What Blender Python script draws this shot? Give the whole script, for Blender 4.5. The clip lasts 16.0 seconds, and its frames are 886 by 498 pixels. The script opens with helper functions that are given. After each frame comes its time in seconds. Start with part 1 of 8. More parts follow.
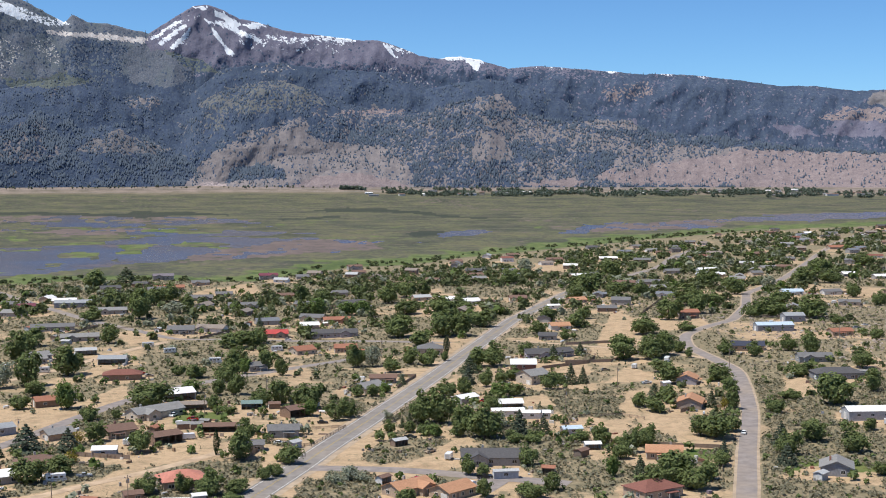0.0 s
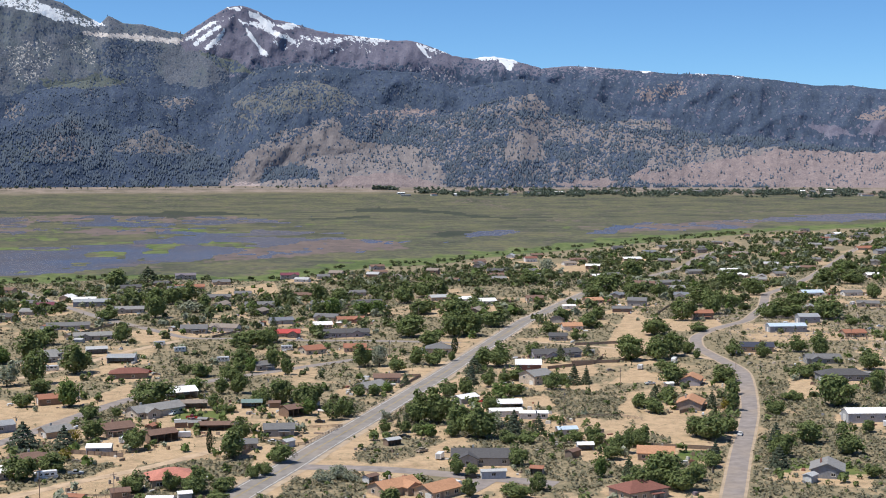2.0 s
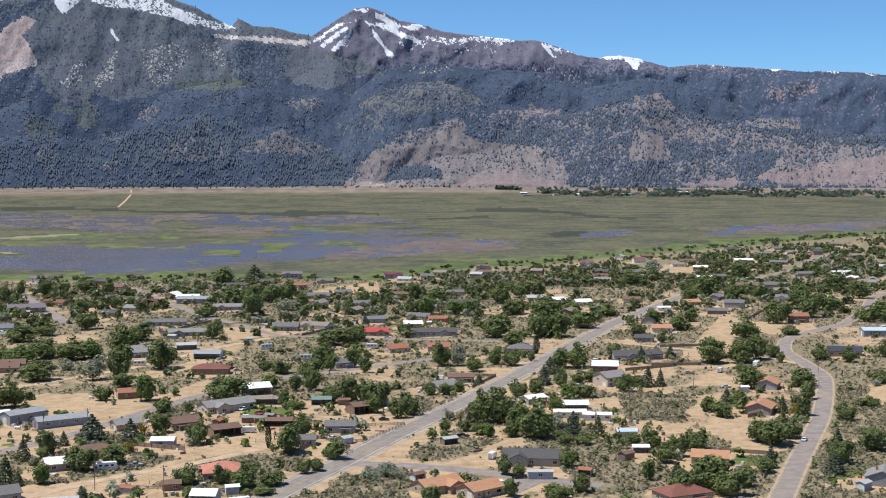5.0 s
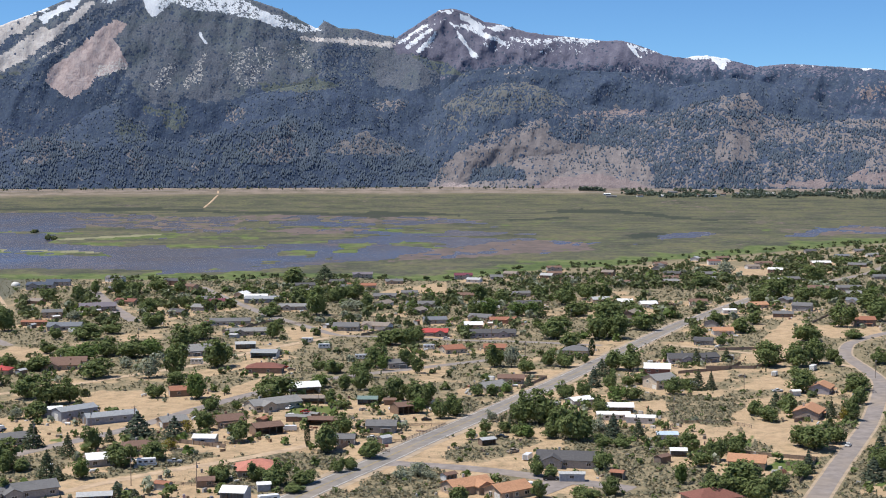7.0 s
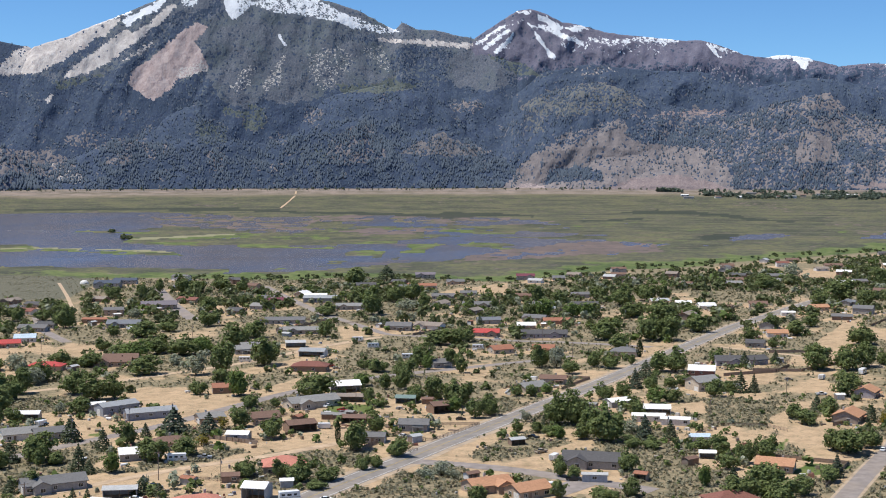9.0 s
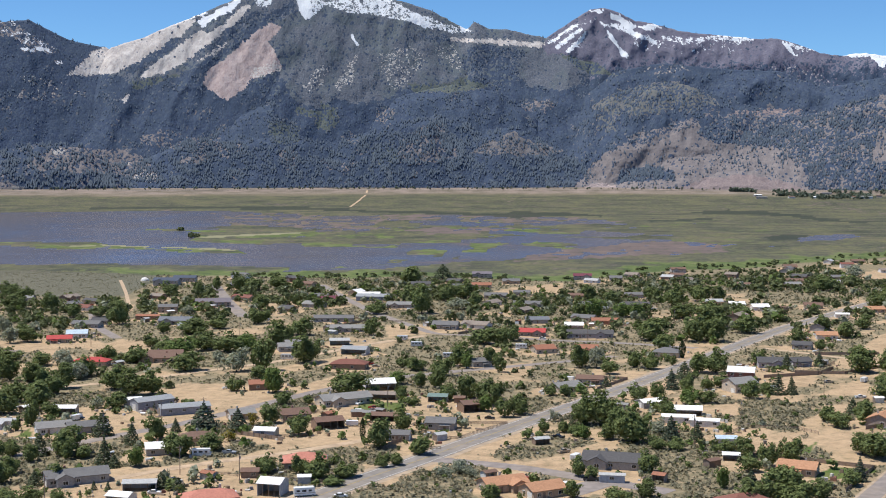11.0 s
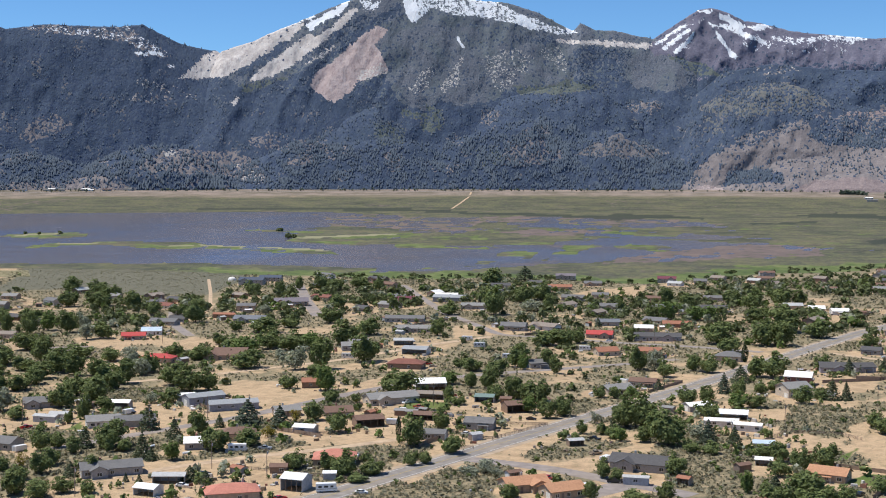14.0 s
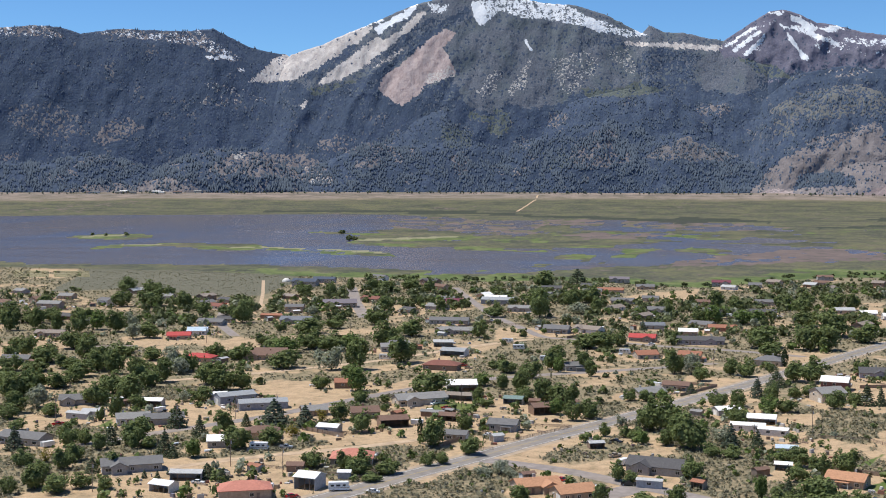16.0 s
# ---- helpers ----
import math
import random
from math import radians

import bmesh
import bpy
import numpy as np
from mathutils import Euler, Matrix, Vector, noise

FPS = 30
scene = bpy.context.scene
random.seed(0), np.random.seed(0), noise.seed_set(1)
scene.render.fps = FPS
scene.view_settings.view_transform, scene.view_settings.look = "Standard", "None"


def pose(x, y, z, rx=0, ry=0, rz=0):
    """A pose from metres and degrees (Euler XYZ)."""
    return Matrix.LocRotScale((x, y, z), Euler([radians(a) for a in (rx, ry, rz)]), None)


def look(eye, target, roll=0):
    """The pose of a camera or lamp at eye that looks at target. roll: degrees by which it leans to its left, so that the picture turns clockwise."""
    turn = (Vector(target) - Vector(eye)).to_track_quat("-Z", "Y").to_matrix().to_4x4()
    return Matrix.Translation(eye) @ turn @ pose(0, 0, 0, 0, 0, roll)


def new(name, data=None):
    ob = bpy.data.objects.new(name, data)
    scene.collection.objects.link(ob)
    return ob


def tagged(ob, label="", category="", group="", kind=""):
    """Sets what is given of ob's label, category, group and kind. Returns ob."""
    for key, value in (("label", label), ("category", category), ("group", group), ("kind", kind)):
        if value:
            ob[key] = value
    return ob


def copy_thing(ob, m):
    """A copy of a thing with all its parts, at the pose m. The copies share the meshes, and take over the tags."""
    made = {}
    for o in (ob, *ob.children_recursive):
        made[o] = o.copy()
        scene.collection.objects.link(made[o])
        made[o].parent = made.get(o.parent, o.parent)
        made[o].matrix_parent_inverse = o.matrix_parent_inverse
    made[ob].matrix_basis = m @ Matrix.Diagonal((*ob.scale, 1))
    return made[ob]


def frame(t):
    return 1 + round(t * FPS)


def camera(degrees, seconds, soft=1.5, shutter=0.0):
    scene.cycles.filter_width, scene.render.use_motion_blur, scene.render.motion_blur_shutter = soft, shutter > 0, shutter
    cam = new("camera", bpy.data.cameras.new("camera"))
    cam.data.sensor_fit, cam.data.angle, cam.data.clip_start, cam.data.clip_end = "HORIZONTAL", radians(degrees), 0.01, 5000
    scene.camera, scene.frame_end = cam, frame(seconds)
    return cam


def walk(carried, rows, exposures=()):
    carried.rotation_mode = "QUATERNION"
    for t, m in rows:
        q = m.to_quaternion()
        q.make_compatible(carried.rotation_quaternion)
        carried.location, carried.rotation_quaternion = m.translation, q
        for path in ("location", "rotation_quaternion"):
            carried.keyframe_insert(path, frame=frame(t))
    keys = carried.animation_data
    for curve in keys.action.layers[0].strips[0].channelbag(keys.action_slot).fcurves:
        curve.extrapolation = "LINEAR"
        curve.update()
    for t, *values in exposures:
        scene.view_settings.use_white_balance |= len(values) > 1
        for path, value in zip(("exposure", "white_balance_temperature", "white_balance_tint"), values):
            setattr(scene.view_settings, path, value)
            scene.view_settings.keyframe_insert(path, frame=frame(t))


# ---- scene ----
# ---------------------------------------------------------------- camera
cam = camera(36.07, 16.0, soft=1.0)
PATH = [
    (0, pose(-74.31, 16.27, 109.91, 86.234, -0.009, -12.469)),
    (0.5, pose(-70.26, 15.25, 109.95, 86.231, 0.001, -12.159)),
    (1, pose(-66.17, 14.18, 110.00, 86.227, -0.005, -11.848)),
    (1.5, pose(-61.98, 13.05, 110.02, 86.226, -0.006, -11.424)),
    (2, pose(-57.70, 11.98, 110.01, 86.234, -0.010, -10.876)),
    (2.5, pose(-53.40, 10.71, 109.98, 86.249, -0.010, -10.156)),
    (3, pose(-48.94, 9.30, 109.98, 86.255, -0.001, -9.289)),
    (3.5, pose(-44.19, 8.08, 110.08, 86.252, 0.006, -8.346)),
    (4, pose(-39.25, 7.07, 110.16, 86.242, 0.025, -7.329)),
    (6.5, pose(-14.85, 2.50, 110.63, 86.250, 0.048, -2.465)),
    (7, pose(-9.81, 2.14, 110.57, 86.272, 0.077, -1.551)),
    (7.5, pose(-4.81, 1.77, 110.46, 86.291, 0.079, -0.630)),
    (8, pose(0.27, 1.15, 110.35, 86.302, 0.080, 0.300)),
    (8.5, pose(5.52, 0.67, 110.25, 86.311, 0.086, 1.137)),
    (9, pose(10.55, 0.41, 110.19, 86.317, 0.072, 1.926)),
    (11.5, pose(35.79, 0.32, 110.08, 86.299, -0.021, 5.962)),
    (12, pose(40.69, 0.22, 110.06, 86.312, -0.053, 6.743)),
    (12.5, pose(45.77, 0.27, 110.06, 86.317, -0.054, 7.525)),
    (13, pose(51.02, 0.30, 110.02, 86.335, -0.053, 8.332)),
    (13.5, pose(56.20, 0.46, 109.93, 86.355, -0.039, 9.134)),
    (14, pose(61.36, 0.92, 109.76, 86.378, -0.037, 9.936)),
    (14.5, pose(66.43, 1.53, 109.59, 86.402, -0.057, 10.735)),
    (15, pose(71.49, 2.10, 109.46, 86.440, -0.068, 11.523)),
    (15.5, pose(76.54, 2.73, 109.33, 86.471, -0.071, 12.300)),
    (16, pose(81.41, 3.24, 109.23, 86.503, -0.094, 13.004)),
]
walk(cam, PATH, exposures=((0, 0.15, 6350, 10), (16, 0.15, 6350, 10)))

# ---------------------------------------------------------------- light
SUN_EL, SUN_AZ = 66.0, -95.0   # degrees; azimuth clockwise from +y


def daylight():
    w = bpy.data.worlds.new("world")
    scene.world = w
    w.use_nodes = True
    nt = w.node_tree
    sky = nt.nodes.new("ShaderNodeTexSky")
    sky.sky_type = "NISHITA"
    sky.sun_disc = False
    sky.sun_elevation = radians(SUN_EL)
    sky.sun_rotation = radians(SUN_AZ)
    sky.altitude = 2600
    sky.air_density, sky.dust_density, sky.ozone_density = 0.9, 0.0, 1.6
    bg = nt.nodes["Background"]
    bg.inputs["Strength"].default_value = 0.105
    tint = nt.nodes.new("ShaderNodeMixRGB")
    tint.blend_type = "MULTIPLY"
    tint.inputs[0].default_value = 1.0
    tint.inputs[2].default_value = (0.57, 0.85, 1.09, 1)
    nt.links.new(sky.outputs["Color"], tint.inputs[1])
    nt.links.new(tint.outputs[0], bg.inputs["Color"])
    lamp = bpy.data.lights.new("sun", "SUN")
    lamp.energy, lamp.angle, lamp.color = 5.0, radians(0.53), (1.0, 0.945, 0.85)
    s = new("sun", lamp)
    e, a = radians(SUN_EL), radians(SUN_AZ)
    d = Vector((math.cos(e) * math.sin(a), math.cos(e) * math.cos(a), math.sin(e)))
    s.matrix_world = look((0, 0, 900), Vector((0, 0, 900)) - d)


daylight()


# ---------------------------------------------------------------- materials
class Nodes:
    """A node material with short names for its nodes."""

    def __init__(self, name, rough=0.9, spec=0.2, metal=0.0):
        self.m = bpy.data.materials.new(name)
        self.m.use_nodes = True
        self.nt = self.m.node_tree
        self.b = self.nt.nodes["Principled BSDF"]
        self.b.inputs["Roughness"].default_value = rough
        self.b.inputs["Specular IOR Level"].default_value = spec
        self.b.inputs["Metallic"].default_value = metal

    def n(self, kind, **props):
        node = self.nt.nodes.new("ShaderNode" + kind)
        for k, v in props.items():
            setattr_safe(node, k, v)
        return node

    def link(self, a, b):
        self.nt.links.new(a, b)

    def pos(self, scale=(1, 1, 1)):
        g = self.n("NewGeometry")
        v = self.n("VectorMath")
        v.operation = "MULTIPLY"
        v.inputs[1].default_value = scale
        self.link(g.outputs["Position"], v.inputs[0])
        return v.outputs[0]

    def noise(self, scale, detail=4.0, vec=None, rough=0.55):
        t = self.n("TexNoise")
        t.inputs["Scale"].default_value = scale
        t.inputs["Detail"].default_value = detail
        t.inputs["Roughness"].default_value = rough
        self.link(vec if vec is not None else self.pos(), t.inputs["Vector"])
        return t.outputs["Fac"]

    def voronoi(self, scale, vec=None, out="Distance"):
        t = self.n("TexVoronoi")
        t.inputs["Scale"].default_value = scale
        self.link(vec if vec is not None else self.pos(), t.inputs["Vector"])
        return t.outputs[out]

    def attr(self, name):
        a = self.n("Attribute")
        a.attribute_name = name
        return a.outputs["Fac"]

    def ramp(self, fac, stops):
        r = self.n("ValToRGB")
        e = r.color_ramp.elements
        while len(e) < len(stops):
            e.new(0.5)
        for k, (p, c) in enumerate(stops):
            e[k].position = p
            e[k].color = (*c, 1) if len(c) == 3 else c
        self.link(fac, r.inputs["Fac"])
        return r.outputs["Color"]

    def mask(self, fac, lo, hi):
        r = self.n("MapRange")
        r.inputs["From Min"].default_value, r.inputs["From Max"].default_value = lo, hi
        self.link(fac, r.inputs["Value"])
        return r.outputs["Result"]

    def math(self, op, a, b):
        m = self.n("Math")
        m.operation = op
        for k, v in enumerate((a, b)):
            if isinstance(v, (int, float)):
                m.inputs[k].default_value = v
            else:
                self.link(v, m.inputs[k])
        return m.outputs[0]

    def mix(self, fac, a, b, blend="MIX"):
        m = self.n("MixRGB")
        m.blend_type = blend
        for k, v in ((0, fac), (1, a), (2, b)):
            if isinstance(v, (int, float)):
                m.inputs[k].default_value = v
            elif isinstance(v, tuple):
                m.inputs[k].default_value = (*v, 1)
            else:
                self.link(v, m.inputs[k])
        return m.outputs[0]

    def random(self):
        return self.n("ObjectInfo").outputs["Random"]

    def island(self):
        return self.n("NewGeometry").outputs["Random Per Island"]

    def base(self, col):
        if isinstance(col, tuple):
            self.b.inputs["Base Color"].default_value = (*col, 1)
        else:
            self.link(col, self.b.inputs["Base Color"])
        return self

    def bump(self, height, strength=0.5, distance=0.1):
        b = self.n("Bump")
        b.inputs["Strength"].default_value = strength
        b.inputs["Distance"].default_value = distance
        self.link(height, b.inputs["Height"])
        self.link(b.outputs["Normal"], self.b.inputs["Normal"])
        return self


def setattr_safe(node, key, value):
    if key == "operation":
        node.operation = value


def soil_material():
    """Dry ground: sand, grit and sagebrush steppe in the village, grass and mud in the wetland."""
    k = Nodes("ground_soil", 0.95, 0.1)
    mid = k.noise(0.07, 5)
    fine = k.noise(0.9, 3)
    sand = k.ramp(mid, [(0.3, (0.34, 0.238, 0.148)), (0.5, (0.468, 0.335, 0.212)), (0.62, (0.4, 0.285, 0.178)), (0.75, (0.285, 0.208, 0.13))])
    sage = k.ramp(k.noise(0.35, 4), [(0.3, (0.155, 0.136, 0.086)), (0.5, (0.215, 0.181, 0.116)), (0.7, (0.295, 0.235, 0.15))])
    dry = k.mix(k.mask(k.math("ADD", k.attr("sandy"), k.math("MULTIPLY", k.math("SUBTRACT", mid, 0.5), 0.8)), 0.25, 0.75), sage, sand)
    weeds = k.noise(0.22, 5, None, 0.65)
    dry = k.mix(k.math("MULTIPLY", k.mask(weeds, 0.53, 0.64), 0.5), dry, (0.215, 0.18, 0.105))
    dry = k.mix(k.math("MULTIPLY", k.mask(weeds, 0.44, 0.36), 0.35), dry, (0.53, 0.38, 0.245))
    dry = k.mix(k.math("MULTIPLY", k.mask(fine, 0.45, 0.72), 0.4), dry, (0.2, 0.175, 0.115))
    dry = k.mix(k.math("MULTIPLY", k.mask(k.noise(2.6, 2), 0.56, 0.66), k.mask(k.noise(0.12, 3), 0.4, 0.62)), dry, (0.13, 0.12, 0.07))
    dry = k.mix(k.attr("lawn"), dry, k.ramp(mid, [(0.35, (0.07, 0.115, 0.03)), (0.65, (0.14, 0.155, 0.055))]))
    steppe = k.ramp(k.noise(0.5, 4, None, 0.7), [(0.35, (0.08, 0.082, 0.06)), (0.5, (0.13, 0.126, 0.092)), (0.65, (0.195, 0.18, 0.135))])
    dry = k.mix(k.attr("field"), dry, steppe)
    # wetland, streaked across the valley
    vec = k.pos((1.0, 0.75, 1.0))
    s1 = k.noise(0.009, 9, vec, 0.7)
    s2 = k.noise(0.045, 6, vec, 0.7)
    grass = k.ramp(s1, [(0.36, (0.048, 0.054, 0.042)), (0.45, (0.082, 0.088, 0.062)), (0.52, (0.108, 0.11, 0.07)), (0.57, (0.14, 0.138, 0.074)), (0.61, (0.108, 0.106, 0.074)), (0.68, (0.125, 0.106, 0.086))])
    s3 = k.noise(0.13, 4, vec, 0.7)
    grass = k.mix(k.math("MULTIPLY", k.mask(s2, 0.45, 0.62), 0.6), grass, (0.115, 0.10, 0.085))
    grass = k.mix(k.math("MULTIPLY", k.mask(s3, 0.52, 0.6), 0.6), grass, (0.055, 0.062, 0.045))
    grass = k.mix(k.math("MULTIPLY", k.mask(s3, 0.47, 0.38), 0.55), grass, (0.165, 0.172, 0.075))
    band = k.noise(0.02, 7, k.pos((0.35, 1.0, 1.0)), 0.7)
    grass = k.mix(k.math("MULTIPLY", k.mask(band, 0.52, 0.62), 0.7), grass, (0.05, 0.058, 0.045))
    grass = k.mix(k.math("MULTIPLY", k.mask(band, 0.45, 0.36), 0.5), grass, (0.15, 0.128, 0.085))
    lush = k.ramp(s2, [(0.36, (0.056, 0.082, 0.038)), (0.47, (0.094, 0.124, 0.046)), (0.55, (0.124, 0.154, 0.058)), (0.62, (0.152, 0.172, 0.074))])
    grass = k.mix(k.mask(k.math("ADD", k.attr("lush"), k.math("MULTIPLY", k.math("SUBTRACT", s2, 0.5), 2.6)), 0.42, 0.66), grass, lush)
    grass = k.mix(k.mask(k.math("ADD", k.attr("mud"), k.math("MULTIPLY", k.math("SUBTRACT", s2, 0.5), 3.4)), 0.4, 0.62), grass, k.ramp(s2, [(0.3, (0.105, 0.088, 0.088)), (0.5, (0.14, 0.112, 0.105)), (0.65, (0.175, 0.138, 0.122))]))
    grass = k.mix(k.mask(k.math("ADD", k.attr("straw"), k.math("MULTIPLY", k.math("SUBTRACT", s2, 0.5), 1.5)), 0.4, 0.7), grass, (0.235, 0.225, 0.14))
    grass = k.mix(k.math("MULTIPLY", k.mask(k.math("ADD", k.attr("sedge"), k.math("MULTIPLY", k.math("SUBTRACT", s2, 0.5), 1.6)), 0.4, 0.7), 0.85), grass, (0.042, 0.05, 0.04))
    col = k.mix(k.attr("wet"), dry, grass)
    bank = k.ramp(k.noise(0.02, 5, vec), [(0.35, (0.145, 0.128, 0.10)), (0.5, (0.2, 0.168, 0.14)), (0.65, (0.265, 0.215, 0.185))])
    col = k.mix(k.attr("bank"), col, bank)
    k.base(col).bump(k.noise(0.6, 4), 0.6, 0.5)
    return k.m


def water_material():
    k = Nodes("lake_water", 0.16, 0.5)
    vec = k.pos((1.0, 0.35, 1.0))
    k.base(k.ramp(k.noise(0.0035, 10, vec, 0.66), [(0.38, (0.09, 0.107, 0.168)), (0.45, (0.103, 0.105, 0.136)), (0.51, (0.116, 0.106, 0.12)), (0.6, (0.126, 0.112, 0.115))]))
    ruffle = k.noise(0.012, 6, k.pos((0.5, 1.0, 1.0)), 0.65)
    k.link(k.mask(ruffle, 0.35, 0.65), k.b.inputs["Specular IOR Level"])
    k.link(k.math("ADD", 0.1, k.math("MULTIPLY", ruffle, 0.25)), k.b.inputs["Roughness"])
    k.bump(k.noise(0.8, 3, vec), 0.6, 0.25)
    return k.m


def mountain_material():
    """Slopes: soil, rock and brush underneath, and over them single trees, boulders and snow in cells of their own
    size. Blue distance haze is mixed into the base colours.
    """
    k = Nodes("hazed_mountain_slope", 0.95, 0.1)
    n1, n2, n3 = k.noise(0.011, 5, None, 0.6), k.noise(0.05, 5, None, 0.65), k.noise(0.2, 4, None, 0.7)
    down = k.noise(0.03, 6, k.pos((1.0, 1.0, 0.4)), 0.7)   # drawn out down the slope

    def cells(scale, vec):
        t = k.n("TexVoronoi")
        t.inputs["Scale"].default_value = scale
        k.link(vec, t.inputs["Vector"])
        sep = k.n("SeparateColor")
        k.link(t.outputs["Color"], sep.inputs[0])
        return t.outputs["Distance"], sep.outputs[0], sep.outputs[1]

    def scattered(name, rnd, clump, weight):
        """1 where a cell's own number falls under the density, drawn together into clumps."""
        dens = k.attr(name)
        soft = k.math("MULTIPLY", k.math("MULTIPLY", dens, k.math("SUBTRACT", 1.0, dens)), weight * 4)
        dens2 = k.math("ADD", dens, k.math("MULTIPLY", k.math("SUBTRACT", clump, 0.5), soft))
        return k.math("LESS_THAN", rnd, dens2)

    crown, pick, tone = cells(0.165, k.pos((1.0, 1.0, 0.6)))
    _, pick2, tone2 = cells(0.22, k.pos((1.0, 1.0, 1.0)))
    # soil, rock, peak and brush colours shifted towards blue-grey to imitate haze
    soil = k.ramp(n2, [(0.3, (0.165, 0.152, 0.162)), (0.5, (0.212, 0.19, 0.192)), (0.7, (0.265, 0.235, 0.23))])
    soil = k.mix(k.math("MULTIPLY", k.mask(n3, 0.5, 0.68), 0.5), soil, (0.135, 0.128, 0.13))
    grey = k.ramp(n2, [(0.3, (0.135, 0.13, 0.138)), (0.7, (0.22, 0.205, 0.208))])
    pink = k.ramp(k.math("ADD", k.math("MULTIPLY", n2, 0.6), k.math("MULTIPLY", n3, 0.4)), [(0.36, (0.18, 0.148, 0.155)), (0.52, (0.238, 0.195, 0.195)), (0.66, (0.29, 0.24, 0.232))])
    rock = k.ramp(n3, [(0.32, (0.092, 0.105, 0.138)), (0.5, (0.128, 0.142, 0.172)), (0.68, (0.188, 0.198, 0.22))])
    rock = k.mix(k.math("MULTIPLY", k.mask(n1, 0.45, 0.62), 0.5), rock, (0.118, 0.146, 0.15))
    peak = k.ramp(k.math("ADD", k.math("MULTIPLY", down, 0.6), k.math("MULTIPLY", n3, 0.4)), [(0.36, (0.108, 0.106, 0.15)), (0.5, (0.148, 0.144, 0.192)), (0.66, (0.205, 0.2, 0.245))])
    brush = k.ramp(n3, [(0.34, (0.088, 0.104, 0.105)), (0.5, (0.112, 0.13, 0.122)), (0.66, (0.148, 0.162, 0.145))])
    scree = k.ramp(down, [(0.32, (0.40, 0.365, 0.35)), (0.5, (0.54, 0.50, 0.475)), (0.66, (0.64, 0.60, 0.575))])
    scar = k.ramp(down, [(0.32, (0.36, 0.285, 0.275)), (0.5, (0.44, 0.355, 0.34)), (0.66, (0.50, 0.415, 0.40))])
    streak = k.noise(0.07, 7, k.pos((1.0, 1.0, 0.3)), 0.75)   # gullies and brush in the loose slopes
    scree = k.mix(k.math("MULTIPLY", k.mask(streak, 0.48, 0.64), 0.6), scree, (0.29, 0.25, 0.255))
    scar = k.mix(k.math("MULTIPLY", k.mask(streak, 0.5, 0.64), 0.6), scar, (0.225, 0.172, 0.185))
    # tree colours carry the same painted blue haze
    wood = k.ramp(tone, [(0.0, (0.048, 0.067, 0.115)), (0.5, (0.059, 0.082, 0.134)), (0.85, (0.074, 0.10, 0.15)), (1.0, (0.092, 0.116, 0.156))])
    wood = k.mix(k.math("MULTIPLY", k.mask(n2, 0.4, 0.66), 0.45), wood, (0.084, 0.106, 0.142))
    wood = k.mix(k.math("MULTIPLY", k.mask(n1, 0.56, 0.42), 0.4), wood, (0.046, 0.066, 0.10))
    col = k.mix(k.mask(k.attr("trees"), 0.78, 0.92), soil, k.ramp(n3, [(0.35, (0.105, 0.115, 0.14)), (0.65, (0.165, 0.165, 0.172))]))
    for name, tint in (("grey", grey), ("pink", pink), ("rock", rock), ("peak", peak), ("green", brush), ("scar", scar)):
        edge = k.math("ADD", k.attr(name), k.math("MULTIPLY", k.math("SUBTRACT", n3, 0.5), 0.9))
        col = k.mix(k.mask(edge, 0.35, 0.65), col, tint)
    col = k.mix(scattered("scree", k.math("ADD", k.math("MULTIPLY", pick2, 0.55), k.math("MULTIPLY", k.mask(down, 0.3, 0.7), 0.4)), n2, 0.8), col, scree)
    col = k.mix(k.math("MULTIPLY", scattered("rocks", pick2, n2, 1.2), 0.85), col, k.ramp(tone2, [(0.0, (0.36, 0.34, 0.325)), (1.0, (0.58, 0.55, 0.52))]))
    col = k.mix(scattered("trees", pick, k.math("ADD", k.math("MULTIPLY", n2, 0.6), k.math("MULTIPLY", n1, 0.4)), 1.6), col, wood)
    lying = k.math("ADD", k.math("MULTIPLY", pick2, 0.36), k.math("MULTIPLY", k.mask(k.noise(0.055, 6, k.pos((1.0, 1.0, 0.5)), 0.75), 0.34, 0.66), 0.64))
    col = k.mix(scattered("snow", lying, n2, 0.5), col, (0.7, 0.725, 0.765))
    k.base(col).bump(k.math("ADD", k.math("MULTIPLY", n2, 1.0), k.math("MULTIPLY", crown, -0.3)), 0.55, 6.0)
    return k.m


def asphalt(name, shade, grit=0.3):
    k = Nodes(name, 0.9, 0.25)
    col = k.ramp(k.noise(0.25, 5), [(0.3, tuple(0.8 * c for c in shade)), (0.7, tuple(1.25 * c for c in shade))])
    col = k.mix(k.math("MULTIPLY", k.mask(k.noise(0.03, 4), 0.5, 0.7), grit), col, (0.33, 0.26, 0.19))
    k.base(col).bump(k.noise(6, 2), 0.3, 0.02)
    return k.m


SOIL = soil_material()
WATER = water_material()
SLOPE = mountain_material()
ASPHALT = asphalt("road_asphalt", (0.215, 0.195, 0.18))
ASPHALT_PALE = asphalt("worn_asphalt", (0.23, 0.20, 0.185), 0.5)


# ---------------------------------------------------------------- helpers for meshes
def smooth(a, lo, hi):
    s = np.clip((np.asarray(a, float) - lo) / (hi - lo), 0, 1)
    return s * s * (3 - 2 * s)


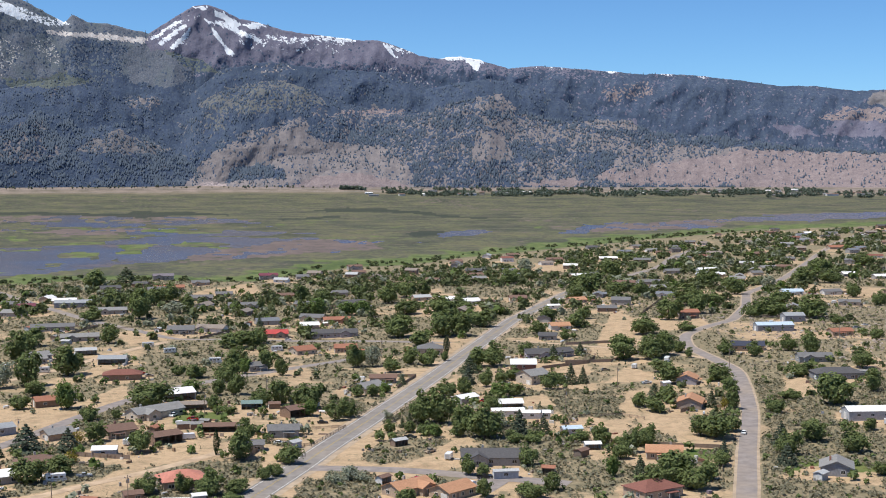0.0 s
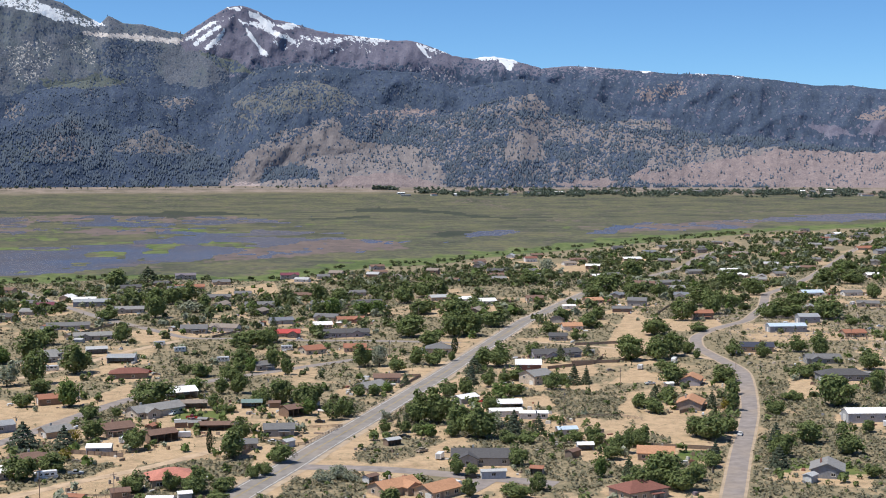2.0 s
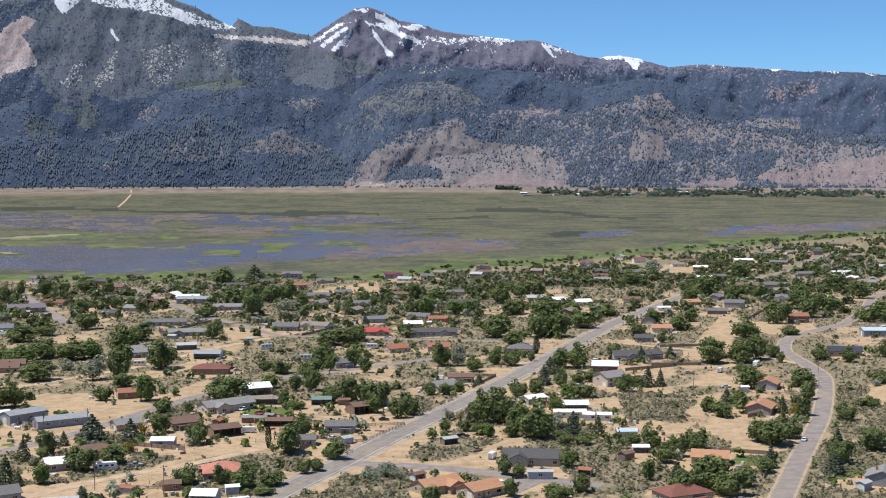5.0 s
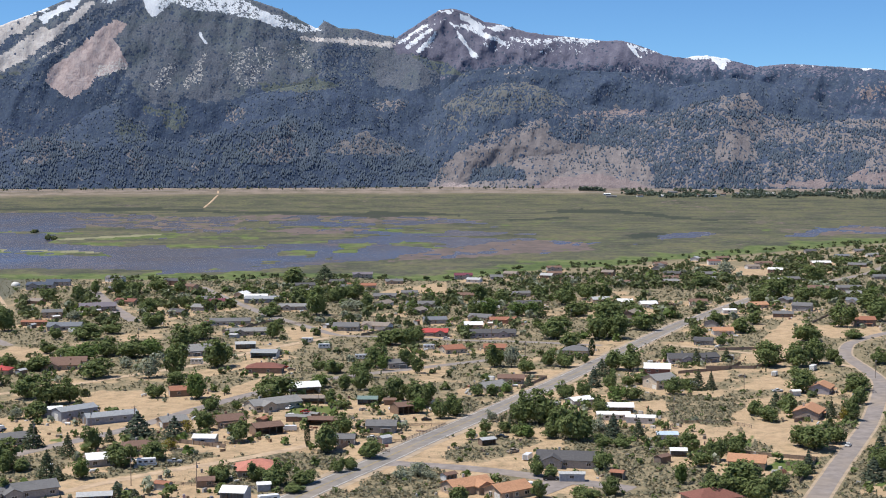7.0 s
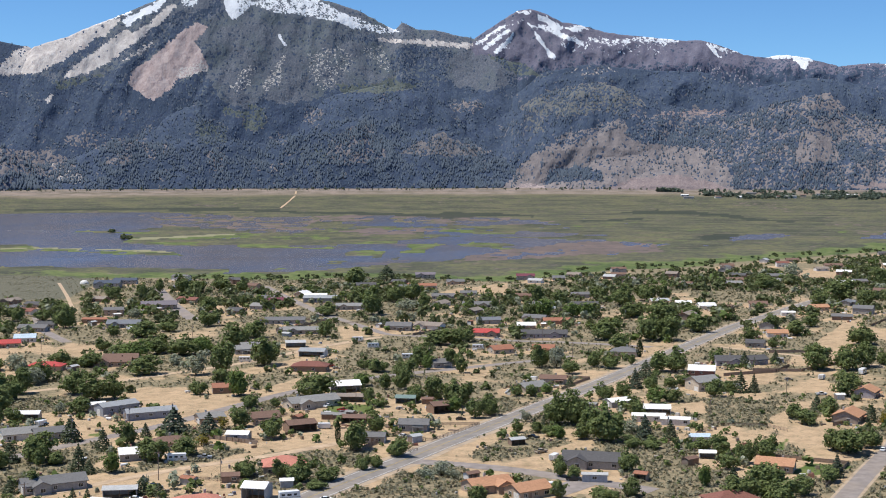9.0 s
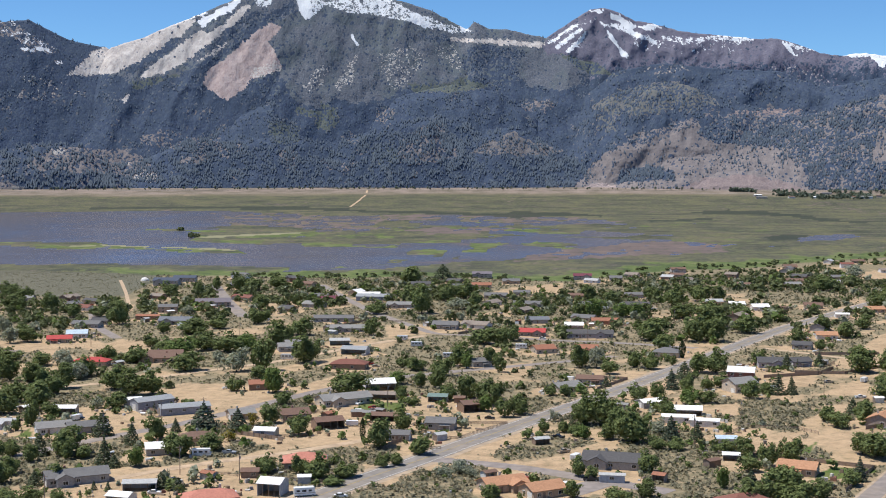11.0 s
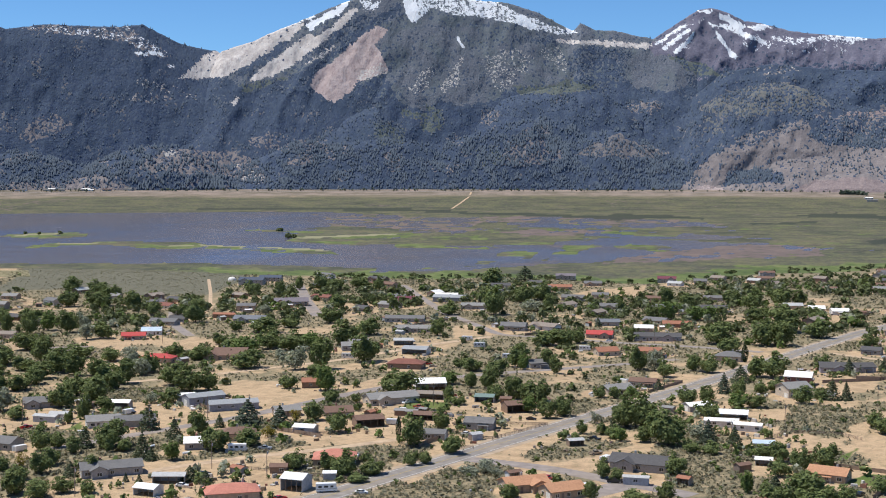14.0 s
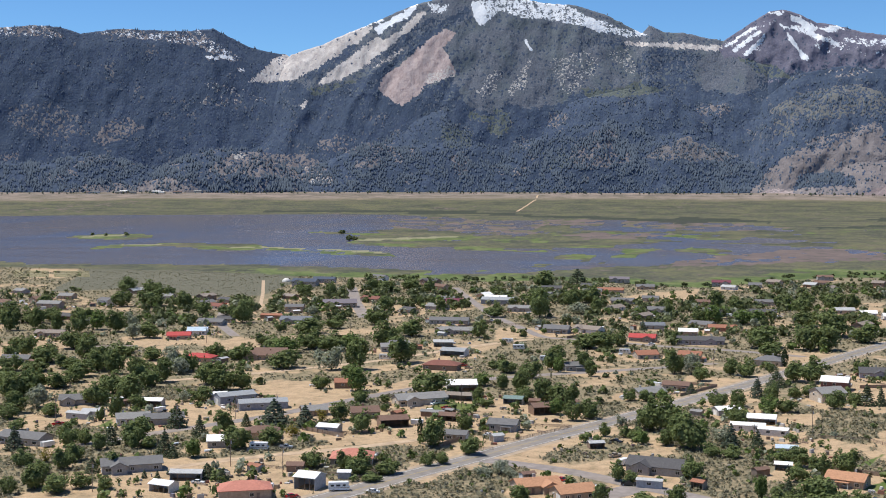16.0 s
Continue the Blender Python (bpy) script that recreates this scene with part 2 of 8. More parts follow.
def gz(x, y):
    """Height of the ground."""
    x, y = np.asarray(x, float), np.asarray(y, float)
    z = np.interp(y, [450, 700, 1000, 1350, 1500], [0, -1.5, -4.5, -9, -11.4])
    z = z - 3 * np.exp(-((x - 25) / 60) ** 2 - ((y - 850) / 180) ** 2)
    z = z + 3.5 * smooth(x, 180, 300) * (1 - smooth(y, 750, 1250))
    z = z - 2.5 * smooth(-x, 80, 280) * (1 - smooth(y, 900, 1350))
    return z


def valley_rise(r):
    """How far the valley floor climbs towards the far bank, by distance."""
    return 18 * smooth(r, 3300, 4150) + 0.062 * np.maximum(np.asarray(r, float) - 4150, 0)


def ground_z(x, y):
    return float(gz(x, y))


def mesh_object(name, verts, faces, material, label="", category="", kind="", group="", smooth_shade=False):
    me = bpy.data.meshes.new(name)
    me.from_pydata([tuple(map(float, v)) for v in verts], [], [tuple(map(int, f)) for f in faces])
    me.materials.append(material)
    if smooth_shade:
        me.polygons.foreach_set("use_smooth", [True] * len(me.polygons))
    me.update()
    return tagged(new(name, me), label, category, group, kind)


def grid_mesh(name, X, Y, Z, material, attrs=None, wrap=False, **tags):
    """A sheet over arrays of rows and columns, with float attributes."""
    rows, cols = X.shape
    idx = np.arange(rows * cols).reshape(rows, cols)
    a, b, c, d = idx[:-1, :-1], idx[:-1, 1:], idx[1:, 1:], idx[1:, :-1]
    quads = np.stack([a, b, c, d], -1).reshape(-1, 4)
    if wrap:
        quads = np.concatenate([quads, np.stack([idx[:-1, -1], idx[:-1, 0], idx[1:, 0], idx[1:, -1]], -1)])
    me = bpy.data.meshes.new(name)
    n = len(quads)
    me.vertices.add(rows * cols)
    me.vertices.foreach_set("co", np.stack([X, Y, Z], -1).astype(np.float32).ravel())
    me.loops.add(4 * n)
    me.loops.foreach_set("vertex_index", quads.astype(np.int32).ravel())
    me.polygons.add(n)
    me.polygons.foreach_set("loop_start", np.arange(0, 4 * n, 4, dtype=np.int32))
    me.polygons.foreach_set("use_smooth", np.ones(n, dtype=bool))
    me.materials.append(material)
    for key, values in (attrs or {}).items():
        at = me.attributes.new(key, "FLOAT", "POINT")
        at.data.foreach_set("value", np.asarray(values, np.float32).ravel())
    me.update()
    me.validate()
    return tagged(new(name, me), **tags)


def value_noise(x, y, seed, octaves=4):
    """Smooth noise between -1 and 1 over arrays, lattice of 1."""
    total, amp, norm = 0.0, 1.0, 0.0
    for o in range(octaves):
        xi, yi = np.floor(x).astype(np.int64), np.floor(y).astype(np.int64)
        fx, fy = x - xi, y - yi
        fx, fy = fx * fx * (3 - 2 * fx), fy * fy * (3 - 2 * fy)

        def h(i, j):
            v = (i * 374761393 + j * 668265263 + (seed + o) * 1442695041) & 0xFFFFFFFF
            v = ((v ^ (v >> 13)) * 1274126177) & 0xFFFFFFFF
            return ((v ^ (v >> 16)) & 0xFFFF) / 32767.5 - 1

        total = total + amp * (h(xi, yi) * (1 - fx) * (1 - fy) + h(xi + 1, yi) * fx * (1 - fy) + h(xi, yi + 1) * (1 - fx) * fy + h(xi + 1, yi + 1) * fx * fy)
        norm += amp
        amp *= 0.5
        x, y = x * 2.03 + 17.1, y * 2.03 - 9.7
    return total / norm


# ---------------------------------------------------------------- ground and lake
LAKE_Z = -12.0
# outlines on the plan: open water, muddy shallows, strips of reed that stand out of the water, brown flats of dead reed
OPEN_WATER = []
OPEN_WATER.append([(-1458, 3242), (-1206, 3352), (-855, 3313), (-626, 3118), (-600, 2575), (-614, 2460), (-606, 2278), (-532, 2020), (-427, 1947), (-336, 2000), (-229, 1971), (-133, 2010), (-108, 2131), (-22, 2223), (51, 2182), (120, 2127), (173, 2074), (131, 1973), (66, 1902), (20, 1826), (-23, 1745), (-75, 1668), (-117, 1590), (-172, 1549), (-261, 1530), (-401, 1556), (-549, 1584), (-673, 1542)])
OPEN_WATER.append([(-2619, 3555), (-2161, 3548), (-1494, 3306), (-962, 3341), (-416, 1595), (-619, 1548), (-791, 1528), (-907, 1563), (-1127, 1590)])
OPEN_WATER.append([(-324, 1857), (-76, 1991), (-66, 2128), (54, 2179), (215, 2051), (221, 1965), (111, 1862), (44, 1765), (-76, 1646), (-166, 1543), (-221, 1503), (-275, 1487)])
OPEN_WATER.append([(-86, 2383), (2, 2460), (141, 2351), (208, 2263), (119, 2213), (-32, 2264)])
OPEN_WATER.append([(-279, 2743), (-187, 2822), (-24, 2639), (-96, 2523), (-237, 2575)])
OPEN_WATER.append([(594, 2160), (759, 2466), (835, 2545), (749, 2336), (618, 2137)])
OPEN_WATER.append([(961, 2542), (1114, 2641), (1350, 2830), (1783, 2981), (1578, 2654), (1415, 2603), (1191, 2517), (1070, 2518)])
OPEN_WATER.append([(392, 2205), (449, 2264), (495, 2273), (461, 2155), (393, 2104)])
OPEN_WATER.append([(-123, 2410), (-44, 2470), (36, 2370), (112, 2295), (34, 2209), (-59, 2244)])
OPEN_WATER.append([(394, 2189), (490, 2273), (510, 2238), (437, 2109)])
SHALLOWS = []
SHALLOWS.append([(-832, 3201), (-561, 3058), (-374, 2984), (-323, 2539), (-435, 2417), (-600, 2575)])
SHALLOWS.append([(-413, 2528), (-299, 2475), (-321, 2350), (-403, 2360)])
SHALLOWS.append([(-374, 3086), (-65, 3079), (162, 2694), (6, 2587), (-196, 2773), (-342, 2757)])
DEAD_REED = []
DEAD_REED.append([(12, 1836), (109, 2038), (194, 2077), (269, 1990), (236, 1840), (137, 1785), (63, 1694), (-13, 1666), (-36, 1635)])
DEAD_REED.append([(-12, 1706), (125, 2000), (235, 1962), (283, 1993), (223, 1886), (146, 1774), (47, 1713), (-3, 1666)])
DEAD_REED.append([(653, 2182), (796, 2458), (939, 2547), (1081, 2541), (934, 2316), (774, 2211)])
DEAD_REED.append([(-250, 2364), (-173, 2479), (-67, 2475), (-86, 2328), (-190, 2249)])
REED_ISLANDS = []
REED_ISLANDS.append([(-1050, 2085), (-1062, 2158), (-1032, 2204), (-998, 2211), (-996, 2252), (-938, 2185), (-903, 2099), (-926, 2042), (-970, 2050), (-1009, 2058)])
REED_ISLANDS.append([(-859, 1799), (-882, 1878), (-875, 1939), (-826, 1935), (-818, 1999), (-777, 1992), (-719, 1989), (-695, 2010), (-634, 1932), (-554, 1893), (-462, 1872), (-421, 1842), (-382, 1754), (-410, 1759), (-476, 1780), (-565, 1836), (-626, 1863), (-643, 1819), (-689, 1836), (-752, 1892), (-793, 1883), (-828, 1861), (-842, 1816)])
REED_ISLANDS.append([(-539, 2028), (-568, 2155), (-523, 2200), (-495, 2243), (-463, 2195), (-420, 2279), (-393, 2158), (-431, 2083), (-414, 1980), (-452, 1957), (-505, 2035)])
REED_ISLANDS.append([(-751, 2369), (-702, 2402), (-644, 2371), (-557, 2327), (-552, 2269), (-640, 2309)])
REED_ISLANDS.append([(-398, 2157), (-437, 2333), (-399, 2322), (-361, 2254), (-285, 2234), (-243, 2174), (-247, 2108), (-330, 2122)])
REED_ISLANDS.append([(-340, 1912), (-356, 2007), (-328, 2043), (-305, 1989), (-242, 1920), (-209, 1914), (-213, 1887), (-274, 1913)])
REED_ISLANDS.append([(-289, 2386), (-282, 2472), (-248, 2415), (-245, 2317)])
REED_ISLANDS.append([(-170, 1755), (-179, 1845), (-161, 1886), (-141, 1853), (-125, 1845), (-140, 1751)])
REED_ISLANDS.append([(-109, 1802), (-103, 1937), (-106, 2018), (-75, 2039), (-56, 2015), (-78, 1879), (-72, 1799)])
REED_ISLANDS.append([(-35, 2006), (-10, 2068), (25, 2033), (46, 1970), (19, 1938), (-25, 1967)])
REED_ISLANDS.append([(-198, 2012), (-165, 2094), (-114, 2060), (-121, 2001)])
REED_ISLANDS.append([(-211, 2403), (-183, 2515), (-128, 2483), (-130, 2381), (-187, 2368)])
REED_ISLANDS.append([(-366, 2885), (-396, 3209), (-274, 3029), (-227, 2829), (-278, 2763)])
REED_ISLANDS.append([(-127, 2463), (-67, 2476), (-15, 2425), (54, 2382), (55, 2273), (-9, 2276), (-60, 2357)])
REED_ISLANDS.append([(-655, 1829), (-700, 1953), (-667, 1954), (-629, 1891), (-616, 1819)])
STRAW = []
STRAW.append([(-1031, 2099), (-1033, 2174), (-998, 2211), (-981, 2175), (-1011, 2131), (-1013, 2075)])
STRAW.append([(-872, 1932), (-816, 1952), (-800, 1918), (-859, 1905)])
STRAW.append([(-766, 2010), (-708, 2031), (-694, 1994), (-754, 1981)])
STRAW.append([(-649, 1936), (-581, 1908), (-466, 1885), (-421, 1842), (-411, 1807), (-473, 1837), (-568, 1869), (-636, 1903)])
STRAW.append([(-568, 2137), (-490, 2226), (-424, 2297), (-414, 2252), (-477, 2174), (-549, 2090)])
STRAW.append([(-684, 1899), (-654, 1927), (-642, 1894), (-671, 1867)])
SEDGE = []
SEDGE.append([(-1166, 3238), (-1149, 3391), (-866, 3462), (-590, 3471), (-436, 3299), (-282, 3267), (-95, 3134), (-88, 2945), (-266, 3095), (-435, 3191), (-601, 3370), (-836, 3343), (-1110, 3276)])
SEDGE.append([(-101, 3310), (3, 3241), (118, 3076), (114, 2982), (22, 3041), (-88, 2916)])
SEDGE.append([(302, 3216), (431, 3405), (518, 3331), (577, 3091), (560, 2967), (481, 3088), (400, 3151)])
SEDGE.append([(520, 3258), (576, 3123), (598, 2855), (737, 2806), (720, 2741), (556, 2761), (537, 2937)])
SEDGE.append([(334, 2177), (367, 2279), (424, 2280), (396, 2148), (351, 2116)])
SEDGE.append([(196, 2814), (349, 2931), (339, 2846), (191, 2736)])


def within(x, y, outlines):
    """1 inside any of the outlines, 0 outside."""
    out = np.zeros(np.shape(x), bool)
    for poly in outlines:
        px, py = [p[0] for p in poly], [p[1] for p in poly]
        at = np.nonzero((x > min(px)) & (x < max(px)) & (y > min(py)) & (y < max(py)))
        u, v = x[at], y[at]
        inside = np.zeros(u.shape, bool)
        for (xa, ya), (xb, yb) in zip(poly, poly[1:] + poly[:1]):
            inside ^= ((ya > v) != (yb > v)) & (u < (xb - xa) * (v - ya) / (yb - ya + 1e-9) + xa)
        out[at] |= inside
    return out.astype(float)


# the fenced sagebrush field between the village and the lake
SAGE_FIELD = [[(-690, 1470), (-471, 1480), (-404, 1424), (-371, 1297), (-352, 1150), (-411, 1135), (-496, 1189), (-554, 1139), (-620, 1320)]]


def village_edge(x):
    """The y at which the village ends and the wetland begins."""
    return np.interp(x, [-900, -500, -386, -250, -200, -130, -64, -11, 36, 80, 150, 240, 302, 451, 632, 916, 1268, 2500], [1440, 1440, 1400, 1375, 1375, 1420, 1388, 1360, 1348, 1430, 1520, 1565, 1640, 1770, 1930, 2150, 2290, 2700])


# bare sandy lots and fields of sagebrush, as outlines on the plan
LOTS = []
LOTS += [[(-735, 1422), (-683, 1446), (-654, 1380), (-699, 1358)],
         [(-690, 1342), (-643, 1353), (-626, 1297), (-656, 1282)],
         [(-172, 540), (-188, 595), (-176, 636), (-160, 670), (-140, 667), (-99, 628), (-106, 588), (-128, 546), (-157, 535)],
         [(-104, 655), (-83, 703), (-80, 663), (-94, 628)],
         [(-90, 594), (-64, 589), (-37, 531), (-44, 515), (-82, 511), (-89, 527)],
         [(-27, 510), (-17, 554), (7, 566), (-1, 538), (-9, 512)],
         [(-28, 627), (8, 612), (7, 575), (-15, 579)],
         [(6, 483), (43, 522), (37, 485), (16, 473)],
         [(89, 522), (106, 569), (127, 560), (112, 519)]]
LOTS += [[(126, 570), (151, 627), (132, 555)],
         [(-144, 447), (-140, 473), (-113, 475), (-90, 494), (-75, 521), (-75, 486), (-91, 461), (-77, 443)],
         [(150, 656), (184, 710), (178, 655)],
         [(85, 611), (112, 633), (105, 596)],
         [(-95, 933), (-38, 954), (-32, 906), (-82, 868)],
         [(-126, 718), (-89, 792), (-81, 777), (-117, 697)],
         [(-34, 481), (-14, 514), (4, 570), (9, 565), (-16, 476)],
         [(54, 637), (85, 707), (84, 660), (66, 628)],
         [(129, 674), (163, 722), (156, 692), (131, 657)],
         [(174, 754), (270, 980), (259, 886), (193, 731)]]
LOTS += [[(254, 871), (307, 895), (284, 831), (255, 839)],
         [(-262, 1031), (-292, 1117), (-255, 1139), (-222, 1026)],
         [(-198, 1109), (-170, 1210), (-141, 1055), (-186, 1062)],
         [(108, 1002), (151, 1065), (145, 1000)],
         [(155, 1065), (204, 1086), (187, 998)],
         [(-100, 461), (-73, 469), (-73, 443), (-95, 444)],
         [(47, 749), (76, 731), (86, 763), (86, 718), (57, 663), (42, 684)],
         [(102, 472), (92, 496), (115, 511), (109, 496)],
         [(-19, 724), (13, 777), (11, 716)],
         [(-48, 1147), (26, 1201), (29, 1332), (-20, 1264)],
         [(114, 483), (149, 502), (156, 523), (139, 533)]]
LOTS += [[(140, 445), (168, 426), (181, 449), (150, 456)],
         [(265, 684), (231, 589), (215, 596)],
         [(348, 760), (312, 714), (309, 668)],
         [(138, 734), (165, 728), (152, 688), (120, 695)],
         [(334, 1513), (506, 1613), (425, 1390), (321, 1419)],
         [(258, 931), (287, 896), (268, 849), (242, 864)],
         [(-229, 516), (-238, 592), (-205, 571), (-210, 510)],
         [(-201, 537), (-188, 549), (-177, 517)],
         [(-141, 420), (-126, 458), (-94, 446), (-88, 420), (-135, 412)],
         [(-332, 833), (-294, 877), (-250, 820), (-304, 793)],
         [(-303, 840), (-222, 716), (-254, 711)]]
LOTS += [[(-376, 760), (-370, 792), (-316, 696), (-323, 672)],
         [(-353, 1073), (-320, 1081), (-297, 993)],
         [(-459, 1047), (-442, 1077), (-400, 990)],
         [(-488, 947), (-471, 951), (-426, 844)]]
SAGE = []
SAGE += [[(100, 562), (118, 641), (142, 632), (135, 574), (125, 562)],
         [(-100, 460), (-75, 516), (-71, 486), (-84, 452)],
         [(-29, 442), (-26, 467), (-14, 490), (2, 480), (1, 441)],
         [(53, 440), (63, 512), (91, 522), (79, 439)],
         [(5, 514), (22, 547), (44, 535), (29, 513), (7, 494)],
         [(-70, 511), (-32, 515), (-34, 481), (-65, 491)],
         [(-61, 764), (-28, 745), (-34, 722), (-59, 741)],
         [(148, 656), (123, 657), (128, 713), (161, 711)],
         [(-276, 893), (-238, 890), (-229, 854), (-266, 858)],
         [(234, 742), (268, 779), (228, 664), (221, 684)]]
SAGE += [[(50, 945), (108, 1002), (105, 947), (59, 911)],
         [(-10, 977), (20, 1016), (22, 1076), (-10, 1075)],
         [(-104, 470), (-83, 503), (-80, 525), (-60, 517), (-41, 477), (-31, 452), (-55, 442), (-67, 458), (-91, 463)],
         [(-230, 533), (-226, 552), (-190, 524), (-181, 500), (-215, 508)],
         [(-757, 1394), (-424, 1342), (-343, 1128), (-466, 1071), (-631, 1248)],
         [(-184, 492), (-190, 541), (-148, 486), (-160, 473)],
         [(-119, 490), (-81, 521), (-64, 453), (-101, 463)],
         [(127, 427), (165, 419), (160, 410), (123, 419)],
         [(244, 695), (308, 769), (364, 756), (312, 668), (248, 651)]]
SAGE += [[(234, 749), (288, 805), (239, 698), (225, 705)],
         [(426, 947), (482, 957), (414, 842), (382, 850)]]


LAWNS = [[(-63, 593), (-62, 618), (-43, 618), (-40, 597)], [(117, 516), (130, 543), (124, 521)], [(127, 481), (126, 495), (136, 495), (133, 483)], [(149, 454), (159, 471), (152, 452)], [(-154, 546), (-149, 552), (-147, 540)], [(116, 478), (127, 496), (143, 492), (131, 477)], [(152, 460), (162, 477), (171, 475), (162, 458)], [(169, 447), (177, 464), (186, 457), (179, 445)], [(-192, 528), (-193, 548), (-185, 531)]]


def sandiness(x, y):
    """0: sagebrush, 1: bare sand."""
    s = smooth(0.75 * value_noise(x / 46, y / 60, 21, 4) + 0.35 * value_noise(x / 9, y / 12, 22, 3) - 0.06 * smooth(y, 700, 1000) - 0.2 * smooth(y, 1050, 1350) + 0.12 * smooth(x - 0.33 * y, 0, 60), -0.12, 0.5)
    jx, jy = x + 2.5 * value_noise(x / 7, y / 9, 24, 3), y + 3.5 * value_noise(x / 8, y / 9, 25, 3)
    for polys, target in ((SAGE, 0.12), (LOTS, 1.0)):
        for poly in polys:
            inside = np.zeros(np.shape(x), bool)
            for (xa, ya), (xb, yb) in zip(poly, poly[1:] + poly[:1]):
                inside ^= ((ya > jy) != (yb > jy)) & (jx < (xb - xa) * (jy - ya) / (yb - ya + 1e-9) + xa)
            s = np.where(inside, target, s)
    return s


BUILT = []   # where the buildings stand


def sand(x, y):
    s = sandiness(x, y)
    return np.where(s == 0.12, s, np.maximum(s, bare_yards(x, y)))


def bare_yards(x, y):
    """Trodden sand round the buildings."""
    out = np.full(np.shape(x), -1.0)
    for px, py in BUILT:
        near = (np.abs(x - px) < 60) & (np.abs(y - py) < 70)
        out[near] = np.maximum(out[near], 1 - np.hypot((x[near] - px) / 15, (y[near] - py) / 18))
    return smooth(out + 0.55 * value_noise(x / 14, y / 17, 28, 4), -0.1, 0.25)


def build_ground():
    az = np.concatenate([np.arange(-33, 33.01, 0.12), np.arange(37, 324, 8)])
    r = np.concatenate([[0.02], np.arange(12, 386, 9), 122 * 2413 / np.arange(760, 57, -2.1), [5150, 5400, 6000]])
    A, R = np.meshgrid(np.radians(az), r)
    X, Y = R * np.sin(A), R * np.cos(A)
    Z = gz(X, Y)
    edge = village_edge(X)
    wet = smooth(Y + 22 * value_noise(X / 40, Y / 40, 3), edge - 14, edge + 14)
    far = smooth(R, 1500, 3200)
    ragged = value_noise(X / 44, Y / 75, 8, 6)
    tatter = value_noise(X / 22, Y / 20, 11, 4)
    streaks = value_noise(X / 130, Y / 190, 9, 5)
    wx = 34 * value_noise(X / 60, Y / 70, 5, 5)
    wy = (22 + 60 * far) * value_noise(X / 55, Y / 60, 6, 5) + (8 + 16 * far) * tatter
    pool, shallow = within(X + wx, Y + wy, OPEN_WATER), within(X + wx, Y + wy, SHALLOWS)
    flat = within(X + wx, Y + wy, DEAD_REED)
    reed = within(X + 0.35 * wx, Y + 0.22 * wy, REED_ISLANDS)
    straw = within(X, Y + 0.1 * wy, STRAW)
    sedge = within(X + wx, Y + 0.35 * wy, SEDGE)
    marsh = smooth(Y, edge + 110, edge + 330) * (1 - smooth(R, 2700, 3200)) * (1 - smooth(X, 250, 620))
    broken = 0.12 + 0.45 * smooth(X, -700, -150)
    water = np.where(pool > 0, 0.36 + broken * (ragged + 0.5 * tatter), -0.72 + 0.26 * marsh + 0.6 * streaks + 0.75 * ragged + 0.4 * tatter)
    water = np.where(shallow > 0, 0.12 + 0.5 * ragged + 0.4 * tatter, water)
    water = np.where(reed > 0, -0.36 + 0.7 * ragged + 0.6 * tatter, water)
    water = np.where(sedge > 0, -0.5, water)
    water = np.where(flat > 0, -0.16 + 0.9 * ragged + 0.5 * tatter, water)
    field = within(X, Y, SAGE_FIELD)
    basin = wet * (1 - smooth(R, 3300, 3600))
    Z = np.where(basin > 0.5, LAKE_Z + 0.35 - 0.9 * smooth(water, -0.05, 0.3), Z)
    Z = Z + valley_rise(R)
    fringe = smooth(water, -0.5, -0.1) * smooth(value_noise(X / 60, Y / 80, 14, 5), -0.1, 0.4) * (1 - flat) * (1 - shallow)
    lush = wet * np.clip(1.25 * smooth(edge + 150 - Y + 90 * ragged, 0, 90) * smooth(X, -620, -300) + 0.72 * reed * smooth(ragged + 0.5 * tatter, -0.5, 0.15) + 0.75 * fringe, 0, 1) * (1 - smooth(R, 2700, 3300))
    mud = wet * np.clip(0.9 * flat + 0.6 * shallow + 0.35 * smooth(value_noise(X / 240, Y / 300, 16, 4), 0.15, 0.5) * (R > 2300), 0, 1)
    bank = smooth(R + 130 * value_noise(X / 200, Y / 160, 12, 5), 4080, 4220)
    sandy = sand(X, Y)
    lawn = np.zeros_like(X)
    for poly in LAWNS:
        inside = np.zeros(X.shape, bool)
        for (xa, ya), (xb, yb) in zip(poly, poly[1:] + poly[:1]):
            inside ^= ((ya > Y) != (yb > Y)) & (X < (xb - xa) * (Y - ya) / (yb - ya + 1e-9) + xa)
        lawn = np.where(inside, 1.0, lawn)
    grid_mesh("ground", X, Y, Z, SOIL, dict(sandy=sandy, lawn=lawn, wet=wet * (1 - bank), field=field, lush=lush, mud=mud, bank=bank, straw=straw, sedge=sedge), wrap=True,
              label="dry sandy valley floor running out into green wetland", category="ground", kind="structure")
    a2 = np.radians(np.arange(-38, 38.1, 4))
    A2, R2 = np.meshgrid(a2, [1300, 2200, 3600])
    grid_mesh("water", R2 * np.sin(A2), R2 * np.cos(A2), np.full_like(A2, LAKE_Z), WATER, label="shallow muddy blue lake with low reed islands", category="lake", kind="structure")


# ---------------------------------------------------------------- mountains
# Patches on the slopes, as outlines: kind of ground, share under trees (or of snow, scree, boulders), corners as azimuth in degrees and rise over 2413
PATCHES = []


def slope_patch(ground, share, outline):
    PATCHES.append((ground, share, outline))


# south ridge and knob
slope_patch("snow", 0.31, [(-30.53, 232), (-28.58, 238), (-27.59, 223), (-27.7, 215), (-29.23, 219), (-30.53, 218)])
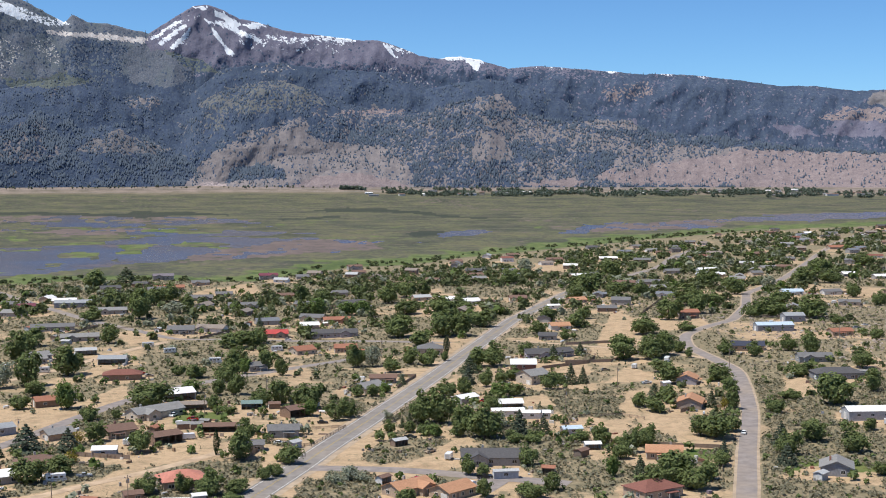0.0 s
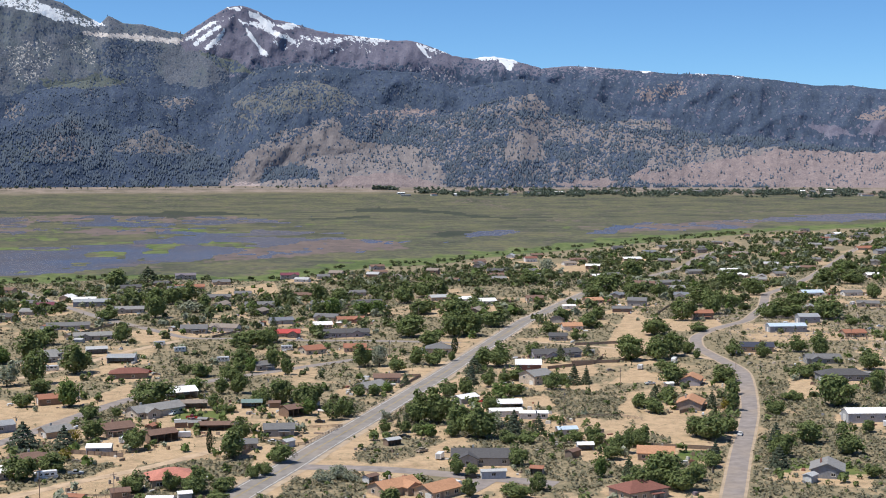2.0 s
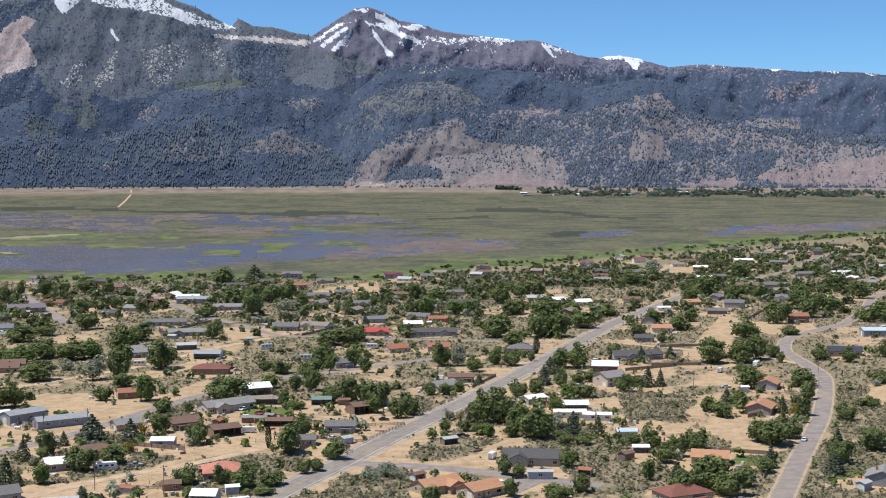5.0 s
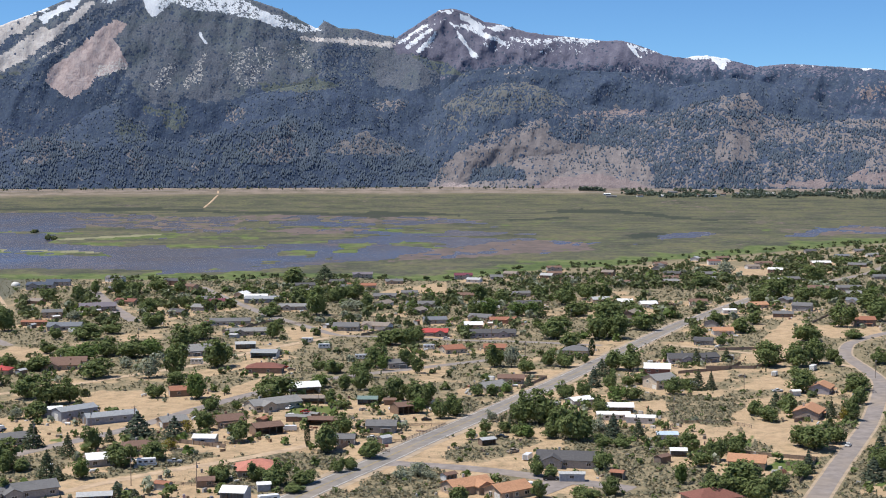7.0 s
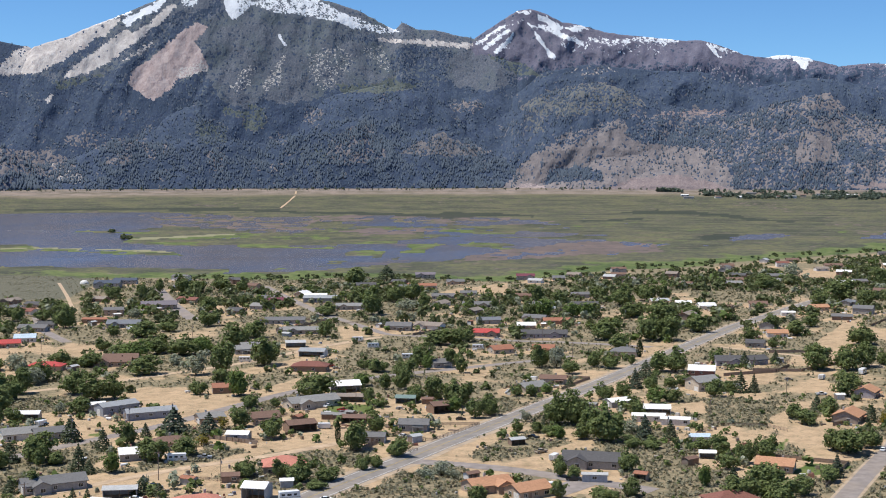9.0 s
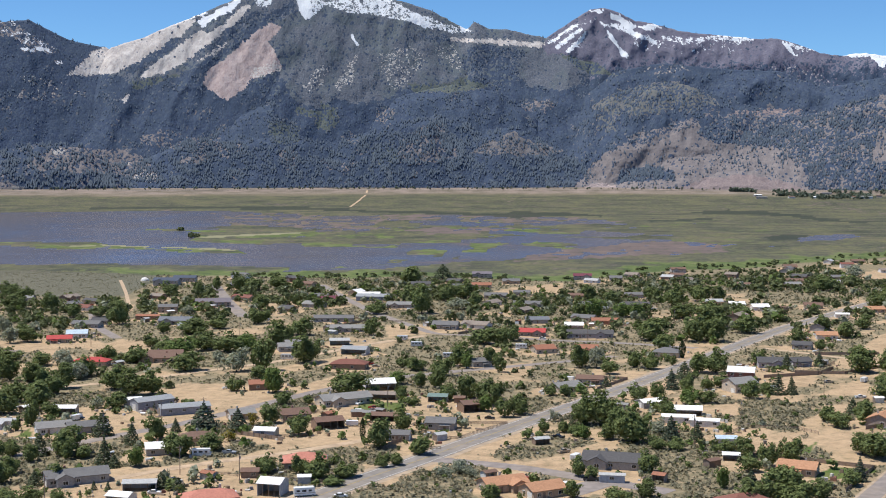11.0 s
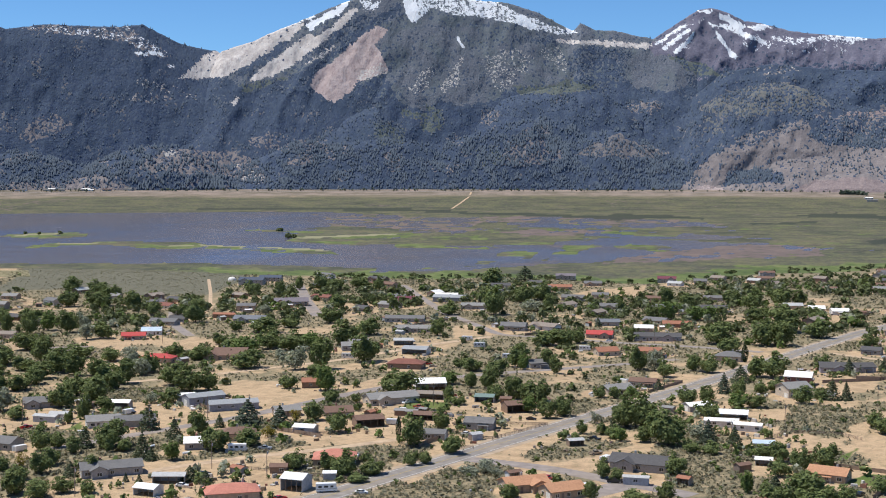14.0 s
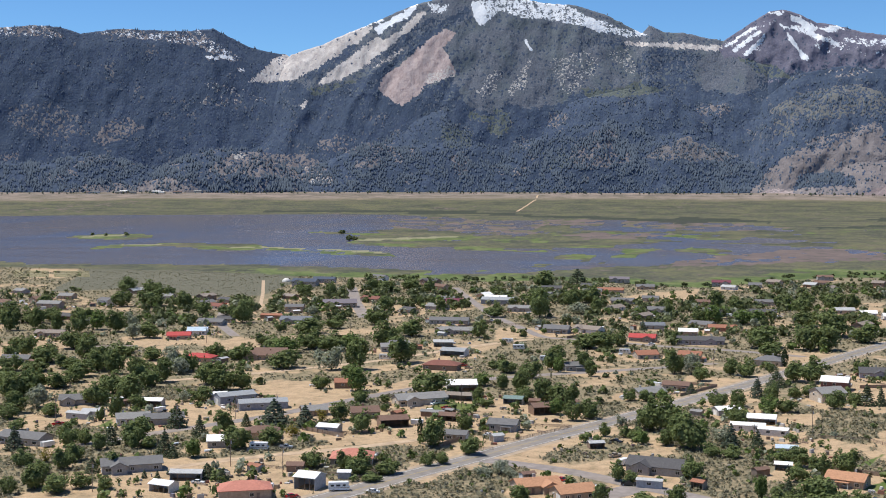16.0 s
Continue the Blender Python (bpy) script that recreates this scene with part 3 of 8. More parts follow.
slope_patch("snow", 0.31, [(-26.37, 226), (-25.24, 235), (-23.89, 230), (-22.28, 237), (-21.58, 215), (-20.39, 186), (-20.85, 179), (-22.26, 205), (-23.42, 214), (-25.24, 219)])
slope_patch("snow", 0.75, [(-21.9, 190), (-20.82, 191), (-20.86, 185), (-21.9, 184)])
slope_patch("snow", 0.7, [(-20.61, 169), (-20.33, 170), (-20.37, 165), (-20.58, 165)])
slope_patch("grey", 0.7, [(-29.77, 99), (-28.25, 109), (-27.11, 86), (-26.72, 52), (-27.92, 42), (-29.04, 51), (-29.74, 75)])
slope_patch("tan", 0.5, [(-26.58, 42), (-25.98, 76), (-25.09, 86), (-24.33, 67), (-25.12, 45), (-26.12, 36)])
slope_patch("rocks", 0.55, [(-22.07, 141), (-21.51, 147), (-20.57, 142), (-19.84, 122), (-19.32, 118), (-19.47, 110), (-20.54, 120), (-21.24, 126)])
slope_patch("rocks", 0.22, [(-22.73, 112), (-21.48, 126), (-20.53, 114), (-21.44, 100)])
slope_patch("tan", 0.5, [(-27.36, -3), (-25.86, 23), (-25.91, 7), (-26.9, -8)])
slope_patch("tan", 0.5, [(-28.53, -18), (-27.35, -6), (-27.09, -19), (-28.39, -26)])
slope_patch("tan", 0.6, [(-30.27, 18), (-29.42, 23), (-29.49, 7), (-30.24, 6)])
slope_patch("tan", 0.32, [(-21.91, -12), (-21.24, 8), (-20.58, 25), (-19.4, 21), (-17.98, 18), (-17.19, 6), (-16.64, -17), (-16.48, -33), (-17.83, -27), (-19.27, -19), (-20.68, -17)])
slope_patch("rocks", 0.5, [(-17.91, -4), (-17.13, -12), (-16.48, -33), (-17.35, -29)])
slope_patch("rocks", 0.9, [(-20.72, 22), (-20.32, 21), (-20.32, 13), (-20.67, 13)])
slope_patch("tan", 0.6, [(-17.1, 43), (-16.42, 55), (-15.45, 44), (-13.22, 29), (-13.34, 13), (-14.19, 18), (-15.37, 15), (-16.59, 27)])
slope_patch("tan", 0.5, [(-15.36, 12), (-14.62, 19), (-14.36, -3), (-15.06, -8)])
slope_patch("tan", 0.15, [(-27.81, -50), (-26.81, -34), (-25.0, -33), (-23.45, -21), (-22.19, -42), (-22.36, -54)])
# high mountain
slope_patch("rock", 0.12, [(-10.86, 279), (-9.93, 248), (-8.04, 224), (-6.15, 209), (-4.47, 180), (-3.74, 155), (-3.02, 135), (-4.19, 130), (-5.62, 135), (-6.56, 125), (-7.49, 105), (-8.43, 103), (-9.38, 109), (-9.85, 95), (-10.79, 99), (-11.28, 125), (-11.78, 164), (-11.79, 194), (-11.52, 228)])
slope_patch("rock", 0.25, [(-17.13, 220), (-14.59, 266), (-12.73, 282), (-10.86, 282), (-10.86, 271), (-11.8, 253), (-13.66, 188), (-14.81, 171), (-17.1, 133), (-18.93, 151)])
slope_patch("scree", 0.95, [(-20.21, 144), (-19.17, 185), (-18.27, 210), (-16.67, 230), (-15.52, 245), (-14.94, 245), (-15.87, 206), (-16.89, 180), (-17.8, 161), (-18.36, 148)])
slope_patch("scree", 0.95, [(-17.38, 141), (-16.88, 162), (-15.52, 206), (-14.83, 227), (-14.49, 222), (-13.9, 237), (-13.67, 247), (-13.2, 267), (-12.69, 274), (-13.44, 235), (-14.25, 209), (-14.94, 187), (-15.62, 167), (-16.31, 152)])
slope_patch("forest", 0.85, [(-17.89, 158), (-16.78, 187), (-15.87, 213), (-15.53, 216), (-16.61, 172), (-17.52, 150)])
slope_patch("green", 0.3, [(-17.79, 136), (-16.87, 143), (-15.45, 155), (-16.64, 134), (-17.55, 122)])
slope_patch("scree", 0.9, [(-18.02, 104), (-17.78, 116), (-17.68, 111), (-17.93, 100)])
slope_patch("forest", 0.8, [(-15.33, 177), (-14.6, 200), (-13.67, 230), (-12.74, 257), (-12.22, 262), (-13.21, 227), (-13.9, 202), (-14.82, 174)])
slope_patch("scree", 0.55, [(-15.05, 172), (-14.36, 193), (-13.62, 214), (-13.76, 197), (-14.58, 172)])
slope_patch("forest", 0.88, [(-17.09, 111), (-15.5, 153), (-13.9, 196), (-12.74, 238), (-11.8, 262), (-11.05, 278), (-10.82, 269), (-11.8, 242), (-13.2, 197), (-14.12, 174), (-14.8, 147), (-15.94, 117)])
slope_patch("scar", 0.95, [(-14.75, 134), (-14.58, 158), (-13.89, 175), (-13.32, 198), (-12.51, 228), (-11.92, 241), (-11.52, 233), (-12.03, 208), (-11.79, 189), (-11.5, 164), (-12.01, 154), (-12.7, 144), (-13.04, 126), (-13.73, 106), (-14.2, 114)])
slope_patch("scree", 0.5, [(-12.71, 162), (-11.78, 174), (-11.49, 160), (-12.47, 143), (-12.84, 146)])
slope_patch("forest", 0.9, [(-13.42, 97), (-13.04, 128), (-12.47, 143), (-11.53, 140), (-11.14, 120), (-11.5, 98), (-12.67, 88)])
slope_patch("green", 0.35, [(-10.0, 105), (-9.26, 95), (-9.09, 66), (-9.75, 50), (-10.1, 64), (-9.84, 85)])
slope_patch("green", 0.4, [(-11.07, 95), (-9.84, 90), (-9.83, 79), (-10.78, 79)])
slope_patch("rocks", 0.5, [(-9.33, 133), (-8.72, 175), (-8.35, 190), (-8.46, 165), (-8.67, 135), (-9.16, 123)])
slope_patch("rocks", 0.2, [(-10.63, 133), (-9.9, 170), (-9.38, 165), (-9.83, 135), (-10.34, 119)])
slope_patch("rocks", 0.22, [(-7.55, 185), (-6.38, 204), (-5.37, 185), (-6.05, 145), (-6.79, 123), (-7.28, 145)])
slope_patch("rocks", 0.25, [(-5.19, 194), (-4.49, 204), (-4.0, 175), (-4.22, 155), (-4.7, 173)])
slope_patch("green", 0.1, [(-6.33, 135), (-4.67, 135), (-3.74, 150), (-2.78, 133), (-4.19, 120), (-6.08, 120)])
slope_patch("snow", 0.95, [(-14.97, 245), (-14.36, 256), (-13.66, 273), (-13.08, 293), (-13.32, 267), (-13.9, 254), (-14.46, 241), (-14.79, 229)])
slope_patch("snow", 0.55, [(-16.63, 231), (-15.52, 249), (-14.59, 262), (-14.55, 255), (-15.52, 240), (-16.33, 230)])
slope_patch("snow", 0.5, [(-12.73, 286), (-11.8, 286), (-11.89, 272), (-12.5, 264)])
slope_patch("snow", 0.58, [(-10.91, 292), (-7.1, 289), (-6.15, 262), (-4.5, 239), (-3.61, 229), (-4.27, 223), (-6.15, 243), (-7.57, 255), (-8.51, 257), (-9.69, 272), (-10.21, 253), (-10.49, 244), (-10.86, 267)])
slope_patch("snow", 0.95, [(-10.86, 282), (-10.34, 283), (-10.25, 255), (-10.49, 245), (-10.77, 263)])
slope_patch("snow", 0.9, [(-6.15, 260), (-5.63, 254), (-5.35, 232), (-5.8, 238), (-6.15, 246)])
slope_patch("snow", 0.9, [(-4.17, 240), (-3.98, 242), (-3.65, 228), (-3.91, 223)])
slope_patch("snow", 0.95, [(-8.7, 220), (-8.56, 220), (-8.27, 201), (-8.38, 200)])
slope_patch("forest", 0.5, [(-6.62, 222), (-4.5, 220), (-4.21, 207), (-5.44, 210), (-6.38, 210)])
slope_patch("scree", 0.9, [(-4.54, 216), (-2.38, 213), (-0.5, 206), (0.25, 198), (0.21, 194), (-1.43, 201), (-4.54, 211)])
slope_patch("forest", 0.72, [(-3.62, 143), (-4.04, 175), (-3.66, 199), (-2.84, 204), (-1.38, 194), (-1.75, 164), (-1.96, 135), (-2.54, 128)])
slope_patch("rock", 0.04, [(-1.75, 157), (-1.41, 179), (-0.48, 188), (0.51, 173), (1.01, 134), (0.28, 123), (-1.14, 134)])
slope_patch("green", 0.4, [(-0.02, 188), (1.62, 173), (2.62, 143), (1.41, 152), (0.7, 167)])
# openings in the lower woods
slope_patch("tan", 0.55, [(-6.64, 28), (-5.88, 55), (-5.17, 72), (-4.65, 69), (-4.71, 45), (-3.72, 30), (-4.2, 4), (-5.66, -6), (-6.83, -1)])
slope_patch("grey", 0.2, [(-3.68, 14), (-2.83, 35), (-1.88, 51), (-0.93, 35), (0.3, 19), (-0.46, 9), (-1.89, 9)])
slope_patch("tan", 0.6, [(-7.54, 99), (-6.8, 94), (-6.99, 68), (-7.74, 68)])
slope_patch("tan", 0.62, [(-1.68, 109), (0.07, 105), (-0.45, 84), (-1.4, 89)])
slope_patch("tan", 0.66, [(-17.38, 45), (-16.09, 38), (-13.19, 20), (-13.42, 4), (-15.67, 17), (-17.18, 27)])
slope_patch("tan", 0.55, [(-15.72, 10), (-14.53, 5), (-14.8, -6), (-15.68, -4)])
slope_patch("tan", 0.55, [(-11.7, 17), (-10.82, 15), (-10.86, -16), (-11.59, -16)])
slope_patch("tan", 0.7, [(-9.73, 0), (-8.41, 0), (-8.58, -16), (-9.62, -16)])
slope_patch("green", 0.5, [(-12.18, 70), (-10.68, 64), (-10.74, 32), (-11.88, 32)])
slope_patch("green", 0.6, [(-7.99, 23), (-6.82, 35), (-6.6, 0), (-7.53, -7)])
slope_patch("rocks", 0.5, [(-17.51, -14), (-16.89, -19), (-16.31, -33), (-16.68, -36), (-17.52, -32)])
# middle hills
slope_patch("olive", 0.45, [(1.4, 93), (2.39, 124), (3.81, 134), (4.99, 137), (5.98, 124), (6.68, 98), (5.7, 83), (4.75, 88), (3.34, 79), (2.15, 79)])
slope_patch("olive", 0.55, [(1.63, 79), (2.68, 75), (2.44, 48), (1.63, 53)])
slope_patch("rocks", 0.14, [(3.34, 163), (4.75, 165), (5.5, 158), (4.75, 151), (3.58, 153)])
slope_patch("tan", 0.68, [(5.93, 79), (10.35, 83), (12.91, 63), (12.92, -5), (12.7, -41), (10.36, -46), (9.9, 0), (8.5, 30), (6.87, 40)])
slope_patch("pink", 0.35, [(7.05, 82), (8.5, 88), (9.94, 88), (9.89, 76), (7.57, 75)])
slope_patch("tan", 0.08, [(1.24, -17), (1.86, 9), (3.34, 45), (4.75, 65), (5.74, 71), (5.98, 50), (7.1, 30), (8.5, 25), (9.94, 0), (10.17, -26), (10.18, -51), (9.2, -35), (7.57, -24), (6.16, -31), (5.22, -52), (2.14, -52), (0.71, -49)])
slope_patch("tan", 0.28, [(8.46, 25), (9.43, 20), (10.41, -6), (9.67, -7)])
slope_patch("forest", 0.5, [(2.39, 21), (3.45, 45), (4.75, 63), (5.7, 69), (5.81, 59), (4.52, 47), (3.33, 27)])
slope_patch("forest", 0.85, [(2.33, -42), (2.62, -15), (3.8, -10), (4.8, -15), (4.89, -34), (4.04, -32)])
slope_patch("forest", 0.8, [(5.7, 47), (7.1, 56), (8.32, 48), (8.32, 33), (6.63, 29)])
slope_patch("bare", 0, [(4.63, -53), (5.93, -33), (7.34, -24), (8.27, -26), (9.2, -35), (10.22, -52)])
slope_patch("pale", 0, [(0.9, -50), (1.66, -37), (2.38, -41), (2.66, -52)])
slope_patch("tan", 0.12, [(12.87, 54), (13.54, 49), (14.49, 24), (14.27, -1), (13.33, -1), (12.83, 24)])
slope_patch("tan", 0.22, [(13.04, 76), (14.88, 69), (15.82, 48), (14.89, 38), (13.54, 57)])
slope_patch("tan", 0.35, [(12.81, 112), (14.02, 114), (14.7, 86), (12.86, 86)])
# northern foothills
slope_patch("tan", 0.45, [(14.49, 42), (19.05, 37), (19.1, -39), (14.22, -44)])
slope_patch("tan", 0.12, [(12.85, 47), (13.89, 47), (14.55, 27), (14.01, 1), (12.71, -4)])
slope_patch("tan", 0.3, [(13.61, 72), (15.77, 63), (17.15, 48), (18.31, 43), (19.51, 32), (19.22, 11), (17.34, 26), (15.93, 31), (14.56, 51)])
slope_patch("tan", 0.18, [(17.38, 67), (19.59, 73), (19.67, 53), (18.1, 53)])
slope_patch("forest", 0.85, [(17.11, 12), (18.25, 15), (18.98, 7), (17.84, -38), (17.14, -37)])
slope_patch("forest", 0.82, [(14.22, 27), (16.64, 32), (16.86, 7), (14.66, -4)])
slope_patch("pink", 0.04, [(19.08, -4), (21.03, 7), (23.81, 17), (26.06, 14), (32.53, 7), (32.38, -65), (26.54, -61), (23.6, -47), (18.99, -44), (17.92, -29)])
slope_patch("tan", 0.22, [(19.18, 32), (21.53, 22), (23.86, 20), (23.57, 12), (20.29, -8), (19.32, -19), (18.63, -29)])
slope_patch("forest", 0.88, [(19.23, 58), (21.56, 39), (23.88, 48), (32.59, 38), (32.54, 11), (26.07, 19), (21.53, 25)])
slope_patch("tan", 0, [(25.2, 55), (25.93, 61), (27.09, 41), (25.89, 41)])
slope_patch("tan", 0.03, [(27.15, 45), (27.72, 70), (32.64, 63), (32.59, 34), (27.89, 40)])
slope_patch("pink", 0.3, [(27.01, 69), (27.97, 89), (29.27, 87), (32.64, 64), (27.49, 64)])
slope_patch("grey", 0.05, [(29.04, 111), (29.91, 119), (31.44, 115), (31.41, 85), (29.28, 91), (28.81, 97)])
slope_patch("pink", 0.6, [(18.17, 125), (20.1, 136), (20.35, 115), (19.12, 99), (18.38, 104)])
slope_patch("pink", 0, [(14.23, -42), (16.68, -33), (17.65, -39), (16.86, -48)])
# northern peak
slope_patch("peak", 0.04, [(-0.67, 201), (1.45, 268), (2.16, 262), (3.34, 238), (5.69, 220), (8.49, 211), (9.87, 201), (11.25, 182), (10.34, 165), (8.03, 170), (5.69, 176), (2.87, 178), (0.98, 181), (-0.44, 189)])
slope_patch("snow", 0.22, [(-0.43, 207), (0.98, 249), (1.64, 249), (1.34, 223), (0.86, 186), (0.04, 192)])
slope_patch("snow", 0.26, [(2.63, 233), (4.05, 213), (5.69, 214), (8.02, 208), (7.09, 184), (4.75, 183), (3.34, 191)])
slope_patch("snow", 0.9, [(1.26, 264), (1.83, 262), (1.78, 257), (1.31, 258)])
slope_patch("snow", 0.98, [(2.11, 256), (2.54, 253), (2.96, 241), (3.25, 233), (2.96, 227), (2.54, 239), (2.21, 247)])
slope_patch("snow", 0.8, [(3.25, 235), (4.04, 239), (4.23, 231), (3.58, 225)])
slope_patch("snow", 0.72, [(1.69, 242), (2.4, 239), (3.1, 227), (4.0, 209), (4.14, 201), (3.34, 213), (2.4, 230), (1.78, 236)])
slope_patch("snow", 0.8, [(-0.46, 207), (0.16, 226), (0.75, 240), (0.82, 237), (0.23, 219), (-0.34, 204)])
slope_patch("snow", 0.78, [(-0.15, 200), (0.51, 221), (0.98, 233), (1.03, 229), (0.56, 213), (-0.01, 196)])
slope_patch("snow", 0.75, [(0.32, 192), (0.75, 209), (1.12, 227), (1.22, 223), (0.89, 205), (0.51, 189)])
slope_patch("snow", 0.85, [(1.97, 227), (2.26, 219), (2.54, 201), (2.87, 186), (2.96, 180), (2.63, 181), (2.44, 195), (2.16, 213)])
slope_patch("snow", 0.6, [(5.34, 213), (6.39, 216), (7.14, 218), (8.07, 208), (7.65, 202), (6.63, 209), (5.69, 205)])
slope_patch("snow", 0.5, [(4.05, 219), (5.34, 211), (5.69, 205), (4.52, 207)])
slope_patch("snow", 0.92, [(9.04, 204), (9.23, 202), (9.46, 188), (9.83, 173), (9.65, 176), (9.32, 187)])
slope_patch("snow", 0.6, [(9.3, 200), (10.38, 189), (10.24, 184), (9.41, 193)])
slope_patch("snow", 0.7, [(11.25, 179), (11.93, 184), (12.43, 186), (13.34, 177), (12.61, 174), (11.75, 174)])
slope_patch("snow", 0.85, [(12.39, 177), (13.34, 177), (13.11, 166), (13.03, 154), (12.89, 156), (12.66, 168)])
slope_patch("rocks", 0.16, [(8.72, 162), (10.34, 157), (11.03, 132), (9.88, 133), (8.96, 143)])
slope_patch("snow", 0.18, [(14.46, 162), (16.16, 166), (19.24, 158), (19.0, 152), (17.09, 157), (15.44, 154)])
slope_patch("snow", 0.7, [(18.31, 157), (18.92, 156), (18.72, 150), (18.49, 152)])
slope_patch("snow", 0.6, [(20.58, 150), (21.27, 150), (21.08, 145), (20.76, 145)])
slope_patch("snow", 0.5, [(21.91, 146), (22.69, 144), (22.46, 139)])


GROUNDS = ("grey", "pink", "rock", "peak", "green")


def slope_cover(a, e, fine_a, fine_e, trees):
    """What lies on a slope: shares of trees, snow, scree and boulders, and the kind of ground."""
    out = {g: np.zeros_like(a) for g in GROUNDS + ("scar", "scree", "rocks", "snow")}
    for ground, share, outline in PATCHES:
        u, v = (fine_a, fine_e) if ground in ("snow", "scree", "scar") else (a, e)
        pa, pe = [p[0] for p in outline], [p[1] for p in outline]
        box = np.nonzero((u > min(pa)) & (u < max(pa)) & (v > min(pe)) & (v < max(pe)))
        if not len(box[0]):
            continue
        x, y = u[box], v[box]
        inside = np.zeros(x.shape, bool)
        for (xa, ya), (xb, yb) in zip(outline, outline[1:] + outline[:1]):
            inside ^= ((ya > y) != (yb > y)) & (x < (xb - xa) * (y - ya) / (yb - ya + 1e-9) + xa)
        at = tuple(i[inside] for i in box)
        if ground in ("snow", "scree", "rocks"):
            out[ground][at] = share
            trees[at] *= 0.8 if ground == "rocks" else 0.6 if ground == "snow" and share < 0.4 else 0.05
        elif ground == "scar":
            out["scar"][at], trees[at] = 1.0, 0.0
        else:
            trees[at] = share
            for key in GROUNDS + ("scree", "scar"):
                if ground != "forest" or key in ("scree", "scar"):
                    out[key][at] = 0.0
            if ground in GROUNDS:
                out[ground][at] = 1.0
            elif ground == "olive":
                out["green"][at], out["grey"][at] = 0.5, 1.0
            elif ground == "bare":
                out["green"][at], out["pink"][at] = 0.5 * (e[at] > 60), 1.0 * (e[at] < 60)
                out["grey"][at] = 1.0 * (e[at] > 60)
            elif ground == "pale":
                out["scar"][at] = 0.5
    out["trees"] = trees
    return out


def mountain(name, ridge, dist, depth, base_z, seed, label, relief=26.0, wood_line=175.0, wood=1.0, ground="", shift=0.0, hollow=1.0, bulge=0.0):
    """One range: its crest follows ridge, (azimuth, height) pairs; the face falls towards the valley in spurs and gullies."""
    ra, rh = [p[0] + shift for p in ridge], [p[1] for p in ridge]
    az = np.arange(ra[0], ra[-1] + 0.01, 0.07)
    crest = np.interp(az, ra, rh)
    v = np.concatenate([[-1.0, -0.35], np.linspace(0, 1, 84)])
    A, V = np.meshgrid(az, v)
    C = np.broadcast_to(crest + 3.0 * value_noise(az * 5.1, az * 0 + seed, seed, 4), A.shape)
    front, back = np.clip(V, 0, 1), np.clip(-V, 0, 1)
    # metres across and down the face, so that the relief is as wide as it is high
    across, downhill = np.radians(A) * dist, front * (C - base_z)
    bend = 60 * value_noise(across / 210, downhill / 210, seed + 4, 3)
    ridges = 1 - 2 * np.abs(value_noise((across + bend + 0.35 * downhill) / 190, (downhill - bend) / 330, seed + 1, 4))
    gullies = 1 - 2 * np.abs(value_noise((across - bend) / 74, downhill / 150, seed + 2, 4))
    lumps = value_noise(across / 33, downhill / 33, seed + 3, 4)
    inner = smooth(front, 0, 0.12)
    R = dist - depth * front ** hollow + inner * relief * (-0.9 * ridges - 0.42 * gullies + 0.22 * lumps)
    R = R - bulge * (C - C.min()) / (C.max() - C.min() + 1e-6) * np.clip(front * 1.6, 0, 1) + back * 700
    Z = base_z + (C - base_z) * (1 - front) + inner * 0.15 * relief * lumps - back * (C - base_z + 30)
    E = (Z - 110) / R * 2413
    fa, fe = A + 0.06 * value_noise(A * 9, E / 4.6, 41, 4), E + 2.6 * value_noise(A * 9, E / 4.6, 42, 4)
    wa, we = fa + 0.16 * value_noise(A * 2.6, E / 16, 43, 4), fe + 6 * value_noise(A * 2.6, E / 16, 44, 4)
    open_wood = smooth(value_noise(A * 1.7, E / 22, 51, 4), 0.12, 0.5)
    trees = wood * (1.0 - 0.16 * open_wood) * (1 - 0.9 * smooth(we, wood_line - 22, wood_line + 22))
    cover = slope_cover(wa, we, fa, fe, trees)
    if ground:
        plain = 1 - np.maximum.reduce([cover[g] for g in GROUNDS + ("scar",)])
        # peak ground covers the whole north face, its hazed violet sets the range back
        cover[ground] = np.where(we > wood_line - (60 if ground == "rock" else 400), np.maximum(plain, cover[ground]), cover[ground])
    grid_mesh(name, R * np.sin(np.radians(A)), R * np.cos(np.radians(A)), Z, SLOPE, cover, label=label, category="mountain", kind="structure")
    return A[2:], R[2:], Z[2:], cover["trees"][2:]


RANGES = []
RANGES.append(mountain("mountain_north", [(-2.86, 420), (-0.62, 552), (0.44, 613), (1.15, 649), (1.62, 657), (2.21, 643), (3.04, 607), (3.75, 598), (4.69, 572), (5.87, 557), (6.81, 549), (7.98, 536), (8.68, 539), (9.61, 514), (10.42, 483), (11.23, 472), (12.14, 481), (12.94, 468), (14.19, 437), (15.41, 446), (16.82, 437), (18.57, 424), (19.61, 414), (20.64, 415), (21.67, 410), (23.49, 392), (25.28, 368), (26.6, 367), (28.33, 348), (29.57, 350), (34.33, 330)], 4940, 260, 30, 11, "distant purple-brown range with a snow-streaked peak", 28, 158, 0.95, "peak", 0.15))
RANGES.append(mountain("mountain_south", [(-34.11, 550), (-30.01, 585), (-28.95, 594), (-27.99, 592), (-27.13, 570), (-25.71, 588), (-24.83, 588), (-23.71, 586), (-22.81, 586), (-21.79, 596), (-21.22, 571), (-20.31, 532), (-19.39, 513), (-18.82, 508), (-17.54, 445)], 4930, 330, 60, 23, "forested ridge dusted with snow", 10, 300, 1.0, "", 0.15))
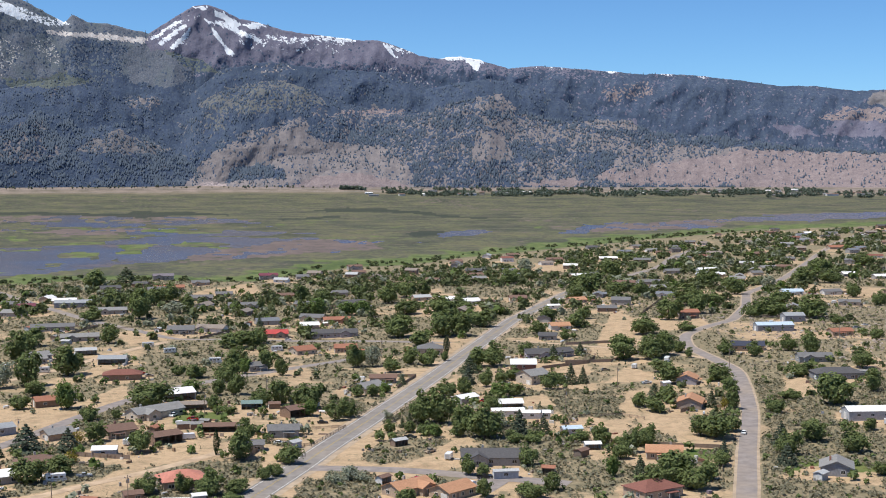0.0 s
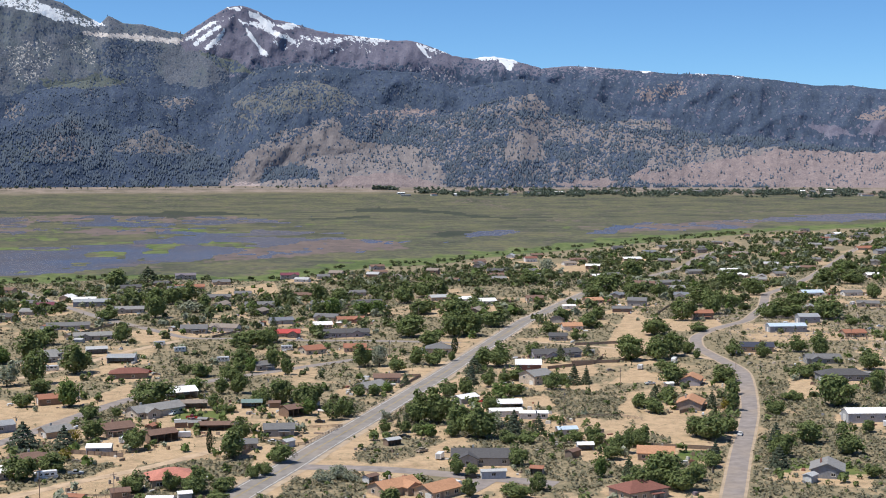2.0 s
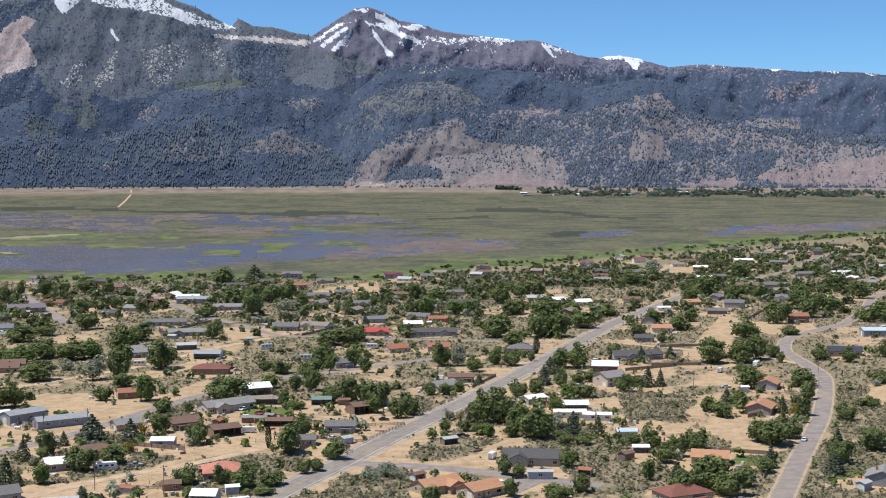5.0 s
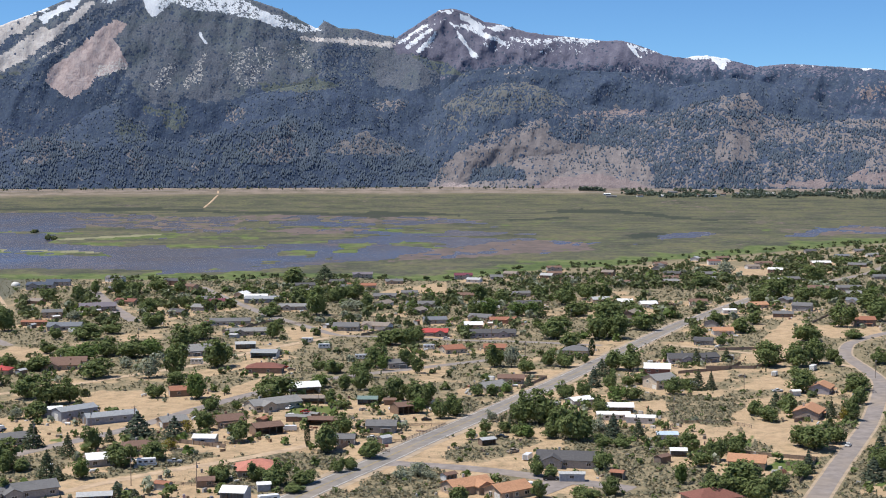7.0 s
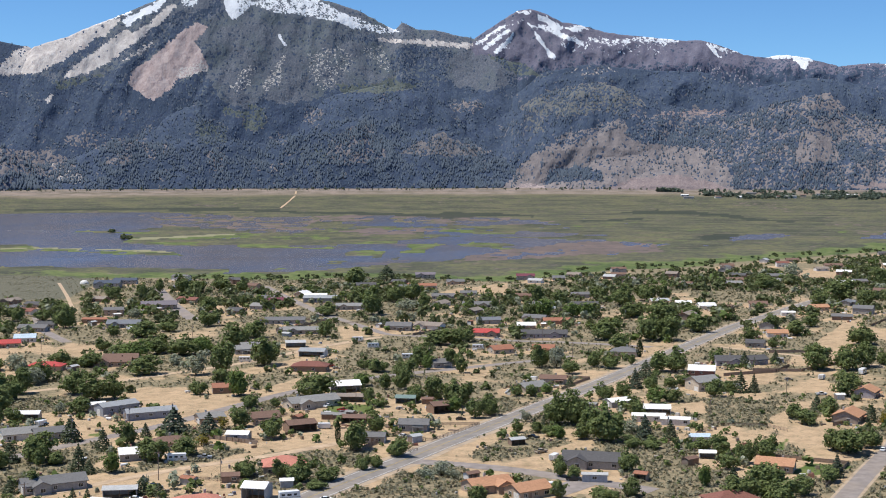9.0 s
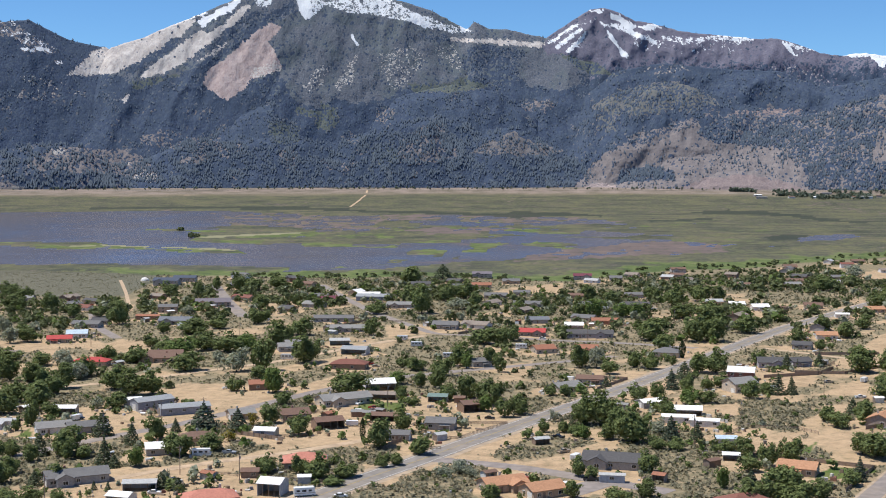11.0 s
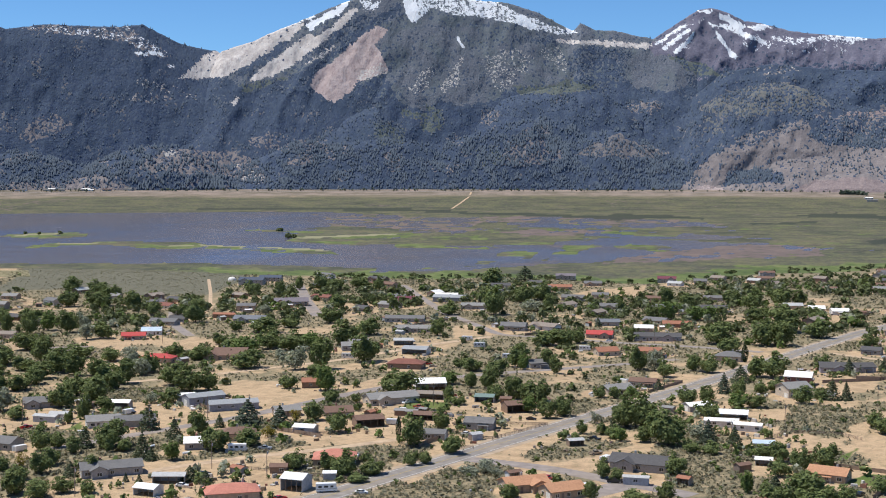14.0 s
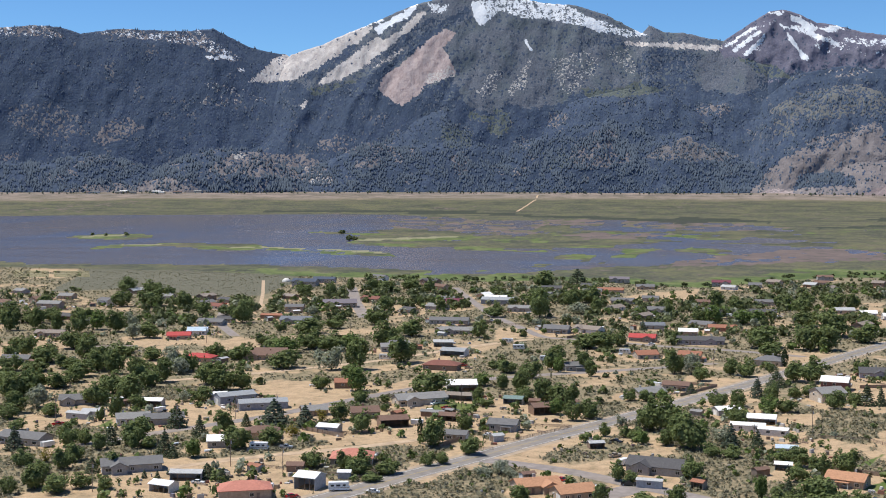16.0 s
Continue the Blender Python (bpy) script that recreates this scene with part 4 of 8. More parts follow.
RANGES.append(mountain("mountain_main", [(-20.99, 318), (-19.71, 399), (-18.55, 504), (-17.27, 541), (-16.1, 586), (-14.92, 627), (-13.98, 664), (-13.04, 694), (-11.62, 716), (-10.44, 724), (-9.14, 709), (-7.84, 688), (-6.66, 680), (-5.49, 648), (-4.78, 618), (-3.95, 578), (-3.61, 606), (-3.02, 581), (-2.2, 577), (-1.04, 555), (0.12, 534), (2.41, 460), (4.67, 394)], 4900, 350, 40, 37, "tall mountain with snowfields, pale scree and a pink landslide scar", 14, 150, 1.0, "rock", 0.12))
RANGES.append(mountain("mountain_middle", [(-13.27, 244), (-10.35, 264), (-8.52, 294), (-6.67, 304), (-4.8, 276), (-2.92, 316), (-1.98, 336), (-0.56, 346), (0.86, 317), (2.28, 418), (4.17, 443), (6.53, 423), (8.87, 412), (10.73, 353), (11.87, 371), (13.24, 389), (14.37, 378), (15.72, 348), (17.5, 271), (19.42, 242)], 4760, 240, 40, 43, "dark forested hills below the range", 22, 260, 1.0, "", 0.08))
RANGES.append(mountain("hill_dome", [(7.56, 182), (8.93, 267), (10.07, 315), (11.2, 356), (12.77, 382), (13.88, 374), (14.99, 339), (16.31, 272), (18.04, 197)], 4730, 150, 30, 71, "rounded dark wooded hill", 18, 260, 1.0, "", 0.08, 1.0, 60))
RANGES.append(mountain("hill_ridge", [(-0.69, 18), (0.26, 158), (1.21, 268), (2.39, 338), (4.04, 376), (5.44, 362), (6.85, 314), (8.7, 275), (10.99, 265), (12.79, 245), (14.36, 197), (15.9, 141)], 4660, 140, 20, 73, "broad hill of brush and pines", 20, 260, 0.95, "", 0.05, 1.0, 60))
RANGES.append(mountain("hill_spur", [(-17.81, 21), (-16.25, 123), (-14.67, 227), (-13.3, 284), (-11.93, 317), (-10.56, 247), (-8.95, 190), (-7.77, 287), (-6.36, 339), (-4.47, 371), (-2.58, 346), (-0.92, 268), (0.5, 143), (1.22, 46)], 4690, 150, 20, 75, "wooded spurs below the high mountain", 14, 260, 1.0, "", 0.05, 1.0, 70))
RANGES.append(mountain("hill_knoll", [(-7.32, 20), (-6.73, 114), (-6.13, 189), (-5.19, 265), (-4.24, 246), (-3.06, 213), (-1.63, 221), (-0.69, 180), (0.27, 85), (0.74, 19)], 4575, 100, 8, 77, "low hill with tan clearings among pines", 10, 260, 1.0, "", 0.03, 1.0, 45))
RANGES.append(mountain("hill_knob", [(-25.1, 33), (-23.74, 102), (-22.6, 147), (-21.22, 166), (-19.61, 157), (-18.45, 102), (-17.05, 31)], 4520, 80, 8, 79, "low tan rocky knob with scattered pines", 9, 260, 0.9, "", 0.03, 1.0, 40))
RANGES.append(mountain("foothill_south", [(-32.25, 113), (-29.77, 122), (-28.5, 113), (-26.55, 149), (-25.46, 132), (-23.91, 95), (-22.1, 154), (-20.27, 165), (-18.66, 95), (-17.26, 114), (-15.14, 188), (-13.96, 170), (-11.59, 188), (-9.21, 170), (-6.84, 236), (-5.42, 254), (-3.76, 179), (-2.12, 216), (-0.72, 169), (0.91, 114), (2.52, 59)], 4540, 130, -2, 53, "forested foothills with tan clearings", 10, 260, 1.0))
RANGES.append(mountain("foothill_north", [(1.12, 21), (1.84, 97), (3.26, 172), (5.15, 243), (6.57, 220), (8.71, 202), (11.3, 286), (13.41, 326), (14.59, 266), (16.45, 238), (19.19, 237), (20.33, 199), (23.65, 179), (25.82, 148), (29.32, 133), (33.88, 124)], 4590, 180, -2, 61, "tan foothills with scattered pines", 12, 300, 0.7, "", 0.0, 1.3, 60))
RANGES.append(mountain("hill_mound", [(3.71, 24), (4.53, 37), (5.47, 55), (6.41, 73), (7.34, 79), (8.27, 75), (9.2, 61), (9.89, 43), (10.46, 25)], 4440, 50, 4, 83, "smooth bare tan mound at the lake's far end", 4, 300, 0.0, "", 0.0, 1.0, 30))


# ---------------------------------------------------------------- roads
def ribbon(name, pts, width, lift, material, label="", category="", parent=None, offset=0.0, kind="structure"):
    """A strip of given width along a line on the ground."""
    p = np.array(pts, float)
    seg = np.hypot(*np.diff(p, axis=0).T)
    s = np.concatenate([[0], np.cumsum(seg)])
    n = max(int(s[-1] / 6), 2)
    q = np.linspace(0, s[-1], n)
    x, y = np.interp(q, s, p[:, 0]), np.interp(q, s, p[:, 1])
    for _ in range(6):  # round the corners
        x[1:-1], y[1:-1] = (x[:-2] + 2 * x[1:-1] + x[2:]) / 4, (y[:-2] + 2 * y[1:-1] + y[2:]) / 4
    tx, ty = np.gradient(x), np.gradient(y)
    ln = np.hypot(tx, ty)
    nx, ny = ty / ln, -tx / ln
    cols = []
    for side in (-1, -0.34, 0.34, 1):
        w = side * width / 2 * (1 + (0.05 * value_noise(q / 9, q * 0 + side, 77) if width > 2 else 0)) + offset
        X, Y = x + nx * w, y + ny * w
        cols.append((X, Y, gz(X, Y) + lift))
    arr = np.array(cols)
    ob = grid_mesh(name, arr[:, 0].T, arr[:, 1].T, arr[:, 2].T, material)
    if parent is None:
        tagged(ob, label, category, "", kind)
    else:
        ob.parent = parent
    return ob


LINE_WHITE = Nodes("road_paint_white", 0.8).base((0.55, 0.54, 0.51)).m
LINE_YELLOW = Nodes("road_paint_yellow", 0.8).base((0.36, 0.28, 0.12)).m
DIRT = asphalt("packed_dirt", (0.42, 0.31, 0.21), 0.2)
SHOULDER = asphalt("gravel_shoulder", (0.36, 0.28, 0.20), 0.4)

MAIN = [(-173.7, 169.4), (-116.7, 299.4), (-60.7, 413.4), (-32.7, 473.4), (-22.7, 493.4), (-12.7, 516.4), (-1.7, 540.4), (10.3, 565.4), (23.3, 593.4), (38.3, 626.4), (55.3, 663.4), (74.3, 704.4), (95.3, 751.4), (120.3, 806.4), (148.3, 869.4), (181.3, 944.4), (219.3, 1014.4), (289.3, 1149.4), (361.3, 1269.4)]
ribbon("main_road_shoulder", MAIN, 16.5, 0.05, SHOULDER, "gravel shoulders along the main road", "road")
main_road = ribbon("main_road", MAIN, 11.4, 0.09, ASPHALT, "two-lane grey asphalt road with painted lines", "road")
ribbon("edge_line", MAIN, 0.26, 0.12, LINE_WHITE, parent=main_road, offset=-4.7)
ribbon("edge_line", MAIN, 0.26, 0.12, LINE_WHITE, parent=main_road, offset=4.7)
ribbon("centre_line", MAIN, 0.2, 0.12, LINE_YELLOW, parent=main_road, offset=-0.22)
ribbon("centre_line", MAIN, 0.2, 0.12, LINE_YELLOW, parent=main_road, offset=0.22)
EAST = [(40, 255), (80, 345), (116, 420), (147, 486), (184, 562), (208, 619), (228, 672), (233, 711), (239, 765), (256, 811), (284, 845), (322, 884), (378, 982), (432, 1098), (470, 1150), (555, 1270), (743, 1569), (896, 1802), (1100, 2080)]
ribbon("east_road_verge", EAST, 9.0, 0.05, SHOULDER, "sandy verges of a village road", "road")
ribbon("east_road", EAST, 6.9, 0.09, ASPHALT_PALE, "worn purple-grey asphalt village road", "road")
STREETS = [
    ([(-178, 490), (-155, 526), (-128, 562), (-112, 596), (-88, 646), (-56, 694), (-22, 727), (20, 770), (60, 800)], 7.5, ASPHALT_PALE),
    ([(397, 1312), (479, 1429), (571, 1607), (702, 1806)], 9, ASPHALT_PALE),
    ([(-300, 1262), (-250, 1110), (-208, 993)], 10, ASPHALT_PALE),
    ([(-202, 1283), (-155, 1140), (-114, 1018), (-54, 885), (-11, 892), (52, 872), (110, 830)], 7, ASPHALT_PALE),
    ([(-412, 1320), (-360, 1180), (-310, 1039)], 3.2, DIRT),
]
STREETS += [
    ([(-240, 640), (-180, 690), (-126, 752), (-94, 820), (-60, 878)], 6, DIRT),
    ([(-25, 498), (-3, 492), (20, 484), (34, 472), (52, 462), (66, 452)], 8.5, ASPHALT_PALE),
    ([(46, 468), (40, 455), (30, 446)], 11, ASPHALT_PALE),
    ([(-140, 440), (-105, 478), (-70, 505), (-38, 540)], 5, DIRT),
    ([(233, 711), (215, 760), (180, 800), (150, 830)], 5, DIRT),
    ([(-330, 1010), (-300, 930), (-260, 860)], 7, ASPHALT_PALE),
]
for line, wide, surface in STREETS:
    ribbon("side_street", line, wide, 0.07, surface, "narrow dusty village street", "road")


# ---------------------------------------------------------------- parts
class Solid:
    """Collects vertices and faces of one part."""

    def __init__(self):
        self.v, self.f = [], []

    def poly(self, pts):
        n = len(self.v)
        self.v += [tuple(p) for p in pts]
        self.f.append(tuple(range(n, n + len(pts))))
        return self

    def box(self, x0, y0, z0, x1, y1, z1):
        n = len(self.v)
        self.v += [(x, y, z) for z in (z0, z1) for x, y in ((x0, y0), (x1, y0), (x1, y1), (x0, y1))]
        self.f += [tuple(n + i for i in f) for f in ((3, 2, 1, 0), (4, 5, 6, 7), (0, 1, 5, 4), (1, 2, 6, 5), (2, 3, 7, 6), (3, 0, 4, 7))]
        return self

    def prism(self, profile, a0, a1, axis="x"):
        """A profile of (b, z) points carried along an axis from a0 to a1."""
        n, k = len(self.v), len(profile)
        for a in (a0, a1):
            self.v += [(a, b, z) if axis == "x" else (b, a, z) for b, z in profile]
        self.f += [tuple(n + i for i in range(k))[::-1], tuple(n + k + i for i in range(k))]
        self.f += [(n + i, n + (i + 1) % k, n + k + (i + 1) % k, n + k + i) for i in range(k)]
        return self

    def tube(self, p, q, r0, r1, sides=6):
        p, q = Vector(p), Vector(q)
        d = (q - p).normalized()
        u = d.orthogonal().normalized()
        w = d.cross(u)
        n = len(self.v)
        for c, r in ((p, r0), (q, r1)):
            self.v += [tuple(c + (u * math.cos(t) + w * math.sin(t)) * r) for t in (2 * math.pi * i / sides for i in range(sides))]
        self.f += [(n + i, n + (i + 1) % sides, n + sides + (i + 1) % sides, n + sides + i) for i in range(sides)]
        self.f += [tuple(n + i for i in range(sides))[::-1], tuple(n + sides + i for i in range(sides))]
        return self


def part(name, solid, material, parent, label=""):
    me = bpy.data.meshes.new(name)
    me.from_pydata(solid.v, [], solid.f)
    me.materials.append(material)
    bm = bmesh.new()
    bm.from_mesh(me)
    bmesh.ops.recalc_face_normals(bm, faces=bm.faces)
    bm.to_mesh(me)
    bm.free()
    ob = new(name, me)
    ob.parent = parent
    return tagged(ob, label)


def thing(name, x, y, turn, label, category, group="", sink=0.0):
    root = new(name)
    root.matrix_basis = pose(x, y, ground_z(x, y) - sink, 0, 0, turn)
    root.empty_display_size = 0.5
    return tagged(root, label, category, group)


# ---------------------------------------------------------------- surfaces of buildings
def painted(name, colour, rough=0.75, spread=0.18, scale=1.2):
    k = Nodes(name, rough, 0.3)
    lo, hi = tuple(c * (1 - spread) for c in colour), tuple(min(c * (1 + spread), 0.95) for c in colour)
    col = k.ramp(k.noise(scale, 5), [(0.32, lo), (0.68, hi)])
    col = k.mix(k.math("MULTIPLY", k.random(), 0.25), col, (0.30, 0.27, 0.24))
    k.base(col).bump(k.noise(5, 3), 0.3, 0.03)
    return k.m


def roofing(name, colour, rough=0.85, metal=0.0):
    k = Nodes(name, rough, 0.3, metal)
    lo, hi = tuple(c * 0.78 for c in colour), tuple(min(c * 1.2, 0.95) for c in colour)
    col = k.ramp(k.noise(1.6, 6, None, 0.65), [(0.3, lo), (0.7, hi)])
    col = k.mix(k.math("MULTIPLY", k.mask(k.noise(0.35, 3), 0.5, 0.75), 0.3), col, tuple(c * 0.6 for c in colour))
    k.base(col).bump(k.voronoi(3.0), 0.4, 0.05)
    return k.m


ROOFS = {n: roofing("roof_" + n, c) for n, c in dict(
    charcoal=(0.088, 0.085, 0.088), slate=(0.15, 0.147, 0.148), grey=(0.23, 0.224, 0.217), terracotta=(0.42, 0.225, 0.13), redbrown=(0.20, 0.085, 0.065),
    red=(0.42, 0.07, 0.065), salmon=(0.46, 0.19, 0.14), rust=(0.30, 0.135, 0.085), brown=(0.17, 0.105, 0.08), taupe=(0.24, 0.20, 0.17), purplegrey=(0.17, 0.15, 0.17),
    plum=(0.16, 0.05, 0.07), solar=(0.045, 0.05, 0.075), darkblue=(0.07, 0.085, 0.12), bluegrey=(0.16, 0.17, 0.19)).items()}
ROOFS.update({n: roofing("metal_roof_" + n, c, 0.45) for n, c in dict(
    white=(0.78, 0.77, 0.75), iceblue=(0.46, 0.55, 0.64), bluemetal=(0.30, 0.31, 0.32), greymetal=(0.42, 0.42, 0.415), greenmetal=(0.17, 0.23, 0.21)).items()})
WALLS = {n: painted("wall_" + n, c) for n, c in dict(
    grey=(0.34, 0.33, 0.32), tan=(0.42, 0.32, 0.235), taupe=(0.30, 0.245, 0.21), lavender=(0.36, 0.34, 0.38), slate=(0.24, 0.25, 0.27), beige=(0.52, 0.44, 0.35),
    brown=(0.22, 0.15, 0.11), brick=(0.33, 0.16, 0.11), redwood=(0.17, 0.06, 0.05), white=(0.70, 0.68, 0.65), bluegrey=(0.30, 0.33, 0.38), plum=(0.24, 0.08, 0.11),
    bluewall=(0.28, 0.30, 0.34), greymetal=(0.42, 0.43, 0.45), barnbrown=(0.24, 0.155, 0.105)).items()}
TRIM = painted("white_trim", (0.72, 0.71, 0.68))
DOOR = painted("door_paint", (0.20, 0.15, 0.12))
GLASS = Nodes("window_glass", 0.08, 0.6).base((0.02, 0.025, 0.03)).m
WOOD = painted("weathered_wood", (0.26, 0.19, 0.14))
DARK = Nodes("rubber_black", 0.8).base((0.02, 0.02, 0.02)).m
CONCRETE = painted("concrete", (0.42, 0.40, 0.37))


def gable_roof(s, length, width, h, rise, over=0.55, thick=0.2, y0=0.0, axis="x", a0=None, a1=None):
    """Two slopes as one closed slab, ridge along the axis."""
    half, drop = width / 2 + over, rise * over / (width / 2)
    prof = [(y0 - half, h - drop), (y0, h + rise), (y0 + half, h - drop), (y0 + half, h - drop + thick), (y0, h + rise + thick * 1.15), (y0 - half, h - drop + thick)]
    s.prism(prof, -length / 2 - over if a0 is None else a0, length / 2 + over if a1 is None else a1, axis)
    return s


def hip_roof(s, length, width, h, rise, over=0.55, thick=0.2):
    L, W = length / 2 + over, width / 2 + over
    rl = max(length / 2 - width / 2, 0.4)
    low = [(-L, -W), (L, -W), (L, W), (-L, W)]
    v = [(x, y, h) for x, y in low] + [(x, y, h + thick) for x, y in low] + [(-rl, 0, h + rise + thick), (rl, 0, h + rise + thick)]
    n = len(s.v)
    s.v += v
    s.f += [tuple(n + i for i in f) for f in ((3, 2, 1, 0), (0, 1, 5, 4), (1, 2, 6, 5), (2, 3, 7, 6), (3, 0, 4, 7), (4, 5, 9, 8), (6, 7, 8, 9), (5, 6, 9), (7, 4, 8))]
    return s


def add_window(root, x, y, z, w, h, side):
    """A window proud of the wall; side: the way it faces, 0 = -y, 1 = +x, 2 = +y, 3 = -x."""
    t = 0.07
    fr, pane = Solid(), Solid()
    for a0, b0, a1, b1 in ((-w / 2 - 0.1, -h / 2 - 0.1, w / 2 + 0.1, -h / 2), (-w / 2 - 0.1, h / 2, w / 2 + 0.1, h / 2 + 0.1), (-w / 2 - 0.1, -h / 2, -w / 2, h / 2), (w / 2, -h / 2, w / 2 + 0.1, h / 2), (-0.04, -h / 2, 0.04, h / 2)):
        fr.box(a0, -t, b0, a1, 0.02, b1)
    pane.box(-w / 2, -t * 0.4, -h / 2, w / 2, 0.01, h / 2)
    f = part("window", fr, TRIM, root)
    f.matrix_basis = pose(x, y, z, 0, 0, (0, 90, 180, 270)[side])
    part("pane", pane, GLASS, f)


WORDS = dict(charcoal="charcoal shingle", slate="slate-grey shingle", grey="pale grey shingle", terracotta="terracotta-orange tile", redbrown="red-brown shingle", red="bright red metal",
             salmon="salmon-pink tile", rust="rust-red", brown="brown shingle", taupe="taupe shingle", purplegrey="purple-grey shingle", plum="plum-red", solar="dark solar-panelled",
             darkblue="dark blue", bluegrey="blue-grey shingle", white="white metal", iceblue="pale blue metal", bluemetal="blue-grey metal", greymetal="grey metal", greenmetal="green metal")


def house(x, y, length, width, turn, roof, wall, shape="gable", h=2.8, far=False):
    """A dwelling with walls, roof, windows, door and the odd chimney."""
    rng = random.Random(int(x * 7 + y * 13))
    if shape == "gable" and length >= 15 and rng.random() < 0.6:
        shape = "cross"   # a gabled wing to the front
    tall = "two-storey " if h > 3.8 else "single-storey "
    root = thing("house", x, y, turn, f"{tall}{wall} house under a {WORDS[roof]} {'hip' if shape == 'hip' else 'gable'} roof", "house", sink=0.25)
    h = h + 0.25
    L, W = length / 2, width / 2
    rise = width * (0.2 if shape != "hip" else 0.22)
    body = Solid()
    if shape == "hip":
        body.box(-L, -W, 0, L, W, h)
        part("wall", body, WALLS[wall], root)
        part("roof", hip_roof(Solid(), length, width, h, rise), ROOFS[roof], root)
    else:
        body.prism([(-W, 0), (W, 0), (W, h), (0, h + rise), (-W, h)], -L, L, "x")
        part("wall", body, WALLS[wall], root)
        part("roof", gable_roof(Solid(), length, width, h, rise), ROOFS[roof], root)
    if shape == "cross":
        ww, out = min(width * 0.62, length * 0.4), 2.4
        cx = rng.choice((-1, 1)) * length * 0.22
        wing = Solid().prism([(cx - ww / 2, 0), (cx + ww / 2, 0), (cx + ww / 2, h), (cx, h + ww * 0.24), (cx - ww / 2, h)], -W - out, -W + 0.3, "y")
        part("wing_wall", wing, WALLS[wall], root)
        part("wing_roof", gable_roof(Solid(), width, ww, h, ww * 0.24, y0=cx, axis="y", a0=-W - out - 0.5, a1=0.0), ROOFS[roof], root)
        add_window(root, cx, -W - out - 0.001, h * 0.55, 1.6, 1.2, 0)
    floors = (0.55,) if h < 4 else (0.3, 0.74)
    n = 2 if far else max(int(length / 4), 2)
    for z in floors:
        for k in range(n):
            wx = -L + (k + 0.5) * length / n
            if shape == "cross" and abs(wx - cx) < ww / 2 + 0.8:
                continue
            if rng.random() < 0.8:
                add_window(root, wx, -W, h * z, rng.choice((1.2, 1.5, 1.9)), 1.1, 0)
    if not far:
        for side, sx in ((1, L), (3, -L)):
            add_window(root, sx, rng.uniform(-0.2, 0.2) * width, h * floors[-1], 1.4, 1.1, side)
    dx = -L + (rng.randrange(n) + 1.0) * length / n - 0.1
    if abs(dx) < L - 1 and not (shape == "cross" and abs(dx - cx) < ww / 2 + 0.7):
        part("door", Solid().box(dx - 0.5, -W - 0.05, 0.3, dx + 0.5, -W + 0.02, 2.4), DOOR, root)
    if rng.random() < 0.6 and not far:
        sgn = rng.choice((-1, 1))
        part("garage_door", Solid().box(sgn * (L + 0.05) - 0.04, -W + 0.8, 0.25, sgn * (L + 0.05) + 0.04, -W + 3.6, 2.45), TRIM, root, "white garage door")
    if rng.random() < 0.7:
        cx2, cy2 = rng.uniform(-0.3, 0.3) * length, rng.uniform(0.1, 0.3) * width
        zb = h + rise * (1 - cy2 / W) - 0.3
        if shape == "hip":
            zb = h
        part("chimney", Solid().box(cx2 - 0.35, cy2 - 0.35, zb, cx2 + 0.35, cy2 + 0.35, h + rise + 0.9), rng.choice((CONCRETE, WALLS["brick"])), root)
    if not far and rng.random() < 0.5:
        px = rng.uniform(-0.25, 0.25) * length
        porch = Solid().box(px - 2.4, -W - 2.2, 2.35, px + 2.4, -W + 0.05, 2.5)
        if shape != "cross":
            p = part("porch_roof", porch, ROOFS[roof], root)
            for sx in (-2.2, 2.2):
                part("porch_post", Solid().box(px + sx - 0.08, -W - 2.1, 0, px + sx + 0.08, -W - 1.94, 2.36), TRIM, root)
    return root


def barn(x, y, length, width, turn, roof, wall, h=3.0, open_front=False):
    """A barn or shed of boards or sheet metal; open ones show posts and their inside."""
    rng = random.Random(int(x * 3 + y * 5))
    size = "large" if length > 18 else "small"
    name = "barn" if length > 9 else "shed"
    root = thing(name, x, y, turn, f"{size} {wall.replace('wall', '').replace('barn', '').replace('metal', ' metal')} {name} with {WORDS[roof]} roof" + (", open front" if open_front else ""), name, sink=0.2)
    L, W, t = length / 2, width / 2, 0.15
    rise = width * 0.17
    h += 0.2
    if open_front:
        part("back_wall", Solid().box(-L, W - t, 0, L, W, h), WALLS[wall], root)
        for sx in (-1, 1):
            part("side_wall", Solid().prism([(-W, 0), (W - t - 0.003, 0), (W - t - 0.003, h), (0, h + rise - 0.02), (-W, h)], sx * L - t * (sx > 0), sx * L + t * (sx < 0), "x"), WALLS[wall], root)
        for k in range(1, 4):
            px = -L + k * length / 4
            part("post", Solid().box(px - 0.09, -W, 0, px + 0.09, -W + 0.18, h), WOOD, root)
    else:
        part("wall", Solid().prism([(-W, 0), (W, 0), (W, h), (0, h + rise), (-W, h)], -L, L, "x"), WALLS[wall], root)
        part("door", Solid().box(-L - 0.06, -1.5, 0.05, -L + 0.02, 1.5, min(h - 0.3, 3.2)), TRIM if rng.random() < 0.5 else DOOR, root)
        for k in range(int(length / 6)):
            add_window(root, -L + (k + 0.7) * 6, -W, h * 0.62, 1.4, 0.9, 0)
    part("roof", gable_roof(Solid(), length, width, h, rise, 0.35, 0.14), ROOFS[roof], root)
    return root


# ---------------------------------------------------------------- vehicles
PAINT = {n: Nodes("car_paint_" + n, 0.25, 0.6).base(c).m for n, c in dict(red=(0.35, 0.02, 0.02), black=(0.02, 0.02, 0.022), white=(0.78, 0.78, 0.77), silver=(0.40, 0.41, 0.42), tan=(0.38, 0.31, 0.23)).items()}


